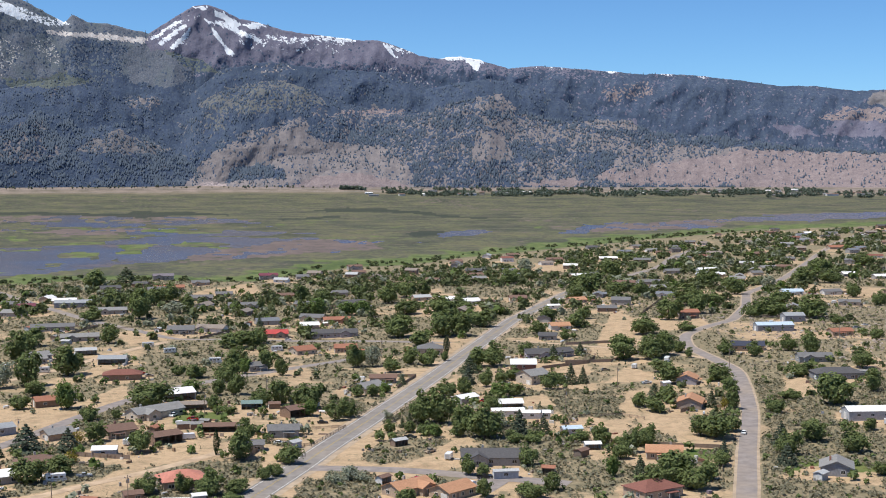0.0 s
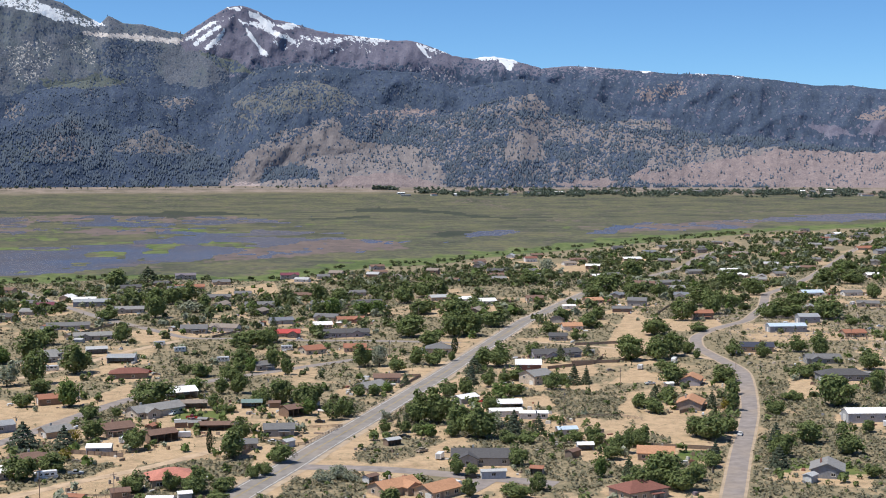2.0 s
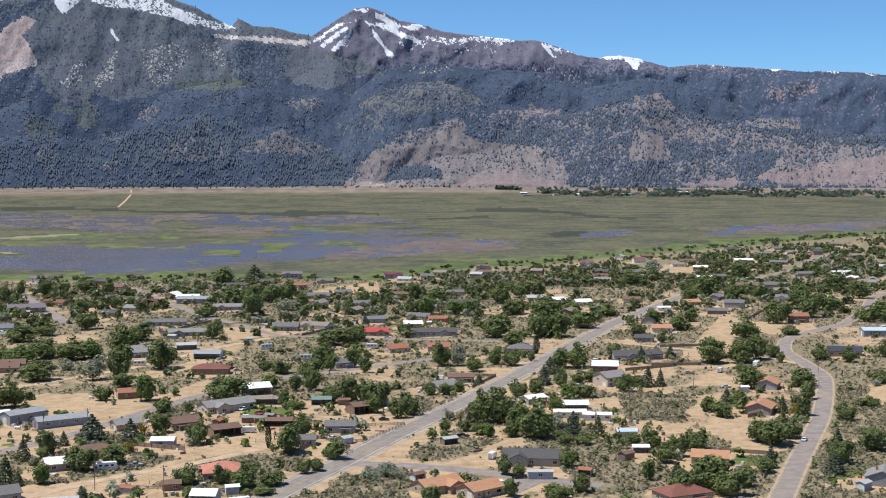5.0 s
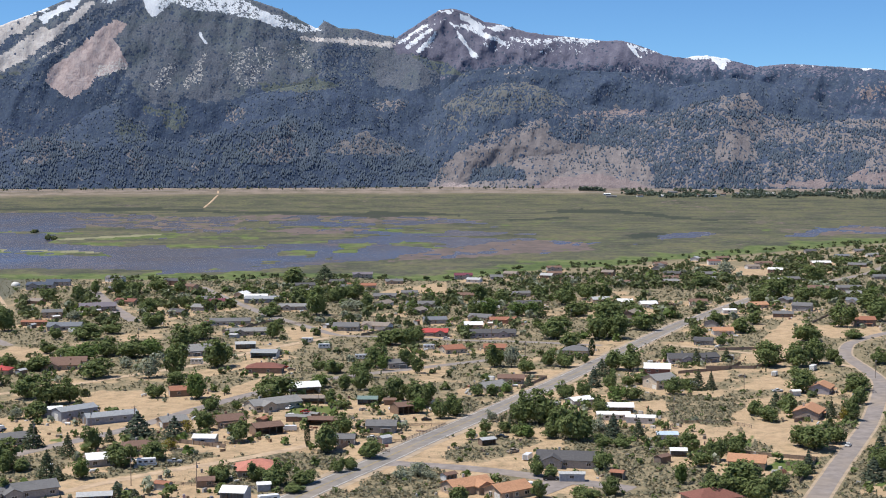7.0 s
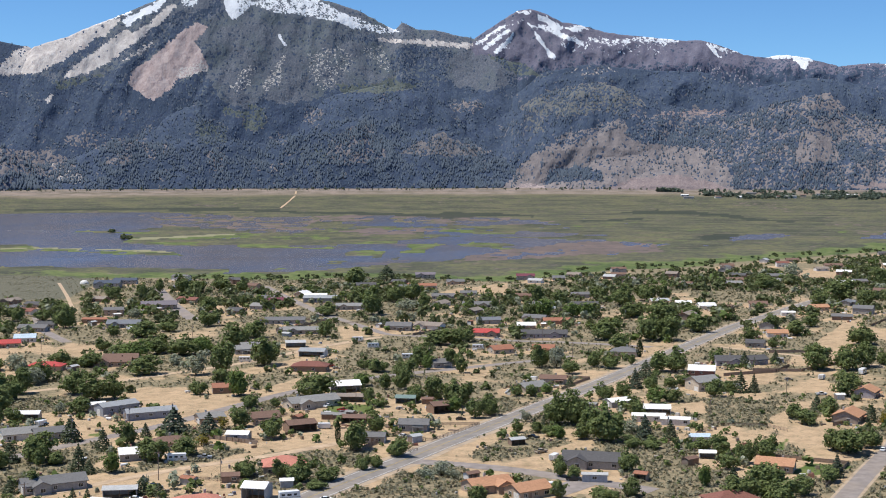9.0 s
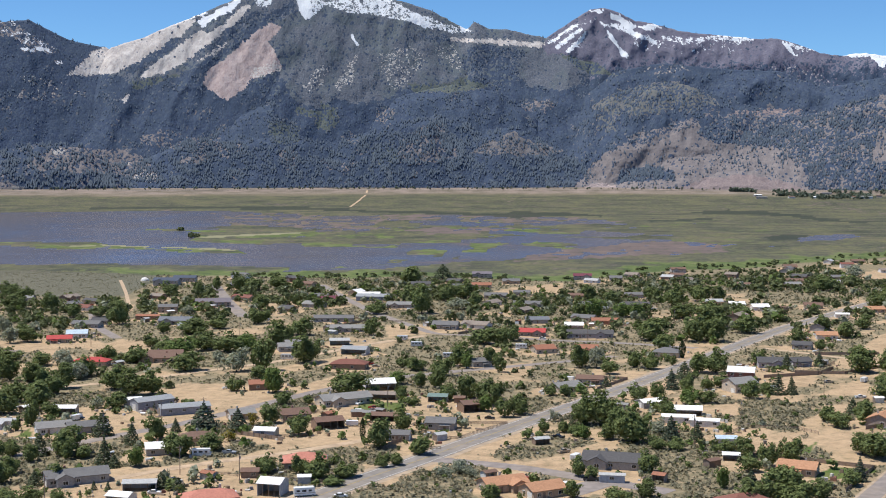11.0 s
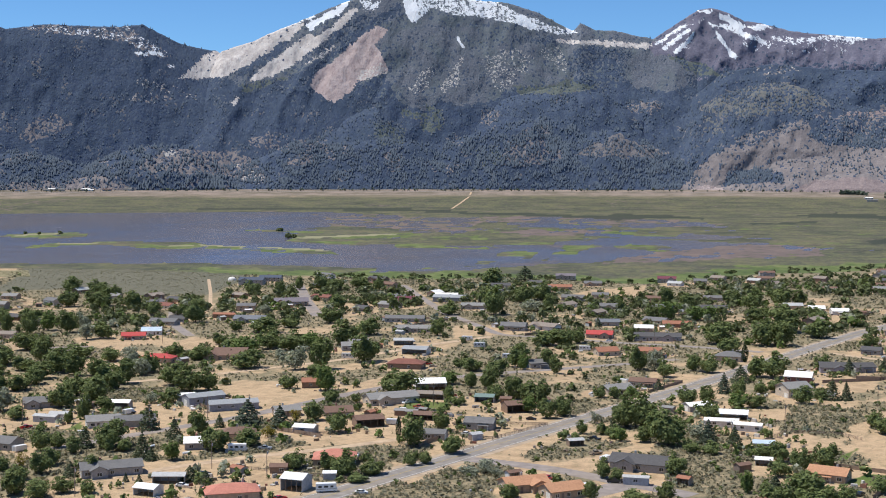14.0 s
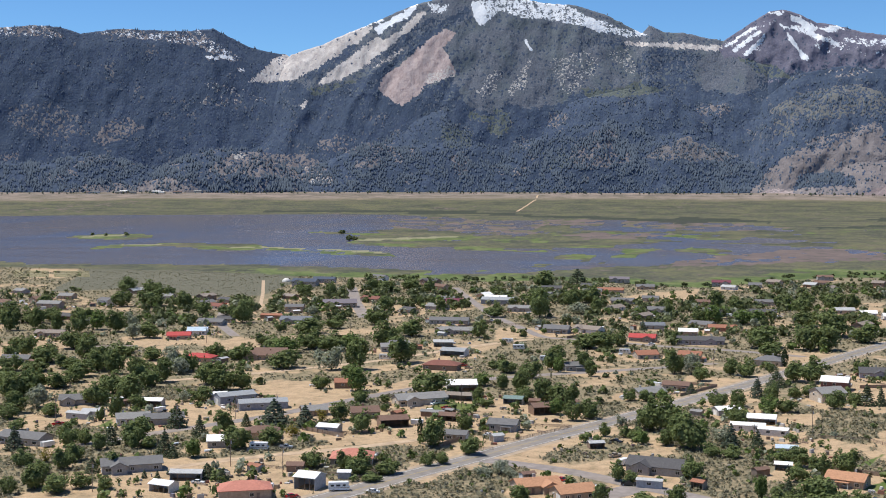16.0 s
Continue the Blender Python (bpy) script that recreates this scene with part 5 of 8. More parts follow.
def wheels(root, xs, half, r=0.34):
    for wx in xs:
        for s in (-1, 1):
            wh = part("wheel", Solid().tube((wx, s * half, r), (wx, s * (half - 0.22), r), r, r, 12), DARK, root)
            part("rim", Solid().tube((wx, s * (half + 0.01), r), (wx, s * (half - 0.05), r), r * 0.6, r * 0.6, 8), PAINT["silver"], wh)


def car(x, y, turn, colour):
    root = thing("car", x, y, turn, f"parked {colour} saloon car on sandy ground", "car", "parked cars")
    part("body", Solid().prism([(-2.2, 0.3), (2.2, 0.3), (2.25, 0.65), (2.1, 0.85), (1.0, 0.95), (-1.7, 0.98), (-2.2, 0.9), (-2.25, 0.6)], -0.88, 0.88, "y"), PAINT[colour], root)
    part("windows", Solid().prism([(-1.65, 0.975), (1.0, 0.945), (0.35, 1.38), (-1.1, 1.4)], -0.76, 0.76, "y"), GLASS, root, "dark glass")
    part("car_roof", Solid().prism([(-1.12, 1.403), (0.36, 1.383), (0.25, 1.46), (-1.0, 1.47)], -0.72, 0.72, "y"), PAINT[colour], root)
    wheels(root, (-1.4, 1.4), 0.9)
    return root


def pickup(x, y, turn, colour):
    root = thing("pickup_truck", x, y, turn, f"parked {colour} pickup truck with an open bed", "truck", "parked pickups")
    part("body", Solid().prism([(-2.7, 0.45), (2.7, 0.45), (2.75, 0.8), (2.6, 1.1), (1.1, 1.15), (-0.9, 1.15), (-0.95, 0.8), (-2.6, 0.8), (-2.7, 0.75)], -0.95, 0.95, "y"), PAINT[colour], root)
    for s in (-1, 1):
        part("bed_side", Solid().box(-2.68, s * 0.9 - 0.05, 0.8, -0.96, s * 0.9 + 0.05, 1.2), PAINT[colour], root)
    part("windows", Solid().prism([(-0.85, 1.153), (1.1, 1.153), (0.5, 1.65), (-0.75, 1.68)], -0.84, 0.84, "y"), GLASS, root, "dark glass")
    part("cab_roof", Solid().prism([(-0.76, 1.683), (0.5, 1.653), (0.4, 1.75), (-0.7, 1.76)], -0.8, 0.8, "y"), PAINT[colour], root)
    wheels(root, (-1.75, 1.75), 0.97, 0.4)
    return root


def rv(x, y, turn, colour):
    root = thing("motorhome", x, y, turn, f"parked {colour} motorhome with a rounded front", "motorhome", "parked motorhomes")
    part("body", Solid().prism([(-3.6, 0.55), (3.3, 0.55), (3.5, 1.2), (3.0, 1.9), (3.2, 2.9), (2.9, 3.1), (-3.5, 3.1), (-3.65, 2.9)], -1.2, 1.2, "y"), PAINT[colour], root)
    for s in (-1, 1):
        for wx, ww in ((-2.4, 1.1), (-0.4, 1.4), (1.6, 1.0)):
            part("window", Solid().box(wx - ww / 2, s * 1.2 - 0.03, 1.75, wx + ww / 2, s * 1.2 + 0.03, 2.4), GLASS, root)
    part("stripe", Solid().box(-3.5, -1.225, 1.2, 3.2, 1.225, 1.38), PAINT["tan"], root)
    wheels(root, (-2.0, 2.4), 1.2, 0.42)
    return root


def trailer(x, y, turn, colour):
    root = thing("trailer", x, y, turn, f"{colour} box trailer parked on its wheels", "trailer", "parked trailers")
    part("body", Solid().prism([(-2.5, 0.5), (2.5, 0.5), (2.7, 1.3), (2.5, 2.4), (-2.5, 2.45)], -1.1, 1.1, "y"), PAINT[colour], root)
    part("drawbar", Solid().box(2.5, -0.06, 0.5, 3.6, 0.06, 0.62), DARK, root)
    part("door", Solid().box(-2.53, -0.8, 0.6, -2.49, 0.8, 2.25), PAINT["silver"], root)
    wheels(root, (-0.5, 0.4), 1.1, 0.33)
    return root


# ---------------------------------------------------------------- foliage
def foliage(name, dark, mid, light):
    k = Nodes(name, 0.75, 0.25)
    col = k.ramp(k.island(), [(0.0, dark), (0.5, mid), (1.0, light)])
    col = k.mix(k.math("MULTIPLY", k.random(), 0.4), col, tuple(0.8 * a + 0.2 * b for a, b in zip(dark, (0.12, 0.10, 0.03))))
    k.base(col)
    thin = k.n("BsdfTranslucent")   # light that comes through the leaves
    k.link(k.mix(1.0, col, (1.0, 1.0, 0.8), "MULTIPLY"), thin.inputs["Color"])
    both = k.n("MixShader")
    both.inputs[0].default_value = 0.3
    k.link(k.b.outputs[0], both.inputs[1])
    k.link(thin.outputs[0], both.inputs[2])
    k.link(both.outputs[0], k.nt.nodes["Material Output"].inputs["Surface"])
    return k.m


LEAF = {n: foliage("leaves_" + n, *c) for n, c in dict(
    broad=((0.108, 0.142, 0.052), (0.152, 0.192, 0.068), (0.21, 0.25, 0.092)),
    grove=((0.09, 0.11, 0.05), (0.124, 0.146, 0.064), (0.165, 0.186, 0.082)),
    # far shore leaves: bluer and paler than grove, haze painted into the colour
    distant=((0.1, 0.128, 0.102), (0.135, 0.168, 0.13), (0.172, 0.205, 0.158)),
    lime=((0.10, 0.15, 0.042), (0.14, 0.2, 0.055), (0.185, 0.25, 0.074)),
    olive=((0.20, 0.22, 0.155), (0.29, 0.31, 0.225), (0.39, 0.41, 0.31)),
    pine=((0.065, 0.085, 0.048), (0.095, 0.12, 0.066), (0.13, 0.155, 0.086)),
    spruce=((0.064, 0.084, 0.056), (0.092, 0.118, 0.08), (0.128, 0.155, 0.108)),
    cypress=((0.02, 0.035, 0.012), (0.035, 0.055, 0.02), (0.05, 0.075, 0.03)),
    golden=((0.14, 0.12, 0.02), (0.24, 0.20, 0.03), (0.34, 0.28, 0.05)),
    sage=((0.16, 0.15, 0.1), (0.215, 0.202, 0.136), (0.28, 0.26, 0.178))).items()}
k = Nodes("bark", 0.9)
BARK = k.base(k.ramp(k.noise(6, 4), [(0.3, (0.07, 0.05, 0.035)), (0.7, (0.16, 0.12, 0.09))])).m


def tufts(centres, normals, size, rng, aspect=1.0):
    """Small crooked leaf faces round the given places: vertices and quads."""
    n = len(centres)
    nrm = normals / (np.linalg.norm(normals, axis=1, keepdims=True) + 1e-9) + rng.normal(0, 0.34, (n, 3))
    nrm /= np.linalg.norm(nrm, axis=1, keepdims=True) + 1e-9
    ref = rng.normal(0, 1, (n, 3))
    u = np.cross(nrm, ref)
    u /= np.linalg.norm(u, axis=1, keepdims=True) + 1e-9
    w = np.cross(nrm, u)
    s = (np.asarray(size) * rng.uniform(0.6, 1.3, n))[:, None]
    lift = nrm * s * rng.uniform(-0.35, 0.35, (n, 1))
    v = np.stack([centres - u * s - w * s * 0.5 * aspect, centres + u * s * 0.6 - w * s * aspect + lift, centres + u * s + w * s * 0.6 * aspect, centres - u * s * 0.4 + w * s * aspect - lift], 1)
    return v.reshape(-1, 3)


def quad_mesh(name, verts, material):
    n = len(verts) // 4
    me = bpy.data.meshes.new(name)
    me.vertices.add(4 * n)
    me.vertices.foreach_set("co", verts.astype(np.float32).ravel())
    me.loops.add(4 * n)
    me.loops.foreach_set("vertex_index", np.arange(4 * n, dtype=np.int32))
    me.polygons.add(n)
    me.polygons.foreach_set("loop_start", np.arange(0, 4 * n, 4, dtype=np.int32))
    me.materials.append(material)
    me.update()
    me.validate()
    return me


def crown_points(kind, n, rng):
    """Places and outward directions of leaf clumps in a crown one metre high and wide, standing on z = 0."""
    if kind in ("pine", "spruce"):
        t = rng.uniform(0, 1, n) ** 1.5           # more leaves low down
        tier = np.round(t * 9 + rng.uniform(-0.3, 0.3, n)) / 9
        ang = rng.uniform(0, 2 * math.pi, n)
        lobe = 1 + 0.2 * np.sin(ang * 5 + tier * 23) + 0.1 * np.sin(ang * 3 + tier * 40)
        rad = 0.47 * np.clip(1.03 - tier, 0, 1) ** 0.85 * lobe * np.sqrt(rng.uniform(0.25, 1, n))
        z = 0.1 + 0.9 * tier - 0.10 * rad / 0.5 + rng.normal(0, 0.012, n)
        p = np.stack([rad * np.cos(ang), rad * np.sin(ang), z], 1)
        d = np.stack([np.cos(ang), np.sin(ang), np.full(n, 0.75)], 1)
        return p, d
    if kind == "cypress":
        t, ang = rng.uniform(0, 1, n), rng.uniform(0, 2 * math.pi, n)
        rad = 0.5 * np.sin(np.pi * np.clip(t * 0.92 + 0.06, 0, 1)) ** 0.7 * np.sqrt(rng.uniform(0.5, 1, n))
        return np.stack([rad * np.cos(ang), rad * np.sin(ang), 0.04 + 0.96 * t], 1), np.stack([np.cos(ang), np.sin(ang), np.full(n, 0.3)], 1)
    blobs_n = 56
    lobes = rng.integers(5, 10)
    mid = np.stack([rng.uniform(-0.27, 0.27, lobes), rng.uniform(-0.27, 0.27, lobes), rng.uniform(0.28, 0.7, lobes)], 1)
    mid[:, 2] -= 0.5 * np.maximum(np.hypot(mid[:, 0], mid[:, 1]) - 0.18, 0)
    rad = rng.uniform(0.14, 0.26, lobes)
    own = rng.integers(0, lobes, blobs_n)
    b = rng.normal(0, 1, (blobs_n, 3))
    b /= np.linalg.norm(b, axis=1, keepdims=True)
    c = mid[own] + b * rad[own][:, None] * rng.uniform(0.7, 1.0, (blobs_n, 1))
    c[:, 2] = np.clip(c[:, 2], 0.16, 0.86)
    r = rng.uniform(0.06, 0.16, blobs_n)
    pick = rng.integers(0, blobs_n, n)
    d = rng.normal(0, 1, (n, 3))
    d /= np.linalg.norm(d, axis=1, keepdims=True)
    d[:, 2] = np.where(d[:, 2] < -0.6, -d[:, 2], d[:, 2])
    p = c[pick] + d * (r[pick] * rng.uniform(0.72, 1.05, n))[:, None]
    # a fuller skirt below and inside
    m = n // 3
    q = rng.normal(0, 1, (m, 3))
    q /= np.linalg.norm(q, axis=1, keepdims=True)
    p[:m] = q * np.array([0.36, 0.36, 0.32]) * rng.uniform(0.5, 1.0, (m, 1)) ** 0.6 + np.array([0, 0, 0.36])
    d[:m] = q
    p[:, 2] = np.where(p[:, 2] < 0.05, 0.05 + rng.uniform(0, 0.3, n), p[:, 2])
    return p, d + (p - np.array([0, 0, 0.5])) * 1.2 + np.array([0, 0, 0.45])


TREE_WORDS = dict(broad=("broadleaf_tree", "dense dark green broadleaf tree in dry ground", "tree"), lime=("ash_tree", "bright fresh green broadleaf tree in a yard", "tree"),
                  olive=("silver_shrub", "silvery grey-green shrubby tree", "tree"), pine=("pine_tree", "dark green conical pine tree", "tree"),
                  spruce=("spruce_tree", "blue-green spruce tree with drooping tiers", "tree"), cypress=("columnar_tree", "tall narrow dark columnar tree", "tree"),
                  golden=("golden_shrub", "yellow-green flowering shrub in a yard", "shrub"))
MASTERS = {}


def master_tree(kind, variant):
    rng = np.random.default_rng(hash_of(kind) + variant * 101)
    name, label, cat = TREE_WORDS[kind]
    root = tagged(new(name), label, cat, "village trees")
    s = Solid()
    top = 0.8 if kind in ("pine", "spruce", "cypress") else 0.45
    s.tube((0, 0, -0.03), (0.01, 0, top * 0.5), 0.026, 0.02, 7)
    s.tube((0.01, 0, top * 0.5), (0.0, 0.01, top), 0.026, 0.01, 7)
    part("trunk", s, BARK, root)
    if top < 0.5:
        for i in range(2):
            a = i * 2.4 + variant
            limb = Solid().tube((0.005, 0, 0.2 + 0.04 * i), (0.22 * math.cos(a), 0.22 * math.sin(a), 0.5 + 0.04 * i), 0.018, 0.006, 5)
            part("limb", limb, BARK, root)
    n = dict(broad=2400, lime=2200, olive=1300, pine=1300, spruce=1400, cypress=1100, golden=600)[kind]
    p, d = crown_points(kind, n, rng)
    size = 0.036 if kind in ("pine", "spruce", "cypress") else 0.032
    crown = new("crown", quad_mesh("crown", tufts(p, d, np.full(n, size), rng, 0.8), LEAF[kind]))
    crown.parent = root
    return root


def hash_of(text):
    return sum((i + 1) * ord(c) for i, c in enumerate(text))


PLANTED = []


def plant(rows):
    for kind, x, y, h, w in rows:
        PLANTED.append((x, y, w))
        variant = int(abs(x * 3.7 + y * 1.3)) % (7 if kind == "broad" else 3)
        m = pose(x, y, ground_z(x, y) - 0.05, 0, 0, (x * 37 + y * 11) % 360)
        if (kind, variant) not in MASTERS:
            ob = MASTERS[kind, variant] = master_tree(kind, variant)
            ob.matrix_basis = m
        else:
            ob = copy_thing(MASTERS[kind, variant], m)
        wide = 1.4 if kind in ("pine", "spruce") else 1.14
        ob.scale = (w * wide, w * wide, h * (0.98 if wide > 1.2 else 1.08))


# ---------------------------------------------------------------- fences and poles
def fence(pts, h=1.3, gap=3.0, solid=False):
    x0, y0 = pts[0]
    root = new("fence")
    root.location = (x0, y0, ground_z(x0, y0))
    tagged(root, "weathered solid board fence round a lot" if solid else "weathered post-and-rail fence round a paddock", "fence")
    for (xa, ya), (xb, yb) in zip(pts, pts[1:]):
        n = max(int(math.hypot(xb - xa, yb - ya) / gap), 1)
        q = [(xa + (xb - xa) * i / n, ya + (yb - ya) * i / n) for i in range(n + 1)]
        for px, py in q:
            z = ground_z(px, py)
            part("post", Solid().box(px - x0 - 0.07, py - y0 - 0.07, z - root.location.z - 0.2, px - x0 + 0.07, py - y0 + 0.07, z - root.location.z + h + 0.1), WOOD, root)
        za, zb = ground_z(xa, ya) - root.location.z, ground_z(xb, yb) - root.location.z
        dx, dy = (xb - xa), (yb - ya)
        ln = math.hypot(dx, dy)
        ox, oy = -dy / ln * 0.09, dx / ln * 0.09
        for lo, hi in (((0.05, h),) if solid else ((h * 0.3, h * 0.42), (h * 0.62, h * 0.74), (h * 0.92, h * 1.04))):
            s = Solid()
            a, b = Vector((xa - x0 + ox, ya - y0 + oy, za)), Vector((xb - x0 + ox, yb - y0 + oy, zb))
            o = Vector((ox * 0.4, oy * 0.4, 0))
            s.v = [tuple(p + o * k + Vector((0, 0, z))) for k in (0, 1) for p, z in ((a, lo), (b, lo), (b, hi), (a, hi))]
            s.f = [(0, 1, 2, 3), (7, 6, 5, 4), (0, 4, 5, 1), (1, 5, 6, 2), (2, 6, 7, 3), (3, 7, 4, 0)]
            part("board" if solid else "rail", s, WOOD, root)
    return root


def utility_pole(x, y, turn=25, h=10.5):
    root = thing("utility_pole", x, y, turn, "tall wooden utility pole with a crossarm", "pole", "utility poles")
    part("pole", Solid().tube((0, 0, -0.3), (0, 0, h), 0.16, 0.11, 8), WOOD, root)
    part("crossarm", Solid().box(-1.2, -0.06, h - 0.8, 1.2, 0.06, h - 0.66), WOOD, root)
    for ix in (-1.1, 0.0, 1.1):
        part("insulator", Solid().tube((ix, 0, h - 0.66), (ix, 0, h - 0.45), 0.06, 0.04, 6), CONCRETE, root)
    part("transformer", Solid().tube((0.3, 0, h - 2.2), (0.3, 0, h - 1.2), 0.22, 0.22, 8), PAINT["silver"], root)
    return root


def propane_tank(x, y, turn):
    root = thing("propane_tank", x, y, turn, "white propane tank on two concrete feet in a yard", "tank", "propane tanks")
    part("tank", Solid().tube((-1.4, 0, 0.85), (1.4, 0, 0.85), 0.5, 0.5, 12), PAINT["white"], root)
    for px in (-0.9, 0.9):
        part("foot", Solid().box(px - 0.12, -0.4, 0, px + 0.12, 0.4, 0.5), CONCRETE, root)
    return root


def woodpile(x, y, turn, w=3.0):
    root = thing("woodpile", x, y, turn, "brown heap of stacked timber on bare ground", "woodpile", "woodpiles")
    rng = random.Random(int(x * 11 + y))
    for i in range(5):
        z = 0.12 + 0.22 * (i // 2)
        part("log", Solid().tube((-w / 2 + rng.uniform(0, 0.5), -0.5 + 0.35 * i - 0.6 * (i // 2), z), (w / 2 - rng.uniform(0, 0.5), -0.45 + 0.35 * i - 0.6 * (i // 2), z), 0.16, 0.14, 6), WOOD, root)
    return root


# ---------------------------------------------------------------- trees, row by row from the near end: kind, x, y, height, width
plant([
    ("broad", -161.3, 408.8, 6.9, 5.9),
    ("broad", -146.7, 414.3, 7.1, 9.8),
    ("broad", -156.9, 417.6, 10.0, 10.0),
    ("broad", -132.7, 421.5, 4.7, 5.9),
    ("broad", -141.2, 421.7, 5.9, 7.9),
    ("broad", 104.9, 435.0, 9.4, 11.2),
    ("broad", 91.3, 436.2, 10.2, 11.2),
    ("broad", 47.9, 436.6, 5.5, 11.0),
    ("broad", 6.9, 437.7, 5.5, 8.0),
    ("broad", -166.2, 437.8, 6.3, 8.4),
    ("pine", -126.8, 439.5, 3.2, 2.0),
    ("pine", -122.2, 440.3, 2.8, 2.0),
    ("broad", 176.5, 440.9, 5.3, 6.3),
    ("pine", -98.5, 441.5, 4.1, 4.9),
    ("broad", 33.6, 441.5, 6.3, 5.9),
    ("broad", 57.3, 443.9, 6.5, 6.7),
    ("pine", -105.1, 444.1, 5.3, 6.0),
    ("pine", -149.5, 444.8, 5.2, 5.0),
])
plant([
    ("broad", 114.7, 446.9, 7.7, 7.7),
    ("broad", 101.5, 447.3, 11.5, 15.3),
    ("broad", -162.7, 447.5, 8.5, 8.5),
    ("broad", -142.7, 448.5, 7.8, 7.8),
    ("broad", -179.8, 449.7, 7.4, 8.6),
    ("broad", -47.8, 451.4, 3.8, 7.5),
    ("pine", 92.9, 455.6, 7.8, 5.0),
    ("olive", 23.1, 456.0, 3.8, 3.0),
    ("golden", -175.5, 458.3, 5.5, 5.7),
    ("lime", 84.1, 460.0, 7.8, 5.5),
    ("broad", -54.4, 461.3, 9.2, 10.0),
    ("broad", -165.9, 461.8, 7.4, 8.7),
    ("spruce", 151.5, 462.4, 8.1, 6.9),
    ("broad", -45.0, 463.6, 5.4, 9.7),
    ("broad", 128.3, 467.3, 6.1, 7.3),
    ("broad", -62.5, 468.3, 7.1, 6.7),
    ("broad", -74.7, 468.7, 7.9, 8.8),
    ("olive", -11.0, 468.7, 4.9, 7.8),
])
plant([
    ("broad", 40.4, 469.9, 5.1, 5.9),
    ("olive", -1.7, 470.2, 3.9, 5.9),
    ("broad", 35.7, 472.7, 7.9, 5.9),
    ("pine", -131.4, 473.7, 5.1, 4.1),
    ("olive", -6.0, 473.8, 5.9, 7.9),
    ("spruce", 132.2, 474.2, 8.6, 4.3),
    ("lime", -124.0, 475.7, 7.7, 7.3),
    ("pine", -136.1, 476.8, 10.2, 5.7),
    ("broad", 185.9, 477.1, 10.2, 11.3),
    ("broad", 159.8, 477.9, 10.0, 8.8),
    ("spruce", -200.0, 478.1, 9.2, 6.9),
    ("broad", -34.2, 480.8, 5.6, 5.2),
    ("broad", 60.1, 482.9, 8.9, 8.1),
    ("broad", -166.4, 483.0, 6.8, 6.8),
    ("broad", -29.9, 485.3, 5.0, 6.1),
    ("broad", 96.7, 486.4, 7.5, 7.5),
    ("broad", -181.5, 486.4, 10.3, 8.7),
    ("broad", -154.0, 487.5, 7.4, 5.5),
])
plant([
    ("broad", -148.6, 489.7, 5.3, 7.6),
    ("broad", -177.5, 492.7, 6.9, 7.9),
    ("broad", -113.8, 493.1, 10.1, 12.1),
    ("spruce", 164.8, 494.0, 9.8, 6.5),
    ("pine", -167.2, 494.1, 8.3, 6.4),
    ("broad", -157.0, 495.6, 11.4, 12.8),
    ("broad", 104.6, 495.8, 9.5, 7.6),
    ("broad", 181.6, 499.9, 9.3, 11.7),
    ("broad", -23.7, 504.4, 7.6, 9.2),
    ("broad", -104.4, 505.0, 7.7, 10.7),
    ("broad", 114.1, 505.5, 9.1, 9.1),
    ("broad", 98.2, 511.1, 7.8, 8.7),
    ("broad", 213.4, 512.7, 5.4, 5.9),
    ("pine", -138.2, 514.9, 8.8, 5.3),
    ("broad", 146.7, 514.9, 10.7, 15.7),
    ("broad", -40.2, 515.0, 12.9, 11.6),
    ("broad", -221.5, 516.8, 5.0, 7.5),
    ("broad", 92.9, 519.7, 5.3, 7.9),
])
plant([
    ("broad", 142.8, 520.4, 9.0, 9.0),
    ("golden", -101.5, 522.2, 6.2, 6.6),
    ("broad", 73.6, 522.6, 4.8, 8.8),
    ("broad", 65.9, 522.8, 5.5, 7.9),
    ("broad", -131.2, 524.6, 10.1, 8.5),
    ("broad", 158.8, 525.4, 9.2, 9.2),
    ("cypress", -48.5, 525.8, 8.8, 2.2),
    ("pine", -156.2, 532.7, 10.3, 7.8),
    ("broad", 57.4, 534.3, 15.7, 15.7),
    ("broad", -76.2, 537.6, 10.8, 9.9),
    ("broad", -11.1, 538.5, 2.2, 2.2),
    ("pine", 83.0, 539.0, 8.2, 5.0),
    ("spruce", 72.8, 539.4, 10.0, 6.8),
    ("broad", 47.9, 540.4, 6.8, 6.8),
    ("lime", 38.8, 540.7, 5.9, 6.8),
    ("pine", -128.2, 540.8, 5.8, 4.1),
    ("broad", -239.8, 540.9, 7.8, 10.5),
    ("broad", -196.5, 543.2, 6.6, 4.1),
])
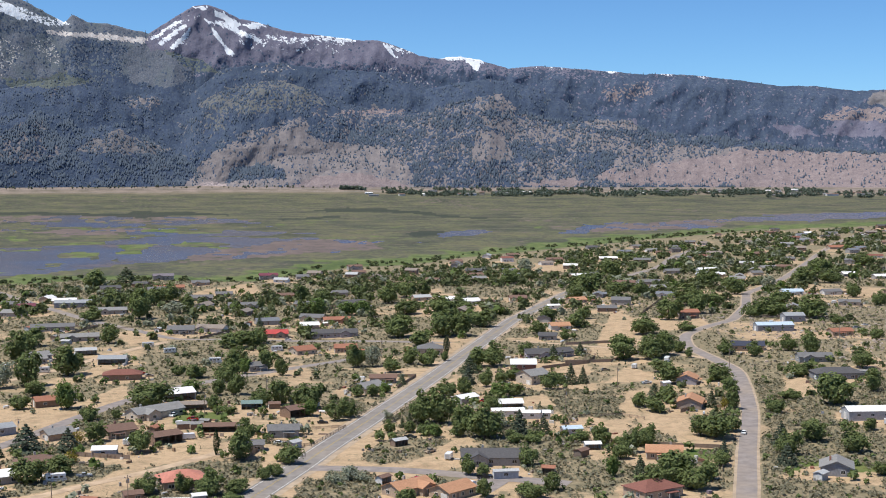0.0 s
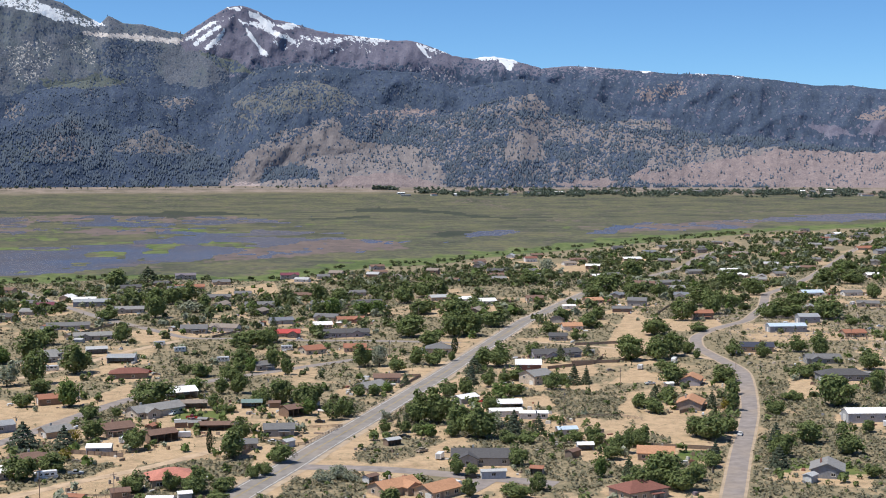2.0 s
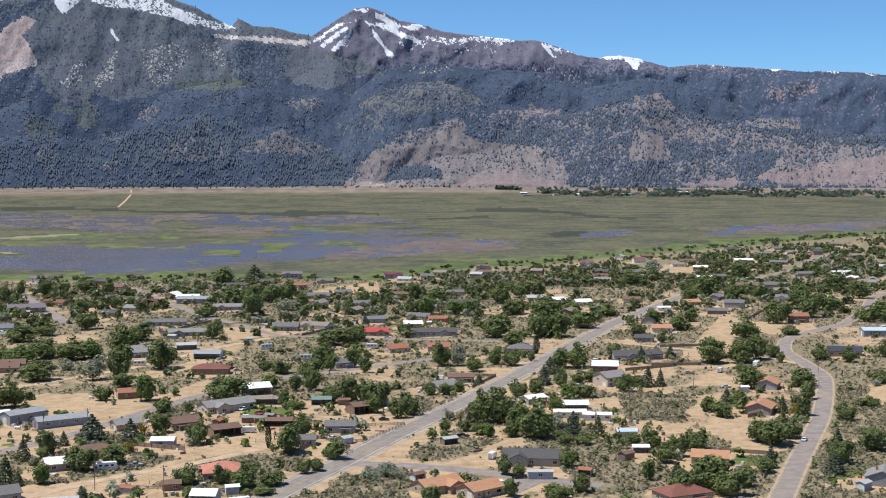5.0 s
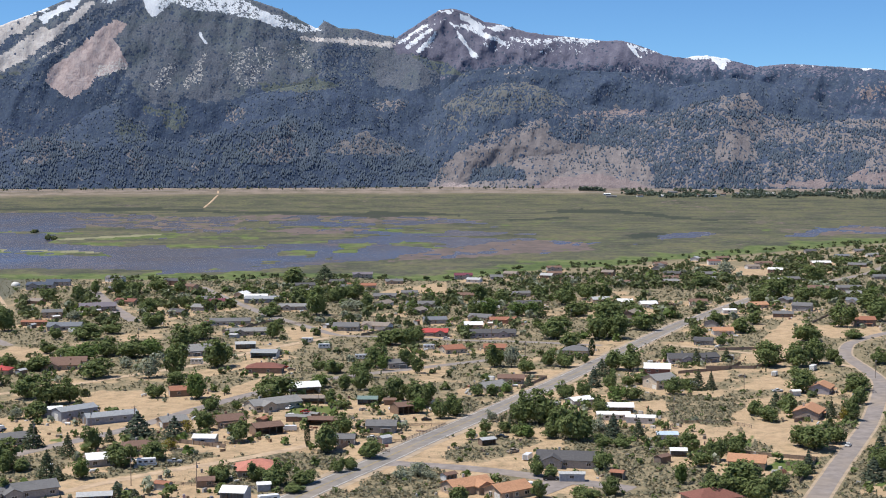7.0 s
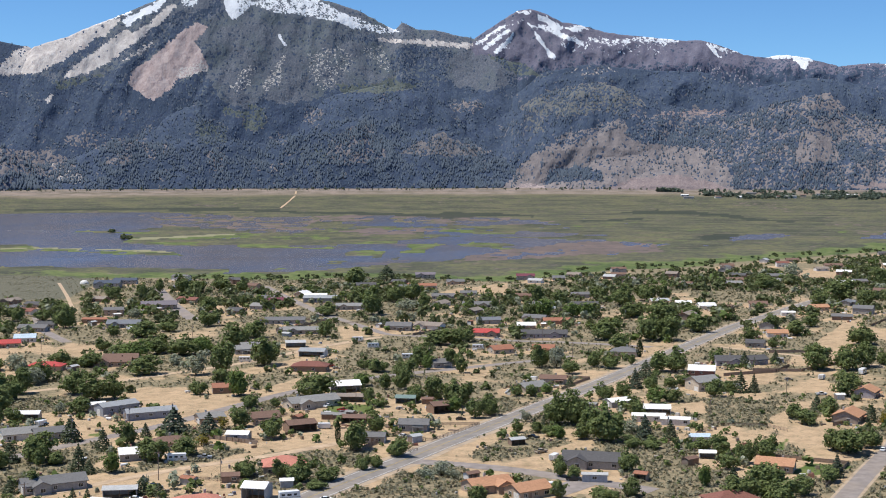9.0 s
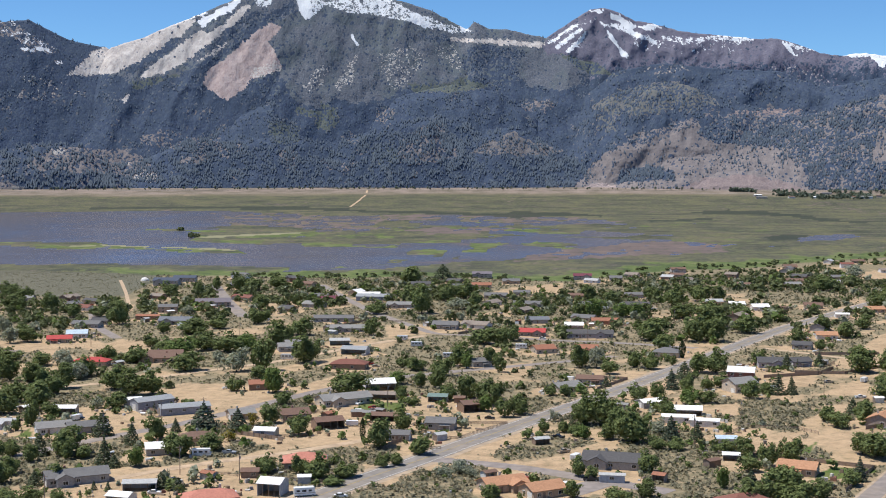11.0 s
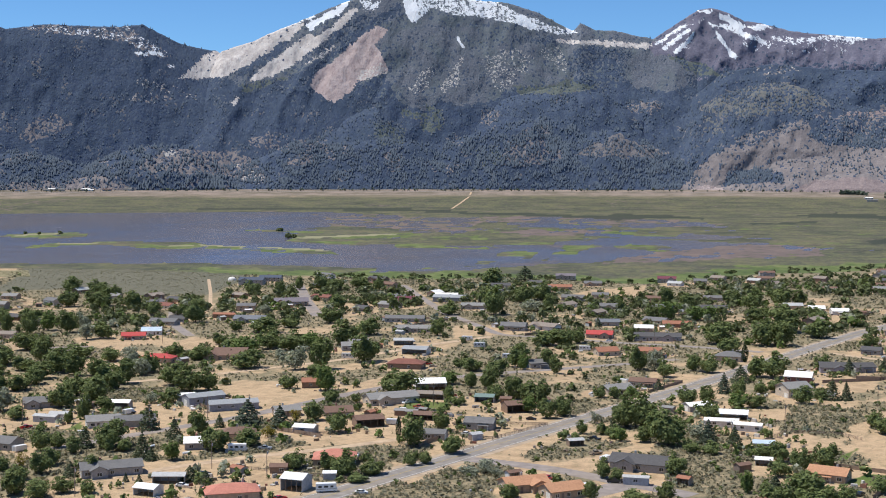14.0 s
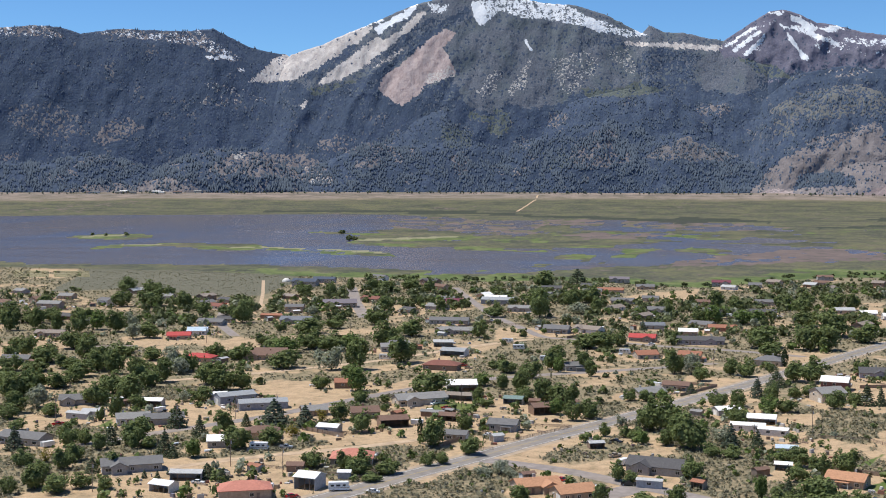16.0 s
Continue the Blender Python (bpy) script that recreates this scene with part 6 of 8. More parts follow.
plant([
    ("spruce", -103.0, 544.4, 9.2, 7.8),
    ("broad", 35.9, 546.7, 6.4, 6.8),
    ("spruce", -118.6, 549.1, 10.5, 11.2),
    ("broad", -35.3, 550.6, 9.6, 7.8),
    ("broad", -224.5, 550.6, 6.8, 10.5),
    ("broad", 51.5, 552.2, 11.5, 10.2),
    ("broad", 30.6, 553.0, 5.1, 6.0),
    ("broad", 22.5, 553.2, 6.0, 5.1),
    ("broad", -243.7, 554.8, 10.7, 10.7),
    ("broad", -195.0, 554.8, 11.6, 6.2),
    ("olive", 68.9, 555.1, 7.0, 9.3),
    ("golden", -99.2, 555.9, 5.9, 5.9),
    ("broad", -169.2, 559.3, 4.8, 4.4),
    ("broad", 194.1, 559.4, 8.8, 10.3),
    ("broad", -93.1, 561.7, 8.3, 9.4),
    ("pine", 29.8, 564.2, 4.7, 2.4),
    ("broad", 227.9, 567.1, 14.7, 17.6),
    ("broad", 47.3, 568.7, 16.2, 13.3),
])
plant([
    ("olive", -242.6, 570.2, 13.6, 13.6),
    ("broad", 39.2, 571.7, 14.3, 11.9),
    ("pine", 34.2, 571.9, 5.2, 2.9),
    ("broad", 180.7, 572.8, 11.3, 7.5),
    ("golden", 176.8, 572.9, 7.5, 5.0),
    ("broad", 144.9, 573.9, 6.9, 9.9),
    ("broad", -194.9, 577.2, 6.7, 8.0),
    ("olive", 26.5, 578.8, 5.8, 5.3),
    ("pine", 173.6, 579.7, 8.1, 4.5),
    ("broad", -218.6, 581.8, 12.2, 13.6),
    ("broad", 4.8, 586.1, 9.7, 8.8),
    ("broad", -265.4, 586.7, 14.2, 13.0),
    ("broad", 142.3, 587.3, 7.6, 8.6),
    ("broad", 216.4, 587.7, 5.4, 10.9),
    ("broad", 258.3, 588.4, 11.2, 8.4),
    ("broad", 74.4, 590.3, 9.9, 8.4),
    ("broad", 11.2, 593.0, 8.9, 8.9),
    ("olive", -180.9, 596.4, 6.4, 7.7),
])
plant([
    ("broad", 159.9, 596.6, 8.8, 9.8),
    ("broad", -269.0, 597.8, 13.0, 17.3),
    ("broad", -172.7, 598.1, 7.2, 11.3),
    ("broad", -209.9, 599.3, 13.8, 16.6),
    ("lime", -4.9, 600.3, 7.5, 8.5),
    ("broad", -268.5, 606.6, 13.4, 11.6),
    ("pine", 157.2, 608.2, 6.8, 5.8),
    ("broad", -97.4, 608.4, 7.7, 9.2),
    ("broad", -85.9, 609.3, 4.1, 5.1),
    ("broad", -38.6, 611.7, 4.1, 6.6),
    ("broad", 197.0, 611.9, 8.1, 8.1),
    ("broad", -226.2, 614.1, 12.8, 14.3),
    ("broad", -3.5, 615.2, 13.3, 13.3),
    ("broad", -289.8, 619.8, 10.5, 15.0),
    ("broad", -45.0, 622.2, 7.3, 5.7),
    ("broad", -277.2, 622.8, 9.0, 14.9),
    ("broad", -271.6, 624.1, 10.7, 8.3),
    ("broad", -263.2, 625.9, 8.9, 14.9),
])
plant([
    ("lime", 87.4, 626.5, 7.9, 10.5),
    ("broad", -23.0, 627.2, 8.9, 9.4),
    ("broad", 95.3, 629.1, 6.6, 9.5),
    ("broad", -13.9, 630.6, 11.8, 11.5),
    ("broad", -175.2, 631.6, 13.6, 14.9),
    ("broad", -218.7, 633.2, 13.1, 14.6),
    ("broad", -167.0, 635.1, 12.2, 10.9),
    ("broad", 64.8, 636.4, 9.3, 10.7),
    ("broad", -72.4, 637.8, 12.0, 19.2),
    ("lime", -108.5, 639.4, 13.4, 11.8),
    ("broad", 74.0, 640.5, 8.1, 8.6),
    ("broad", 248.1, 641.3, 7.8, 13.1),
    ("broad", 117.3, 643.9, 9.3, 9.8),
    ("broad", -129.3, 644.5, 7.1, 9.3),
    ("broad", -263.9, 644.8, 9.1, 12.2),
    ("broad", 180.9, 646.6, 11.2, 12.9),
    ("broad", 31.3, 647.6, 5.9, 7.0),
    ("broad", 24.3, 647.9, 5.9, 7.0),
])
plant([
    ("broad", 207.5, 648.0, 8.5, 14.2),
    ("broad", -190.5, 649.3, 12.6, 14.0),
    ("broad", -218.2, 652.3, 13.4, 11.9),
    ("broad", 288.9, 652.7, 11.8, 13.7),
    ("lime", 38.7, 656.0, 5.5, 7.1),
    ("pine", 138.6, 656.4, 9.0, 4.5),
    ("pine", 132.3, 656.6, 10.1, 6.7),
    ("broad", 126.8, 656.9, 5.6, 7.3),
    ("broad", 89.8, 659.4, 9.7, 7.2),
    ("broad", -40.4, 663.1, 8.3, 7.2),
    ("broad", -32.1, 663.5, 11.0, 9.4),
    ("broad", -270.6, 663.5, 9.4, 15.6),
    ("spruce", 82.8, 669.1, 10.1, 6.2),
    ("broad", 100.0, 670.9, 7.1, 6.8),
    ("lime", -53.3, 671.5, 7.0, 11.2),
    ("broad", -242.4, 673.0, 11.2, 9.3),
    ("broad", -316.9, 673.8, 9.8, 13.0),
    ("broad", 107.9, 675.6, 8.0, 9.7),
])
plant([
    ("broad", -256.0, 677.0, 14.5, 10.7),
    ("broad", -303.3, 677.1, 8.1, 16.2),
    ("pine", 51.3, 678.8, 5.1, 4.5),
    ("broad", -243.7, 679.1, 9.4, 15.6),
    ("broad", 190.3, 680.9, 7.4, 13.0),
    ("olive", -220.6, 682.5, 10.9, 12.4),
    ("broad", -125.0, 683.2, 7.2, 11.5),
    ("broad", -271.0, 684.7, 14.1, 14.7),
    ("broad", -293.6, 690.5, 8.2, 13.1),
    ("broad", -221.9, 693.1, 12.6, 15.7),
    ("broad", -273.7, 695.3, 13.0, 16.2),
    ("olive", -234.5, 702.5, 12.8, 9.6),
    ("broad", -33.4, 704.8, 10.0, 11.7),
    ("pine", 92.3, 706.1, 8.9, 8.9),
    ("broad", 289.1, 707.9, 13.2, 11.9),
    ("olive", -143.8, 708.0, 15.0, 15.0),
    ("broad", -315.9, 708.6, 11.5, 20.3),
    ("broad", 256.5, 710.9, 9.1, 9.1),
])
plant([
    ("broad", -172.6, 712.2, 10.6, 18.2),
    ("broad", -131.4, 712.4, 18.0, 15.0),
    ("broad", -341.1, 714.8, 12.4, 10.4),
    ("broad", -48.9, 720.0, 7.8, 12.0),
    ("broad", 282.8, 722.7, 10.1, 10.1),
    ("broad", 222.8, 723.5, 6.3, 4.4),
    ("broad", 53.8, 724.3, 9.7, 10.3),
    ("broad", 110.3, 724.8, 13.7, 15.3),
    ("broad", -299.7, 725.1, 15.0, 13.6),
    ("broad", 101.3, 726.0, 12.2, 12.2),
    ("broad", -3.8, 726.1, 9.1, 7.8),
    ("broad", 246.0, 726.7, 9.0, 10.9),
    ("broad", 201.9, 729.1, 14.2, 15.8),
    ("broad", -57.1, 730.1, 6.1, 7.9),
    ("broad", 187.1, 731.4, 14.5, 17.6),
    ("broad", -261.2, 734.2, 8.4, 13.5),
    ("lime", -22.8, 734.3, 9.2, 7.3),
    ("broad", -343.7, 735.0, 12.0, 9.9),
])
plant([
    ("olive", -251.4, 736.1, 10.1, 13.4),
    ("broad", 213.7, 737.1, 14.4, 14.1),
    ("broad", -113.3, 741.7, 17.1, 18.7),
    ("broad", 77.2, 741.7, 9.9, 11.2),
    ("broad", -284.6, 741.8, 8.9, 17.2),
    ("pine", 150.2, 744.0, 8.2, 6.3),
    ("broad", 225.5, 744.8, 9.7, 8.4),
    ("broad", -27.0, 744.9, 13.9, 12.4),
    ("broad", -212.3, 745.2, 9.0, 16.0),
    ("broad", -9.9, 748.3, 10.9, 9.3),
    ("olive", -163.8, 748.5, 7.9, 9.5),
    ("broad", 68.5, 748.6, 10.0, 9.4),
    ("olive", 48.1, 748.9, 14.1, 12.5),
    ("broad", 38.8, 750.7, 14.1, 12.5),
    ("broad", -355.0, 751.3, 9.0, 14.4),
    ("pine", 169.4, 754.7, 7.7, 5.2),
    ("broad", 89.9, 755.1, 5.7, 4.4),
    ("broad", 137.8, 756.0, 9.0, 9.6),
])
plant([
    ("broad", 357.5, 757.1, 9.1, 9.4),
    ("broad", -231.6, 758.8, 9.2, 13.1),
    ("broad", -331.7, 771.3, 10.9, 18.2),
    ("lime", -193.4, 776.0, 11.6, 19.9),
    ("cypress", 97.8, 785.0, 9.2, 4.0),
    ("broad", -206.5, 790.0, 10.2, 16.9),
    ("broad", -169.2, 791.2, 13.4, 20.1),
    ("lime", -158.4, 794.3, 11.8, 16.8),
    ("broad", -185.6, 798.9, 11.9, 17.0),
    ("broad", -142.3, 817.4, 17.2, 17.2),
    ("broad", -225.1, 817.9, 7.7, 10.5),
    ("broad", 182.5, 824.9, 7.0, 7.7),
    ("broad", 90.6, 826.4, 10.4, 17.3),
    ("olive", -319.8, 829.5, 12.3, 13.8),
    ("broad", 236.7, 831.0, 14.4, 18.0),
    ("broad", 267.9, 835.0, 5.9, 14.6),
    ("broad", -311.8, 838.1, 11.5, 15.4),
    ("broad", 378.7, 843.9, 7.2, 11.9),
])
plant([
    ("broad", -9.8, 847.5, 12.3, 14.1),
    ("broad", -20.4, 849.9, 10.6, 21.2),
    ("broad", -370.0, 850.7, 16.0, 12.0),
    ("broad", -422.9, 851.6, 18.1, 14.0),
    ("broad", -388.3, 853.2, 14.6, 8.9),
    ("broad", 176.0, 859.6, 9.5, 11.7),
    ("broad", 124.0, 862.7, 16.3, 18.1),
    ("broad", -348.8, 863.1, 16.0, 13.6),
    ("broad", 113.3, 864.2, 18.1, 21.8),
    ("broad", -413.5, 868.6, 16.6, 11.6),
    ("broad", -2.5, 869.5, 10.8, 10.8),
    ("broad", 85.0, 871.2, 14.6, 21.9),
    ("lime", -367.8, 872.8, 13.9, 13.1),
    ("broad", -140.5, 873.4, 12.8, 18.4),
    ("broad", -95.3, 874.4, 12.4, 11.0),
    ("olive", -345.3, 882.1, 13.8, 9.8),
    ("broad", 380.4, 882.8, 16.5, 23.1),
    ("broad", 209.7, 885.8, 11.4, 15.2),
])
plant([
    ("broad", -217.6, 887.0, 11.4, 22.7),
    ("broad", -238.5, 890.0, 7.6, 7.6),
    ("broad", -451.4, 893.6, 17.3, 21.6),
    ("broad", 357.6, 897.2, 14.5, 24.8),
    ("broad", 281.2, 897.9, 17.7, 18.0),
    ("broad", -431.5, 898.7, 10.8, 21.5),
    ("broad", 346.2, 900.2, 10.7, 16.5),
    ("broad", 27.9, 902.2, 9.4, 9.0),
    ("broad", 150.1, 907.9, 12.3, 19.2),
    ("broad", -207.5, 916.7, 9.7, 15.6),
    ("broad", -429.4, 919.3, 10.9, 17.5),
    ("broad", -407.1, 924.9, 10.9, 17.4),
    ("broad", 202.5, 927.9, 11.9, 14.2),
    ("broad", 230.8, 931.2, 10.0, 12.0),
    ("broad", 316.3, 933.1, 20.5, 16.4),
    ("broad", -286.5, 941.7, 18.4, 16.3),
    ("broad", 132.5, 943.5, 19.8, 23.8),
    ("broad", -186.5, 946.3, 12.0, 16.0),
])
plant([
    ("broad", 477.9, 958.1, 13.8, 13.8),
    ("pine", 4.3, 962.7, 7.2, 4.8),
    ("broad", 404.3, 978.3, 13.6, 18.1),
    ("broad", -335.4, 984.1, 14.2, 13.3),
    ("broad", -318.3, 988.3, 8.9, 13.3),
    ("broad", 354.4, 992.0, 13.5, 18.0),
    ("broad", 337.7, 996.6, 17.9, 26.9),
    ("broad", 157.7, 998.9, 12.6, 16.8),
    ("broad", 116.0, 1001.5, 12.6, 21.0),
    ("lime", 82.9, 1006.5, 10.9, 16.8),
    ("broad", -110.4, 1008.4, 10.5, 16.8),
    ("lime", 72.5, 1008.6, 10.5, 16.8),
    ("olive", -256.8, 1010.8, 8.6, 13.0),
    ("lime", 51.6, 1012.7, 13.5, 16.9),
    ("broad", 41.1, 1014.3, 12.7, 12.7),
    ("broad", -77.3, 1015.0, 23.3, 19.5),
    ("broad", -492.8, 1024.1, 10.7, 14.6),
    ("broad", -371.8, 1029.5, 15.9, 18.7),
])
plant([
    ("broad", -427.1, 1030.4, 14.3, 19.1),
    ("broad", -14.0, 1032.2, 7.7, 5.1),
    ("broad", -319.4, 1032.9, 11.5, 16.6),
    ("broad", -402.3, 1036.4, 16.2, 23.8),
    ("broad", 499.1, 1036.8, 12.3, 14.8),
    ("broad", -206.8, 1044.3, 13.3, 15.9),
    ("olive", -53.4, 1050.0, 10.9, 21.8),
    ("broad", -163.6, 1058.7, 8.9, 10.7),
    ("broad", -41.0, 1073.0, 13.4, 11.6),
    ("broad", -174.6, 1073.7, 9.9, 5.4),
    ("broad", 15.0, 1075.6, 9.8, 6.3),
    ("broad", 270.5, 1076.5, 16.6, 18.5),
    ("broad", -187.5, 1084.7, 10.1, 7.3),
    ("broad", 118.0, 1090.5, 18.3, 18.3),
    ("broad", 418.7, 1091.6, 14.9, 19.9),
    ("broad", 68.0, 1094.6, 13.7, 13.7),
    ("broad", 337.1, 1100.1, 14.4, 14.4),
    ("broad", 314.1, 1100.9, 17.2, 19.1),
])
plant([
    ("broad", 51.1, 1120.1, 15.9, 14.0),
    ("broad", -65.6, 1121.2, 18.7, 18.7),
    ("broad", -96.0, 1122.1, 14.0, 18.7),
    ("broad", 298.7, 1130.1, 19.5, 29.2),
    ("broad", -431.7, 1134.4, 10.4, 12.4),
    ("broad", 157.3, 1140.2, 14.4, 14.4),
    ("broad", 143.0, 1140.7, 19.1, 23.9),
    ("broad", 102.5, 1142.3, 12.4, 14.3),
    ("olive", 475.0, 1143.1, 15.8, 15.8),
    ("broad", -55.0, 1147.1, 16.7, 21.0),
    ("broad", -481.4, 1151.6, 16.0, 19.2),
    ("broad", -458.7, 1157.1, 13.3, 21.2),
    ("broad", -289.2, 1164.4, 14.9, 10.0),
    ("broad", -315.8, 1165.2, 14.0, 17.0),
    ("broad", 435.3, 1189.6, 16.1, 24.7),
    ("broad", 562.3, 1191.5, 14.6, 22.5),
    ("broad", 536.7, 1198.5, 16.8, 28.0),
    ("broad", -253.9, 1215.4, 15.5, 20.6),
])
plant([
    ("broad", -266.5, 1216.0, 18.1, 15.5),
    ("broad", -286.7, 1216.6, 14.5, 10.4),
    ("broad", -212.7, 1224.2, 14.4, 12.4),
    ("broad", -236.3, 1243.0, 14.7, 21.0),
    ("broad", 263.9, 1255.4, 16.0, 21.4),
    ("broad", -117.7, 1301.0, 19.0, 27.1),
    ("broad", 389.6, 1320.3, 17.2, 22.9),
    ("pine", -90.0, 1335.5, 16.7, 22.2),
    ("broad", 626.9, 1335.5, 15.7, 25.1),
    ("olive", 322.3, 1401.5, 18.0, 23.9),
    ("broad", 721.0, 1408.0, 16.8, 26.9),
])

# ---------------------------------------------------------------- houses: x, y, length, width, turn, roof, wall, shape, wall height
house(48.4, 490.8, 21, 11, -12, "charcoal", "grey", "cross", 3)
house(10.1, 451.4, 15, 9, 30, "terracotta", "tan", "gable", 2.8)
house(23.6, 444.8, 13, 9, 35, "terracotta", "tan", "gable", 2.8)
house(88.0, 431.1, 16, 11, 20, "redbrown", "tan", "hip", 3)
house(113.3, 485.0, 13, 9, -20, "terracotta", "tan", "gable", 2.8)
house(164.6, 582.6, 14, 11, 62, "terracotta", "taupe", "gable", 3)
house(189.5, 646.0, 12, 10, 62, "terracotta", "lavender", "gable", 3)
house(162.8, 447.5, 12, 11, 62, "grey", "slate", "gable", 3)
house(261.6, 628.9, 24, 11, -8, "charcoal", "slate", "hip", 3)
house(277.4, 682.5, 18, 9, -12, "slate", "grey", "gable", 2.8)
house(264.1, 736.6, 18, 10, -18, "solar", "tan", "gable", 3)
house(348.0, 783.4, 14, 8, 0, "rust", "tan", "gable", 2.8)
house(297.5, 904.7, 14, 9, -5, "rust", "brown", "gable", 4.5)
house(120.9, 703.1, 13, 10, -12, "white", "redwood", "gable", 4.5)
house(115.3, 665.7, 13, 11, 30, "grey", "beige", "gable", 4.5)
house(142.5, 751.1, 14, 11, 0, "charcoal", "lavender", "cross", 3)
house(158.3, 755.0, 11, 9, 20, "charcoal", "lavender", "gable", 3)
house(196.9, 882.2, 13, 9, -4, "terracotta", "white", "gable", 2.8)
house(173.3, 830.8, 11, 8, -20, "charcoal", "grey", "gable", 2.8)
house(89.7, 792.0, 15, 11, -12, "slate", "beige", "hip", 3)
house(9.1, 904.3, 17, 10, -4, "red", "taupe", "gable", 2.8)
house(47.1, 896.0, 30, 10, 0, "charcoal", "lavender", "cross", 3)
house(59.1, 968.5, 19, 8, 2, "rust", "brick", "gable", 2.8)
house(87.2, 1078.6, 20, 9, 0, "charcoal", "grey", "gable", 3)
house(40.3, 1140.8, 14, 8, 2, "brown", "tan", "gable", 4.5)
house(165.8, 1088.6, 12, 9, 0, "white", "beige", "gable", 3)
house(181.0, 1068.8, 13, 9, 10, "white", "white", "gable", 3)
house(17.6, 819.7, 13, 10, 25, "rust", "beige", "gable", 2.8)
house(43.9, 822.6, 13, 9, -5, "rust", "tan", "gable", 2.8)
house(-16.1, 747.0, 11, 8, 25, "slate", "grey", "gable", 3)
house(43.5, 689.6, 13, 7, -8, "brown", "grey", "gable", 2.8)
house(31.1, 661.9, 15, 10, 40, "grey", "beige", "gable", 2.8)
house(-20.2, 557.6, 12, 8, -4, "slate", "grey", "gable", 3)
house(-34.9, 532.1, 9, 6, -4, "slate", "grey", "gable", 2.6)
house(-70.2, 611.9, 24, 10, 35, "grey", "beige", "cross", 3)
house(-85.0, 571.3, 12, 9, 25, "brown", "tan", "gable", 3)
house(-199.6, 749.8, 20, 10, 8, "brown", "tan", "gable", 2.8)
house(-85.2, 723.0, 19, 10, -2, "redbrown", "brown", "hip", 2.8)
house(-62.5, 478.9, 15, 12, 12, "salmon", "tan", "hip", 2.8)
house(-122.2, 498.5, 10, 8, 20, "white", "grey", "gable", 2.8)
house(-112.5, 517.7, 14, 9, 20, "brown", "tan", "hip", 2.8)
house(-137.0, 450.5, 21, 9, 30, "slate", "grey", "gable", 3)
house(-82.5, 421.6, 17, 10, 25, "salmon", "tan", "hip", 3)
house(-202.8, 491.4, 20, 9, -10, "slate", "grey", "gable", 3)
house(-229.5, 583.4, 15, 9, 25, "slate", "grey", "gable", 2.8)
house(-179.7, 540.0, 14, 9, 30, "grey", "white", "gable", 2.8)
house(-166.1, 541.8, 16, 8, 30, "slate", "grey", "gable", 2.8)
house(-297.9, 757.2, 23, 9, 22, "taupe", "beige", "gable", 2.8)
house(-290.2, 836.9, 15, 9, 18, "red", "tan", "gable", 2.8)
house(-288.6, 864.2, 13, 10, 15, "iceblue", "white", "gable", 3)
house(-232.2, 734.1, 19, 9, -2, "red", "tan", "hip", 2.8)
house(-246.4, 947.0, 23, 11, 3, "bluegrey", "grey", "gable", 3)
house(-247.4, 1072.9, 17, 13, 20, "purplegrey", "tan", "gable", 4)
house(-346.9, 1262.0, 24, 12, 0, "darkblue", "grey", "gable", 5)
house(-302.9, 923.1, 20, 9, -6, "slate", "grey", "gable", 2.8)
house(-132.7, 809.8, 12, 9, 25, "grey", "bluegrey", "gable", 3)
house(-300.2, 943.3, 12, 8, 0, "charcoal", "grey", "gable", 2.8)
house(-133.9, 795.6, 12, 9, 20, "grey", "grey", "gable", 3)
house(-113.9, 894.4, 23, 9, 6, "grey", "grey", "gable", 2.8)
house(-134.0, 958.0, 28, 9, 4, "slate", "grey", "gable", 2.8)
house(-97.8, 1059.3, 22, 9, 2, "grey", "grey", "gable", 3)
house(-50.5, 921.5, 17, 11, -5, "slate", "grey", "gable", 3)
house(-51.7, 1265.3, 27, 9, 0, "rust", "tan", "gable", 2.8)
house(-27.9, 1152.3, 19, 10, -5, "slate", "grey", "gable", 2.8)
house(1.6, 1079.7, 23, 10, -3, "slate", "beige", "cross", 3)
house(-54.8, 1397.2, 20, 10, 3, "purplegrey", "grey", "gable", 4)
house(-162.2, 1099.5, 13, 9, 20, "plum", "plum", "gable", 4)
house(-342.5, 1308.8, 22, 10, 3, "darkblue", "grey", "gable", 4)
house(-258.2, 1071.4, 16, 12, 20, "purplegrey", "tan", "gable", 4)
house(-7.1, 1185.0, 14, 8, 0, "slate", "grey", "gable", 2.8)
house(47.9, 1377.4, 18, 10, 0, "plum", "grey", "gable", 4)
house(262.1, 973.0, 14, 7, -15, "slate", "brown", "gable", 2.8)
house(224.3, 1083.8, 14, 9, -5, "brown", "tan", "gable", 2.8)
house(390.1, 1219.1, 22, 9, 0, "slate", "grey", "gable", 2.8)
house(846.3, 1702.2, 26, 12, 0, "rust", "tan", "gable", 3)
house(504.8, 1349.9, 20, 12, 0, "white", "white", "gable", 3)
house(467.3, 1351.2, 18, 9, 0, "slate", "grey", "gable", 3)
house(404.5, 1568.1, 20, 9, 0, "brown", "tan", "gable", 2.8)
house(473.1, 1571.6, 22, 9, 0, "white", "tan", "gable", 2.8)
house(263.3, 1048.7, 14, 9, 10, "terracotta", "tan", "gable", 2.8)
house(464.4, 1078.5, 18, 9, -5, "iceblue", "white", "gable", 2.8)
house(496.3, 1069.3, 16, 9, 0, "slate", "white", "gable", 2.8)
house(622.7, 1268.6, 14, 9, 0, "white", "grey", "gable", 2.8)
house(-198.8, 764.0, 19, 10, 10, "brown", "tan", "gable", 2.8)
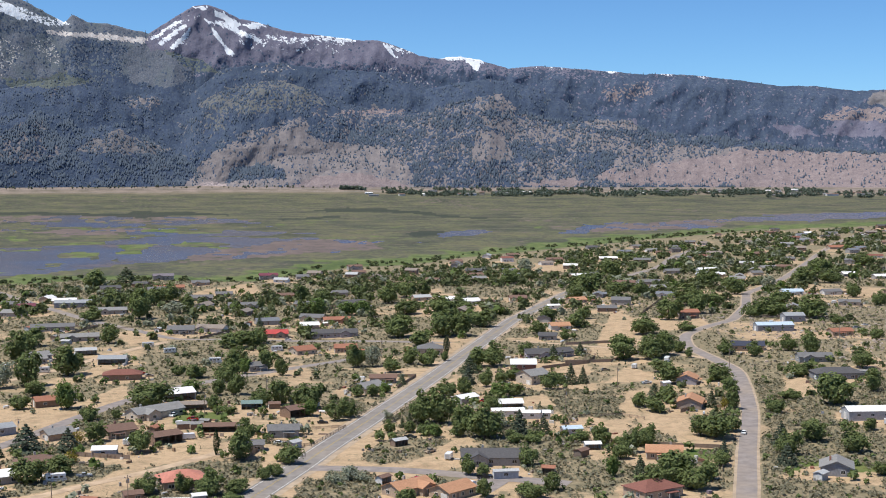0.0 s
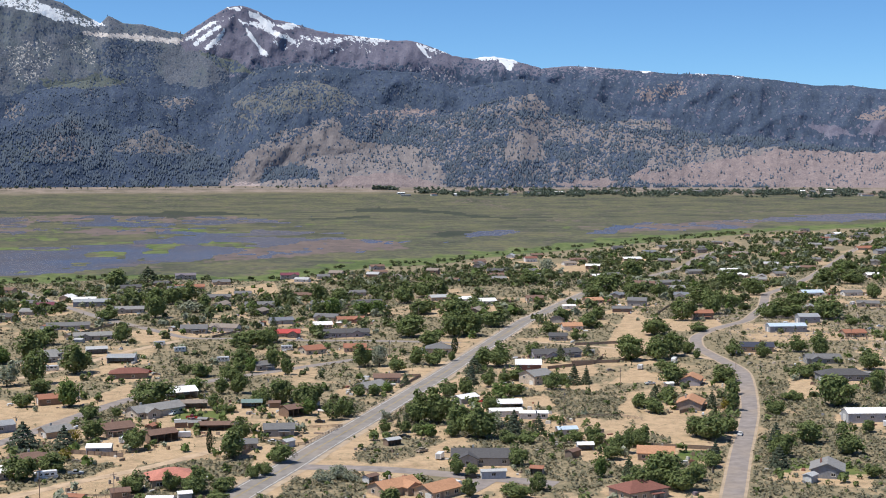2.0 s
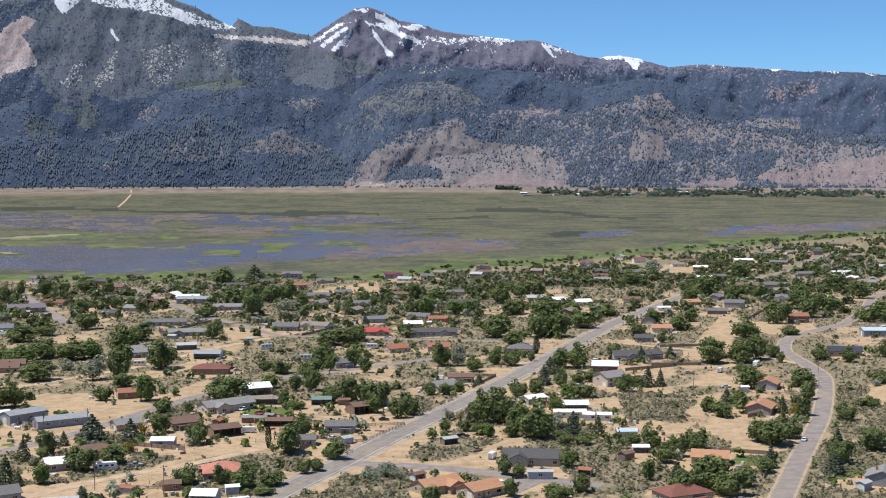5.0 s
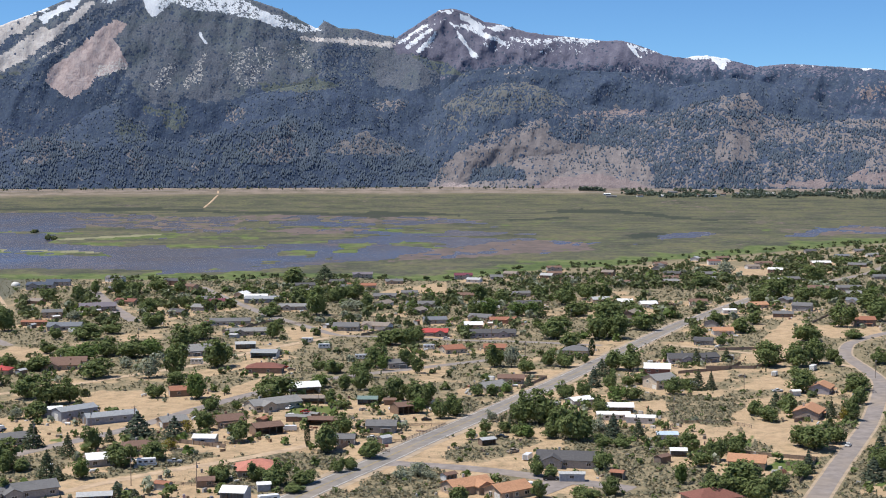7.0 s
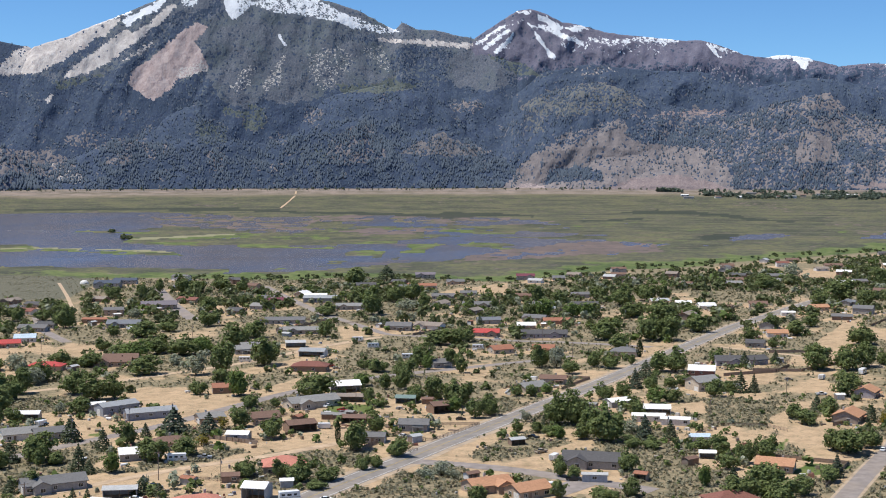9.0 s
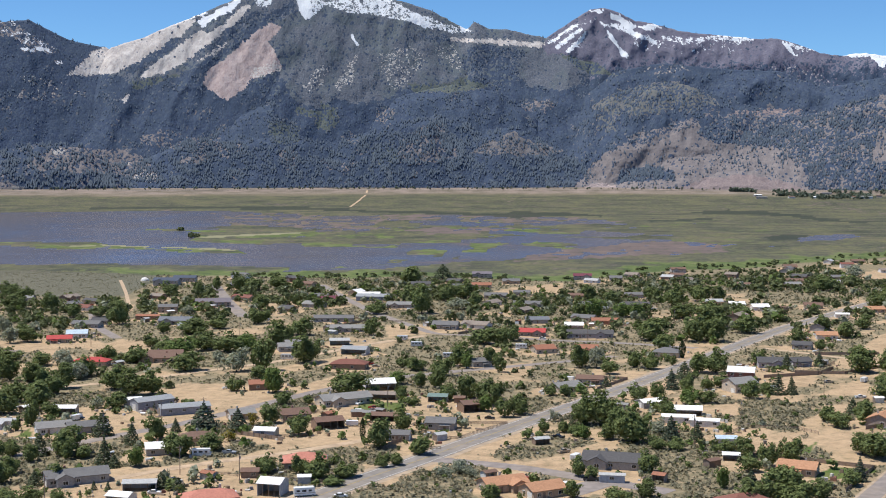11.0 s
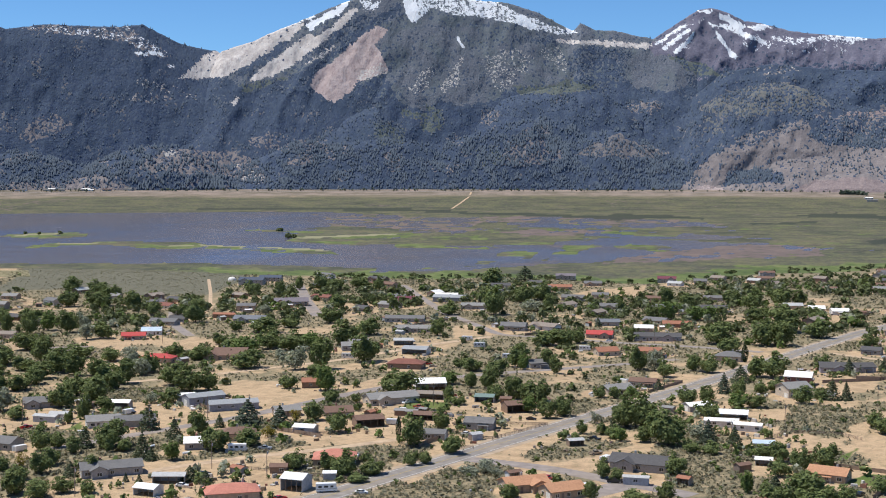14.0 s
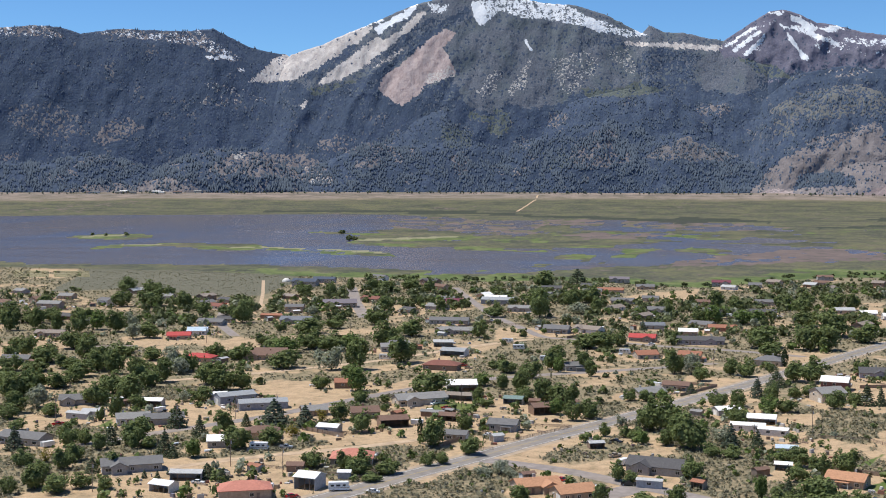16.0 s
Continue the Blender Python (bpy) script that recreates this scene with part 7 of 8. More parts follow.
house(-176.5, 1135.0, 14, 9, 0, "slate", "grey", "gable", 2.8)
house(-331.6, 704.7, 16, 9, 10, "slate", "grey", "gable", 2.8)
house(-378.6, 828.0, 20, 8, 5, "taupe", "tan", "gable", 2.8)
house(-108.6, 572.5, 11, 8, 30, "grey", "tan", "gable", 2.6)

# ---------------------------------------------------------------- barns and sheds: x, y, length, width, turn, roof, wall, height, open front
barn(-155.1, 595.9, 18, 8, 45, "bluemetal", "bluewall", 4.2, False)
barn(-137.1, 584.4, 22, 8, 28, "bluemetal", "bluewall", 3.2, False)
barn(-166.9, 604.3, 8, 5, 25, "white", "bluewall", 3, False)
barn(-89.2, 534.6, 9, 6, -6, "white", "greymetal", 2.6, False)
barn(-67.3, 553.6, 12, 8, 28, "brown", "barnbrown", 3.4, True)
barn(-117.0, 651.4, 13, 9, 15, "rust", "barnbrown", 3, False)
barn(-11.0, 600.2, 10, 8, 28, "brown", "barnbrown", 3.6, True)
barn(-27.7, 624.0, 9, 6, -4, "greenmetal", "greymetal", 2.6, True)
barn(-60.0, 655.8, 15, 11, 18, "white", "white", 3.4, True)
barn(-53.9, 626.8, 13, 6, -3, "taupe", "beige", 2.6, True)
barn(21.5, 528.7, 6, 3.6, 25, "greymetal", "barnbrown", 2.3, True)
barn(-78.6, 462.0, 6, 5, 10, "brown", "barnbrown", 2.3, False)
barn(92.2, 505.1, 6, 4, -6, "white", "greymetal", 2.3, True)
barn(-44.7, 573.1, 14, 6, -6, "brown", "barnbrown", 2.4, True)
barn(-59.0, 581.1, 5, 4, 0, "grey", "barnbrown", 2.3, False)
barn(-53.6, 579.7, 5, 4, 0, "grey", "barnbrown", 2.3, False)
barn(-91.2, 781.8, 15, 9, -8, "bluemetal", "white", 3.2, True)
barn(-107.5, 823.7, 12, 7, 10, "greymetal", "white", 3, True)
barn(-128.3, 1119.7, 28, 11, -4, "bluemetal", "bluewall", 4, False)
barn(79.1, 580.4, 14, 5, -5, "white", "white", 2.6, False)
barn(89.4, 571.9, 12, 4.5, -12, "white", "white", 2.7, False)
barn(84.8, 599.6, 12, 8, -5, "white", "white", 2.6, True)
barn(69.3, 618.5, 11, 7, 30, "white", "grey", 2.6, False)
barn(47.2, 465.4, 8.6, 2.8, -4, "greymetal", "greymetal", 2.7, False)
barn(-65.4, 438.5, 8, 8, -10, "white", "greymetal", 4.2, True)
barn(-112.0, 423.5, 8, 6, -12, "white", "white", 2.6, True)
barn(-111.2, 440.6, 11, 5, 10, "greymetal", "greymetal", 2.7, True)
barn(-190.8, 582.4, 11, 6, 5, "white", "grey", 3, True)
barn(-208.9, 547.1, 11, 4, -8, "greymetal", "greymetal", 2.6, False)
barn(-205.3, 553.4, 9, 5, 5, "greymetal", "white", 2.6, False)
barn(223.4, 533.9, 18, 9, -8, "white", "greymetal", 4, False)
barn(319.3, 816.4, 24, 9, -6, "iceblue", "bluewall", 4, False)
barn(357.2, 864.7, 14, 10, -6, "bluemetal", "bluewall", 4.5, False)
barn(93.9, 536.3, 8, 5, 0, "iceblue", "greymetal", 2.3, False)
barn(232.1, 1011.0, 10, 5, 0, "white", "white", 2.5, False)
barn(-273.8, 973.9, 20, 6, 0, "rust", "barnbrown", 3, False)
barn(-17.7, 622.6, 5, 4, 0, "brown", "barnbrown", 2.3, False)

# ---------------------------------------------------------------- vehicles: x, y, turn, colour
car(16.7, 468.0, -20, "red")
pickup(40.0, 466.4, 0, "black")
rv(-104.3, 493.4, 10, "white")
pickup(-95.3, 498.6, 5, "silver")
rv(-126.3, 756.5, 5, "white")
rv(-78.0, 609.1, 0, "white")
trailer(-57.8, 558.2, 5, "white")
car(-1.4, 580.7, 0, "black")
car(-46.1, 466.2, 0, "white")
car(-23.6, 541.0, -20, "white")
trailer(181.3, 698.6, 60, "white")
pickup(169.1, 648.6, 10, "white")
rv(29.7, 450.1, 30, "white")
rv(-54.2, 436.1, 20, "white")
pickup(-79.0, 427.2, 0, "silver")
car(-104.6, 434.9, 0, "white")
pickup(161.9, 445.9, 5, "white")
rv(206.3, 714.5, 60, "white")
car(163.5, 694.8, 0, "tan")
car(391.3, 829.6, 10, "white")
car(377.2, 815.5, 0, "silver")
car(120.8, 462.4, 60, "black")
car(-107.6, 980.5, 0, "white")
rv(-71.8, 851.0, 0, "white")
rv(-35.8, 776.6, 0, "white")
rv(4.1, 834.3, 0, "white")
car(161.4, 519.8, 60, "white")
car(-42.2, 435.7, 10, "white")
rv(-185.7, 963.6, 0, "white")
car(16.2, 887.4, 0, "white")
rv(-59.5, 821.6, 10, "white")
pickup(-179.7, 568.5, 0, "black")


# ---------------------------------------------------------------- fences and poles
fence([(-27.2, 547.6), (-14.5, 533.5), (-11.8, 533.5), (6.7, 568.7), (-14.7, 566.7)])
fence([(82.4, 522.5), (104.9, 569.4), (126.7, 567.2), (133.3, 557.6)])
fence([(-89.1, 526.9), (-72.6, 535.2), (-68.1, 579.8), (-83.7, 589.6)])
fence([(-27.2, 512.4), (-16.5, 514.2)])
fence([(151.5, 726.0), (177.2, 724.6), (203.9, 751.7)], 1.7, 3.0, True)
fence([(-38.0, 514.8), (-30.2, 536.2)], 1.7, 3.0, True)
fence([(-160.7, 596.6), (-147.9, 581.7)], 1.7, 3.0, True)
fence([(132.9, 708.0), (163.1, 721.6), (174.5, 743.1)], 1.7, 3.0, True)
fence([(-101.7, 536.4), (-80.1, 524.4)], 1.7, 3.0, True)
fence([(-96.7, 949.9), (-73.7, 959.6), (-60.0, 1005.4)])
fence([(-39.5, 890.5), (-17.5, 929.5)], 1.7, 3.0, True)
fence([(-51.4, 453.7), (-74.1, 459.4), (-95.1, 464.1)])
fence([(25.1, 835.1), (53.9, 845.6)])
fence([(269.2, 925.1), (380.0, 1135.5)], 1.7, 3.0, True)
fence([(154.7, 569.7), (173.2, 582.4)], 1.7, 3.0, True)
fence([(211.8, 801.8), (175.4, 801.2)], 1.7, 3.0, True)
utility_pole(-138.8, 555.8)
utility_pole(-104.0, 463.1)
utility_pole(-155.1, 530.4)
utility_pole(-216.6, 540.4)
utility_pole(-135.0, 417.0)
utility_pole(-49.2, 606.7)
utility_pole(-19.3, 644.0)
utility_pole(105.0, 578.9)
utility_pole(150.5, 639.2)
utility_pole(-262.9, 817.9)
utility_pole(81.8, 538.8)
utility_pole(-122.7, 563.8)
utility_pole(-155.7, 976.3)
utility_pole(301.8, 742.7)
utility_pole(228.2, 681.7)
utility_pole(-106.1, 1007.8)
utility_pole(58.9, 781.7)
utility_pole(107.0, 961.7)
utility_pole(329.2, 749.8)
utility_pole(-80.0, 452.2)
utility_pole(45.3, 878.6)
utility_pole(-179.0, 860.3)
utility_pole(270.4, 918.9)


# ---------------------------------------------------------------- far houses, far trees, brush and woods
BUILT += [(o.location.x, o.location.y) for o in scene.objects if o.parent is None and o.name.split(".")[0] in ("house", "barn", "shed")]


def near_line(x, y, lines, reach):
    out = np.zeros(len(x), bool)
    for line in lines:
        for (xa, ya), (xb, yb) in zip(line, line[1:]):
            dx, dy = xb - xa, yb - ya
            t = np.clip(((x - xa) * dx + (y - ya) * dy) / (dx * dx + dy * dy), 0, 1)
            out |= np.hypot(x - xa - t * dx, y - ya - t * dy) < reach
    return out


ROADS = [MAIN, EAST] + [s[0] for s in STREETS]


def near_points(x, y, pts, reach):
    out = np.zeros(len(x), bool)
    for px, py in pts:
        out |= np.hypot(x - px, y - py) < reach
    return out


def village_spots(n, seed, y0, y1, spread=32.0):
    """Random places in the village, inside the wedge that the valley road overlooks."""
    rng = np.random.default_rng(seed)
    y = np.sqrt(rng.uniform(y0 ** 2, y1 ** 2, n * 4))
    a = np.radians(rng.uniform(-spread, spread, n * 4))
    x = y * np.tan(a)
    ok = (y < village_edge(x) - 25) & ~((x < -330) & (y > 1190)) & (within(x, y, SAGE_FIELD) < 0.5)
    return x[ok][:n], y[ok][:n], rng


def far_houses():
    x, y, rng = village_spots(900, 5, 930, 2300)
    ok = ~near_line(x, y, ROADS, 14)
    placed = list(BUILT)
    names = ["slate", "grey", "brown", "taupe", "charcoal", "white", "taupe", "slate", "grey", "bluegrey", "greymetal", "redbrown"]
    walls = ["grey", "tan", "beige", "white", "taupe", "brown"]
    count = 0
    for px, py, good in zip(x, y, ok):
        if not good or any(abs(px - a) + abs(py - b) < 30 for a, b in placed):
            continue
        placed.append((px, py))
        BUILT.append((px, py))
        house(round(float(px), 1), round(float(py), 1), float(rng.uniform(12, 20)), float(rng.uniform(8, 10)), float(rng.choice([65, -25, -25, 0, 10])), names[rng.integers(len(names))], walls[rng.integers(len(walls))], "gable", float(rng.choice([2.8, 2.8, 3.0, 4.4])), True)
        count += 1
        if count >= 165:
            break


far_houses()
build_ground()


def yards():
    """Loose things near the houses: parked vehicles, tanks, small sheds, woodpiles, lot fences."""
    rng = random.Random(44)
    taken = list(BUILT) + [(a, b) for a, b, _ in PLANTED]
    spots = [p for p in BUILT if p[1] < 1080]
    for n, (bx, by) in enumerate(spots):
        for _ in range(2):
            a, d = rng.uniform(0, 6.28), rng.uniform(13, 19)
            x, y = bx + d * math.cos(a), by + d * math.sin(a)
            if any(abs(x - p) + abs(y - q) < 8.5 for p, q in taken) or near_line(np.array([x]), np.array([y]), ROADS, 8)[0]:
                continue
            taken.append((x, y))
            turn = rng.choice((65, -25, 10, 40))
            pick = rng.random()
            x, y = round(x, 1), round(y, 1)
            if pick < 0.14:
                rng.choice((car, pickup))(x, y, turn, rng.choice(("white", "silver", "black", "tan", "red")))
            elif pick < 0.24:
                trailer(x, y, turn, "white")
            elif pick < 0.5:
                propane_tank(x, y, turn)
            elif pick < 0.75:
                woodpile(x, y, turn, rng.uniform(2, 4.5))
            else:
                barn(x, y, rng.uniform(3, 6), rng.uniform(2.6, 4), turn, rng.choice(("white", "greymetal", "brown", "grey", "rust")), rng.choice(("barnbrown", "greymetal", "white", "tan")), rng.uniform(2.1, 2.6), rng.random() < 0.3)
        if n % 4 == 0:
            c, s = math.cos(radians(65)), math.sin(radians(65))
            w, h = rng.uniform(16, 26), rng.uniform(12, 24)
            pts = [(bx + u * c - v * s, by + u * s + v * c) for u, v in ((-w, -h), (w, -h), (w, h))]
            q = np.array([(p0 + (p1 - p0) * f, q0 + (q1 - q0) * f) for (p0, q0), (p1, q1) in zip(pts, pts[1:]) for f in np.linspace(0, 1, 14)])
            if not near_line(q[:, 0], q[:, 1], ROADS, 5).any() and not near_points(q[:, 0], q[:, 1], BUILT, 9).any():
                fence([(round(a, 1), round(b, 1)) for a, b in pts], 1.5, 5.0, rng.random() < 0.4)


yards()


def leafy_stuff(name, x, y, h, w, per, kind, seed, label, lift=0.0, category="trees", z=None, up=0.0):
    """Many plants in one mesh: each a cluster of leaf faces."""
    rng = np.random.default_rng(seed)
    zz = gz(x, y) if z is None else z
    shapes = [crown_points(kind if kind in LEAF and kind != "sage" else "broad", per, rng) for _ in range(12)]
    pick = rng.integers(0, 12, len(x))
    P = np.stack([shapes[i][0] for i in pick])
    D = np.stack([shapes[i][1] for i in pick]) + np.array([0, 0, up])
    P = P * np.stack([w, w, h], -1)[:, None, :] + np.stack([x, y, zz + lift], -1)[:, None, :]
    size = np.repeat((w * 0.15 if per > 30 else w * (0.27 if per < 6 else 0.2)), per)
    v = tufts(P.reshape(-1, 3), D.reshape(-1, 3), size, rng, 0.85)
    ob = new(name, quad_mesh(name, v, LEAF[kind]))
    return tagged(ob, label, category, "", "stuff")


def far_village_trees():
    x, y, rng = village_spots(19000, 9, 560, 2330)
    thick = value_noise(x / 90, y / 130, 71, 3)
    keep = (thick > -0.12 * smooth(x, 150, 350) * smooth(y, 950, 1150) + 0.04 * rng.normal(0, 1, len(x)) - 0.5 * (rng.uniform(0, 1, len(x)) < 0.05)) & ~near_line(x, y, ROADS, 8) & ~near_points(x, y, BUILT, 9) & ~near_points(x, y, [(a, b) for a, b, _ in PLANTED], 7)
    keep &= rng.uniform(0, 1, len(x)) < 0.22 + 0.78 * smooth(y, 850, 1150) + 0.6 * smooth(-x - 0.12 * y, 60, 130) * smooth(y, 640, 720)
    x, y = x[keep][:4300], y[keep][:4300]
    h = rng.uniform(3.5, 9.5, len(x)) * (0.6 + 0.4 * smooth(y, 700, 1000))
    h = h * (0.62 + 0.38 * smooth(village_edge(x) - y, 40, 220))
    w = h * rng.uniform(0.7, 1.05, len(x)) * (1 + 0.1 * smooth(y, 1000, 1300))
    part_a = rng.uniform(0, 1, len(x))
    for kind, sel, label in (("grove", part_a < 0.72, "far crowd of dark green village trees"), ("lime", (part_a >= 0.72) & (part_a < 0.8), "far bright green village trees"),
                             ("olive", (part_a >= 0.8) & (part_a < 0.9), "far silvery village trees"), ("pine", part_a >= 0.9, "far dark village pines")):
        ww = w[sel] * (0.55 if kind == "pine" else 1.3)
        leafy_stuff("far_trees", x[sel], y[sel], h[sel], ww, 40, kind, 31, label, lift=-0.9)


far_village_trees()


def yard_shrubs():
    """Shrubs and young trees round the houses."""
    rng = np.random.default_rng(61)
    c = np.array([p for p in BUILT if p[1] < 1300])
    i = rng.integers(0, len(c), 2600)
    a, d = rng.uniform(0, 6.28, 2600), rng.uniform(9, 24, 2600)
    x, y = c[i, 0] + d * np.cos(a), c[i, 1] + d * np.sin(a)
    keep = ~near_line(x, y, ROADS, 6.5) & ~near_points(x, y, BUILT, 8)
    x, y = x[keep], y[keep]
    h = 1.0 + 4.2 * rng.uniform(0, 1, len(x)) ** 2
    p = rng.uniform(0, 1, len(x))
    for kind, sel, label in (("broad", p < 0.6, "dark green shrubs round the houses"), ("lime", (p >= 0.6) & (p < 0.7), "bright green shrubs round the houses"),
                             ("olive", (p >= 0.7) & (p < 0.85), "grey-green shrubs round the houses"), ("pine", p >= 0.85, "young pines round the houses")):
        leafy_stuff("yard_shrubs", x[sel], y[sel], h[sel], h[sel] * (0.6 if kind == "pine" else 1.15), 32, kind, 63, label, category="shrubs")


yard_shrubs()


def yard_clutter():
    """Crates, scrap and small gear lying about the houses, too small and many to count."""
    rng = np.random.default_rng(83)
    c = np.array([p for p in BUILT if p[1] < 1250])
    n = 2600
    i = rng.integers(0, len(c), n)
    a, d = rng.uniform(0, 6.28, n), rng.uniform(9, 21, n)
    x, y = c[i, 0] + d * np.cos(a), c[i, 1] + d * np.sin(a)
    keep = ~near_line(x, y, ROADS, 7) & ~near_points(x, y, BUILT, 8.5) & (value_noise(x / 12, y / 12, 85, 2) > -0.1)
    x, y = x[keep], y[keep]
    n = len(x)
    half = np.stack([rng.uniform(0.2, 1.3, n), rng.uniform(0.2, 0.8, n), rng.uniform(0.15, 0.7, n)], -1)
    corner = np.array([(sx, sy, sz) for sz in (-0.2, 2) for sx, sy in ((-1, -1), (1, -1), (1, 1), (-1, 1))])
    p = corner[None] * half[:, None, :]
    p[:, 4:, :2] *= rng.uniform(0.75, 1.0, (n, 1, 1))
    t = rng.uniform(0, 6.28, n)[:, None]
    q = np.stack([p[..., 0] * np.cos(t) - p[..., 1] * np.sin(t) + x[:, None], p[..., 0] * np.sin(t) + p[..., 1] * np.cos(t) + y[:, None], p[..., 2] + gz(x, y)[:, None]], -1)
    side = np.array([(4, 5, 6, 7), (0, 1, 5, 4), (1, 2, 6, 5), (2, 3, 7, 6), (3, 0, 4, 7)])
    faces = (side[None] + 8 * np.arange(n)[:, None, None]).reshape(-1, 4)
    k = Nodes("yard_gear", 0.7)
    k.base(k.mix(k.math("MULTIPLY", k.noise(1.5, 3), 0.5), k.ramp(k.island(), [(0.0, (0.62, 0.61, 0.58)), (0.22, (0.5, 0.5, 0.5)), (0.34, (0.28, 0.2, 0.13)), (0.55, (0.16, 0.13, 0.11)), (0.68, (0.3, 0.1, 0.07)), (0.76, (0.1, 0.16, 0.25)), (0.84, (0.36, 0.33, 0.29)), (1.0, (0.07, 0.065, 0.06))]), (0.24, 0.18, 0.12)))
    mesh_object("yard_clutter", q.reshape(-1, 3), faces, k.m, "crates, scrap and small gear scattered over the yards", "clutter", "stuff")


yard_clutter()


def dome_tent(x, y, r):
    """A white ribbed dome on the dry field."""
    u, v = np.meshgrid(np.linspace(0, 2 * math.pi, 17)[:-1], np.linspace(0, 1, 7))
    ring = np.cos(v * math.pi / 2) * r * (1 - 0.03 * (np.round(u / (math.pi / 8)) % 2)) + 0.02
    grid_mesh("dome_tent", x + ring * np.cos(u), y + ring * np.sin(u), ground_z(x, y) - 0.1 + 0.8 * r * np.sin(v * math.pi / 2), WALLS["white"], wrap=True, label="small white dome tent on the dry field", category="tent")


dome_tent(-384.6, 1312.9, 4.5)


def sagebrush():
    """Two belts: dense near the lower lots, thinner farther out."""
    for y0, y1, count, per, seed in ((385, 640, 62000, 6, 19), (640, 1060, 46000, 4, 20), (1060, 1450, 26000, 3, 22)):
        rng = np.random.default_rng(seed)
        y = np.sqrt(rng.uniform(y0 ** 2, y1 ** 2, count))
        x = y * np.tan(np.radians(rng.uniform(-31, 31, count)))
        s = sand(x, y)
        keep = (rng.uniform(0, 1, count) > s * 1.3 + 0.02) & (y < village_edge(x) - 10)
        keep &= ~near_line(x, y, [MAIN], 6.6) & ~near_line(x, y, [EAST], 5.2) & ~near_line(x, y, [t[0] for t in STREETS], 5.2) & ~near_points(x, y, BUILT, 6.5)
        x, y = x[keep], y[keep]
        low = within(x, y, SAGE_FIELD)
        w = (1.0 + 1.9 * rng.uniform(0, 1, len(x)) ** 2.0) * (1.6 if y0 > 1000 else 1.0) * (1 - 0.5 * low)
        leafy_stuff("sagebrush", x, y, w * 0.6, w, per, "sage", seed, "grey-green sagebrush scattered over dry ground", category="brush", up=1.1)
        sel = (rng.uniform(0, 1, len(x)) < 0.02) & (low < 0.5)
        leafy_stuff("green_brush", x[sel] + 1.2, y[sel] + 0.8, w[sel], w[sel] * 1.2, 14, "broad", 21, "small dark green shrubs among sagebrush", category="brush")


sagebrush()


def crop_rows():
    """Low pale strips of a mown plot beside the sagebrush field."""
    straw = Nodes("mown_crop", 0.95, 0.1)
    straw.base(straw.ramp(straw.noise(0.3, 4), [(0.3, (0.2, 0.19, 0.1)), (0.5, (0.29, 0.26, 0.155)), (0.7, (0.36, 0.3, 0.19))]))
    a, b, c, d = [Vector(p) for p in ((-735, 1387), (-652, 1405), (-604, 1315), (-678, 1289))]
    v, f = [], []
    for i in range(9):
        for lo, hi in ((0.0, 0.46), (0.53, 1.0)):
            u0, u1 = i / 9 + 0.012, (i + 1) / 9 - 0.025
            corners = [a.lerp(d, u).lerp(b.lerp(c, u), w) for u, w in ((u0, lo), (u0, hi), (u1, hi), (u1, lo))]
            n = len(v)
            for lift in (-0.1, 0.3):
                v += [(p.x, p.y, ground_z(p.x, p.y) + lift) for p in corners]
            f += [(n + 4, n + 5, n + 6, n + 7)] + [(n + j, n + (j + 1) % 4, n + 4 + (j + 1) % 4, n + 4 + j) for j in range(4)]
    mesh_object("crop_rows", v, f, straw.m, "pale mown crop strips beside the lake shore", "crop", "stuff")


crop_rows()


def boulders():
    """Pale boulders strewn over the dry rise beyond the village road."""
    rng = np.random.default_rng(97)
    n = 2600
    x, y = rng.uniform(235, 470, n), rng.uniform(600, 960, n)
    keep = (x > 0.32 * y + 18) & (value_noise(x / 38, y / 50, 98, 3) > -0.12) & ~near_line(x, y, ROADS, 7) & ~near_points(x, y, BUILT, 9)
    x, y = x[keep], y[keep]
    n = len(x)
    size = 0.35 + 1.0 * rng.uniform(0, 1, n) ** 3
    corner = np.array([(-1, -0.8, -0.4), (0.9, -1, -0.4), (1, 0.8, -0.4), (-0.8, 1, -0.4), (-0.6, -0.5, 0.7), (0.5, -0.6, 0.9), (0.6, 0.4, 0.75), (-0.4, 0.6, 0.6)])
    p = corner[None] * rng.uniform(0.7, 1.3, (n, 8, 3)) * size[:, None, None]
    t = rng.uniform(0, 6.28, (n, 1))
    v = np.stack([p[..., 0] * np.cos(t) - p[..., 1] * np.sin(t) + x[:, None], p[..., 0] * np.sin(t) + p[..., 1] * np.cos(t) + y[:, None], p[..., 2] + gz(x, y)[:, None]], -1)
    side = np.array([(4, 5, 6, 7), (0, 1, 5, 4), (1, 2, 6, 5), (2, 3, 7, 6), (3, 0, 4, 7)])
    stone = Nodes("boulder_stone", 0.9)
    stone.base(stone.mix(stone.math("MULTIPLY", stone.noise(1.2, 4), 0.6), stone.ramp(stone.island(), [(0.0, (0.42, 0.35, 0.28)), (0.5, (0.34, 0.28, 0.23)), (1.0, (0.5, 0.43, 0.36))]), (0.25, 0.2, 0.16)))
    mesh_object("boulders", v.reshape(-1, 3), (side[None] + 8 * np.arange(n)[:, None, None]).reshape(-1, 4), stone.m, "pale boulders strewn over a dry sagebrush rise", "boulders", "stuff")


boulders()


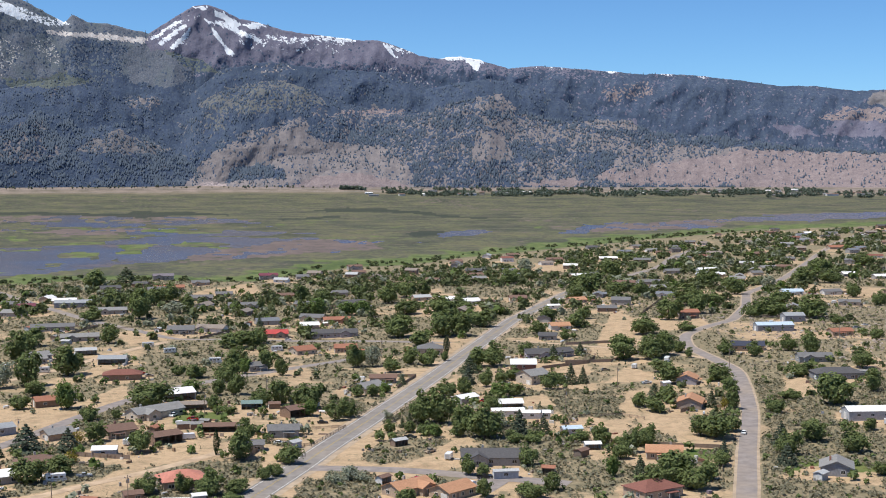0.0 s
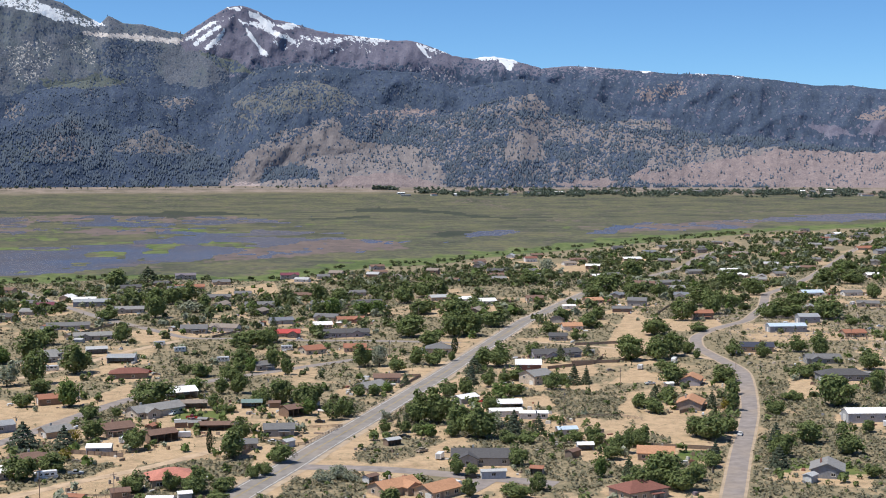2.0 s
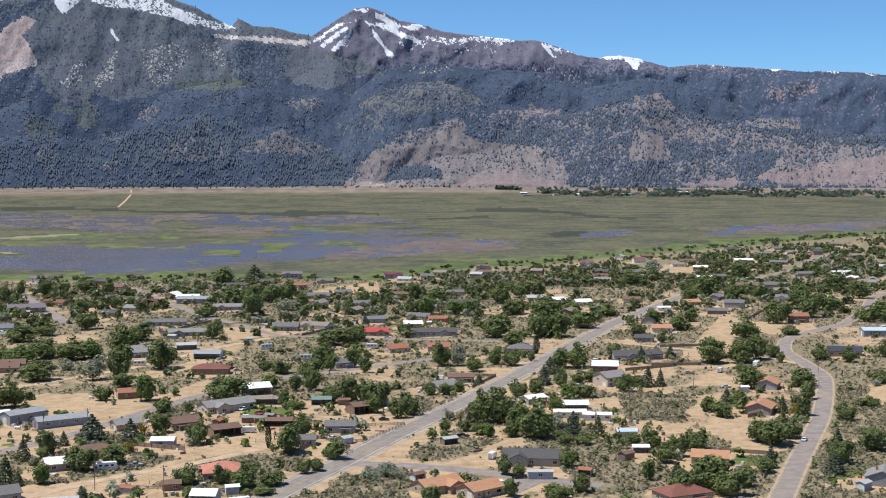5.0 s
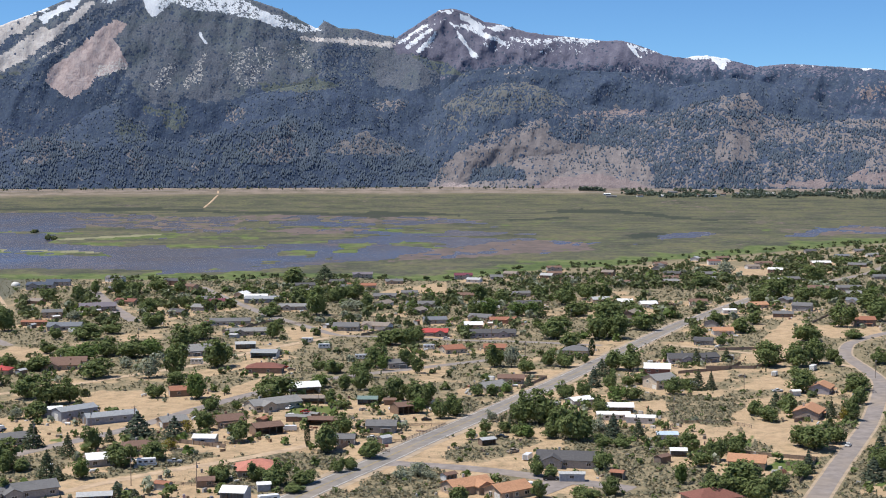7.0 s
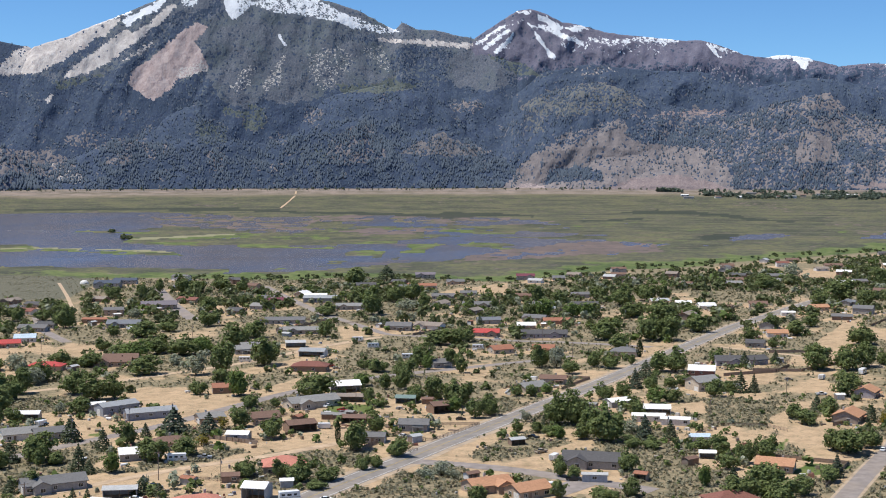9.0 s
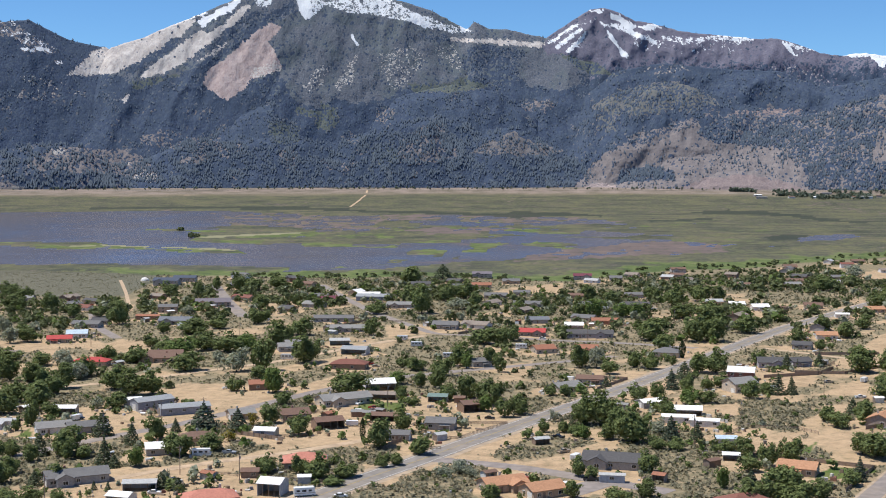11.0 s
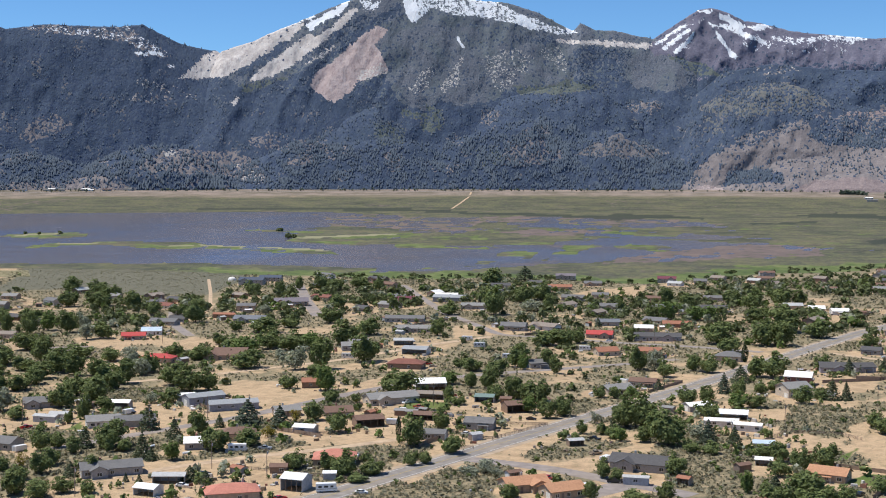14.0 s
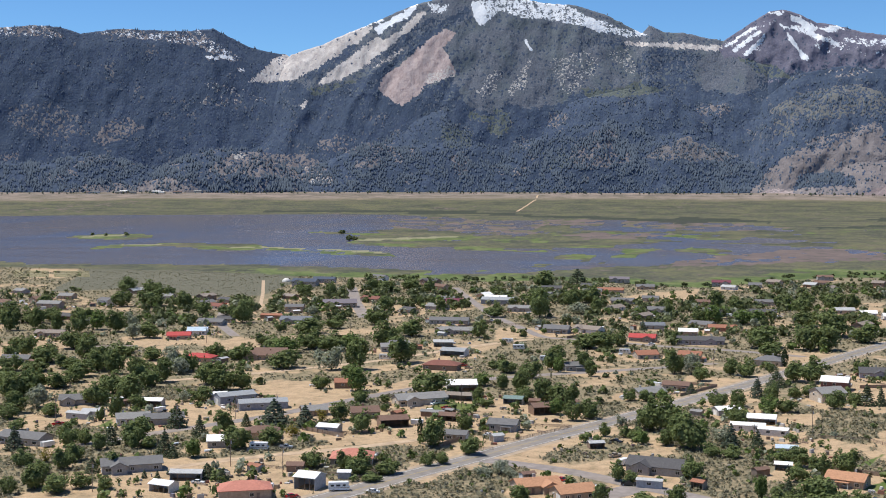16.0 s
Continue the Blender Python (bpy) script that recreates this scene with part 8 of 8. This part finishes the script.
def cones(name, x, y, z, h, w, material, label):
    """Small conifers, one mesh: five-sided spires."""
    n = len(x)
    rng = np.random.default_rng(n)
    ang = np.arange(5) * 2 * math.pi / 5 + rng.uniform(0, 6, (n, 1))
    rad = w[:, None] / 2 * rng.uniform(0.75, 1.25, (n, 5))
    ring = np.stack([x[:, None] + rad * np.cos(ang), y[:, None] + rad * np.sin(ang), np.broadcast_to(z[:, None] + 0.05 * h[:, None], (n, 5))], -1)
    tip = np.stack([x, y, z + h], -1)[:, None, :]
    v = np.concatenate([ring, tip], 1).reshape(-1, 3)
    b = np.arange(n)[:, None] * 6
    tri = np.stack([np.stack([b[:, 0] + i, b[:, 0] + (i + 1) % 5, b[:, 0] + 5], -1) for i in range(5)], 1).reshape(-1, 3)
    me = bpy.data.meshes.new(name)
    me.vertices.add(len(v))
    me.vertices.foreach_set("co", v.astype(np.float32).ravel())
    me.loops.add(3 * len(tri))
    me.loops.foreach_set("vertex_index", tri.astype(np.int32).ravel())
    me.polygons.add(len(tri))
    me.polygons.foreach_set("loop_start", np.arange(0, 3 * len(tri), 3, dtype=np.int32))
    me.materials.append(material)
    me.update()
    me.validate()
    return tagged(new(name, me), label, "trees", "", "stuff")


# needle colours tinted blue, distance haze put into the foliage
WOODS = foliage("hazed_conifers", (0.082, 0.116, 0.172), (0.098, 0.134, 0.192), (0.116, 0.152, 0.206))


def mountain_woods():
    rng = np.random.default_rng(3)
    for (A, R, Z, woody), count, size, label in zip(RANGES, (1500, 2500, 3500, 5000, 2500, 4500, 4500, 5000, 1500, 13000, 9000, 1), (6, 7, 7, 8, 8, 8, 8, 10, 11, 9, 9, 8),
                                                    ("far pines on the snowy range", "pines on the southern ridge", "pines on the high mountain", "pines on the middle hills", "pines on the rounded hill", "pines on the brushy hill", "pines on wooded spurs", "pines on the low hill", "pines on the rocky knob", "dense pines on the foothills", "scattered pines on tan foothills", "pines on the bare mound")):
        clump = np.clip(0.5 + 1.6 * value_noise(A * 4, Z / 18, 91, 4), 0.05, 1)
        p = (woody * clump * (woody > 0.02) * (1 - 0.75 * smooth(woody, 0.85, 0.98)) * (Z > -11 + valley_rise(R))).ravel()
        i = rng.choice(len(p), count, p=p / p.sum())
        a = np.radians(A.ravel()[i] + rng.uniform(-0.035, 0.035, count))
        r, z = R.ravel()[i], Z.ravel()[i]
        h = size * rng.uniform(0.6, 1.4, count)
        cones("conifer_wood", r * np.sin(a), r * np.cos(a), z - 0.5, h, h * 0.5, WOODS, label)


mountain_woods()


def far_shore():
    """Trees and pale roofs of the town on the far bank."""
    rng = np.random.default_rng(8)
    n = 3200
    a = rng.uniform(7, 31, n)
    r = 4290 - 380 * rng.uniform(0, 1, n) * smooth(a, 7.5, 11)
    keep = value_noise(a * 1.4, r / 60, 15, 4) > 0.0 + 0.12 * smooth(a, 17, 22)
    a, r = np.radians(a[keep]), r[keep]
    x, y = r * np.sin(a), r * np.cos(a)
    z = -11.6 + valley_rise(r)
    h = rng.uniform(6, 17, len(x))
    # the distant leaf colours hold a painted haze
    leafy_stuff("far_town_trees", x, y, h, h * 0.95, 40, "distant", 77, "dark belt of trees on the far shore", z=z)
    # a thin line of trees below the forest
    a2 = np.radians(rng.uniform(-31, 8, 260))
    r2 = 4370 + rng.uniform(-20, 30, 260)
    h2 = rng.uniform(4, 12, 260)
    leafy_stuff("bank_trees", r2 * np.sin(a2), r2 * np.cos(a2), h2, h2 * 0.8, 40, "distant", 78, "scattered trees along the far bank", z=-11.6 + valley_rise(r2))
    for k in range(46):
        aa, rr = radians(rng.uniform(8, 30)), 3930 + rng.uniform(0, 340)
        if k > 36:
            aa, rr = radians(rng.uniform(-27, -22)), 4380 + rng.uniform(0, 20)
        px, py = rr * math.sin(aa), rr * math.cos(aa)
        L, W, hh = rng.uniform(14, 36), rng.uniform(9, 14), rng.uniform(3.5, 7)
        root = new("house")
        root.matrix_basis = pose(px, py, -11.7 + float(valley_rise(rr)), 0, 0, float(rng.uniform(-20, 20)))
        tagged(root, "pale distant house on the far shore", "house", "far shore houses")
        part("wall", Solid().prism([(-W / 2, 0), (W / 2, 0), (W / 2, hh), (0, hh + 2), (-W / 2, hh)], -L / 2, L / 2), WALLS[["white", "beige", "grey"][k % 3]], root)
        part("roof", gable_roof(Solid(), L, W, hh, 2.0), ROOFS[["grey", "white", "brown", "slate"][k % 4]], root)


far_shore()


def reeds():
    """Bushes on the reed islands and along the near shore."""
    rng = np.random.default_rng(12)
    x = np.concatenate([[-562, -556, -640, -646, -1010, -1040, -980], rng.uniform(-300, 900, 240)])
    y = np.concatenate([[2120, 2126, 2330, 2336, 2150, 2160, 2170], village_edge(x[7:]) + rng.uniform(-6, 60, 240)])
    h = np.concatenate([[9, 7, 7, 6, 5, 5, 6], rng.uniform(2, 4.5, 240)])
    leafy_stuff("shore_bushes", x, y, h, h * 1.8, 60, "grove", 14, "dark bushes on reed islands and the lake shore", z=np.full(len(x), -11.7), category="bushes")


reeds()


def causeway():
    """A pale earth track running out over the wetland."""
    pts = [(-523, 3470), (-545, 3780), (-570, 4060), (-596, 4270)]
    ob = ribbon("marsh_track", pts, 6, 0.4, DIRT, "pale straight track across the marsh", "track")
    me = ob.data
    for v in me.vertices:
        r = math.hypot(v.co.x, v.co.y)
        v.co.z = -11.0 + float(valley_rise(r))
    a = np.radians(np.arange(-31, 31.1, 0.5))
    pale = asphalt("bank_gravel", (0.23, 0.20, 0.185), 0.2)
    for rr, w in ((4330, 14), (4215, 7)):
        A, R = np.meshgrid(a, [rr - w / 2, rr + w / 2])
        grid_mesh("far_highway", R * np.sin(A), R * np.cos(A), -10.9 + valley_rise(R), pale, label="pale road embankment along the far bank", category="road", kind="structure")


causeway()
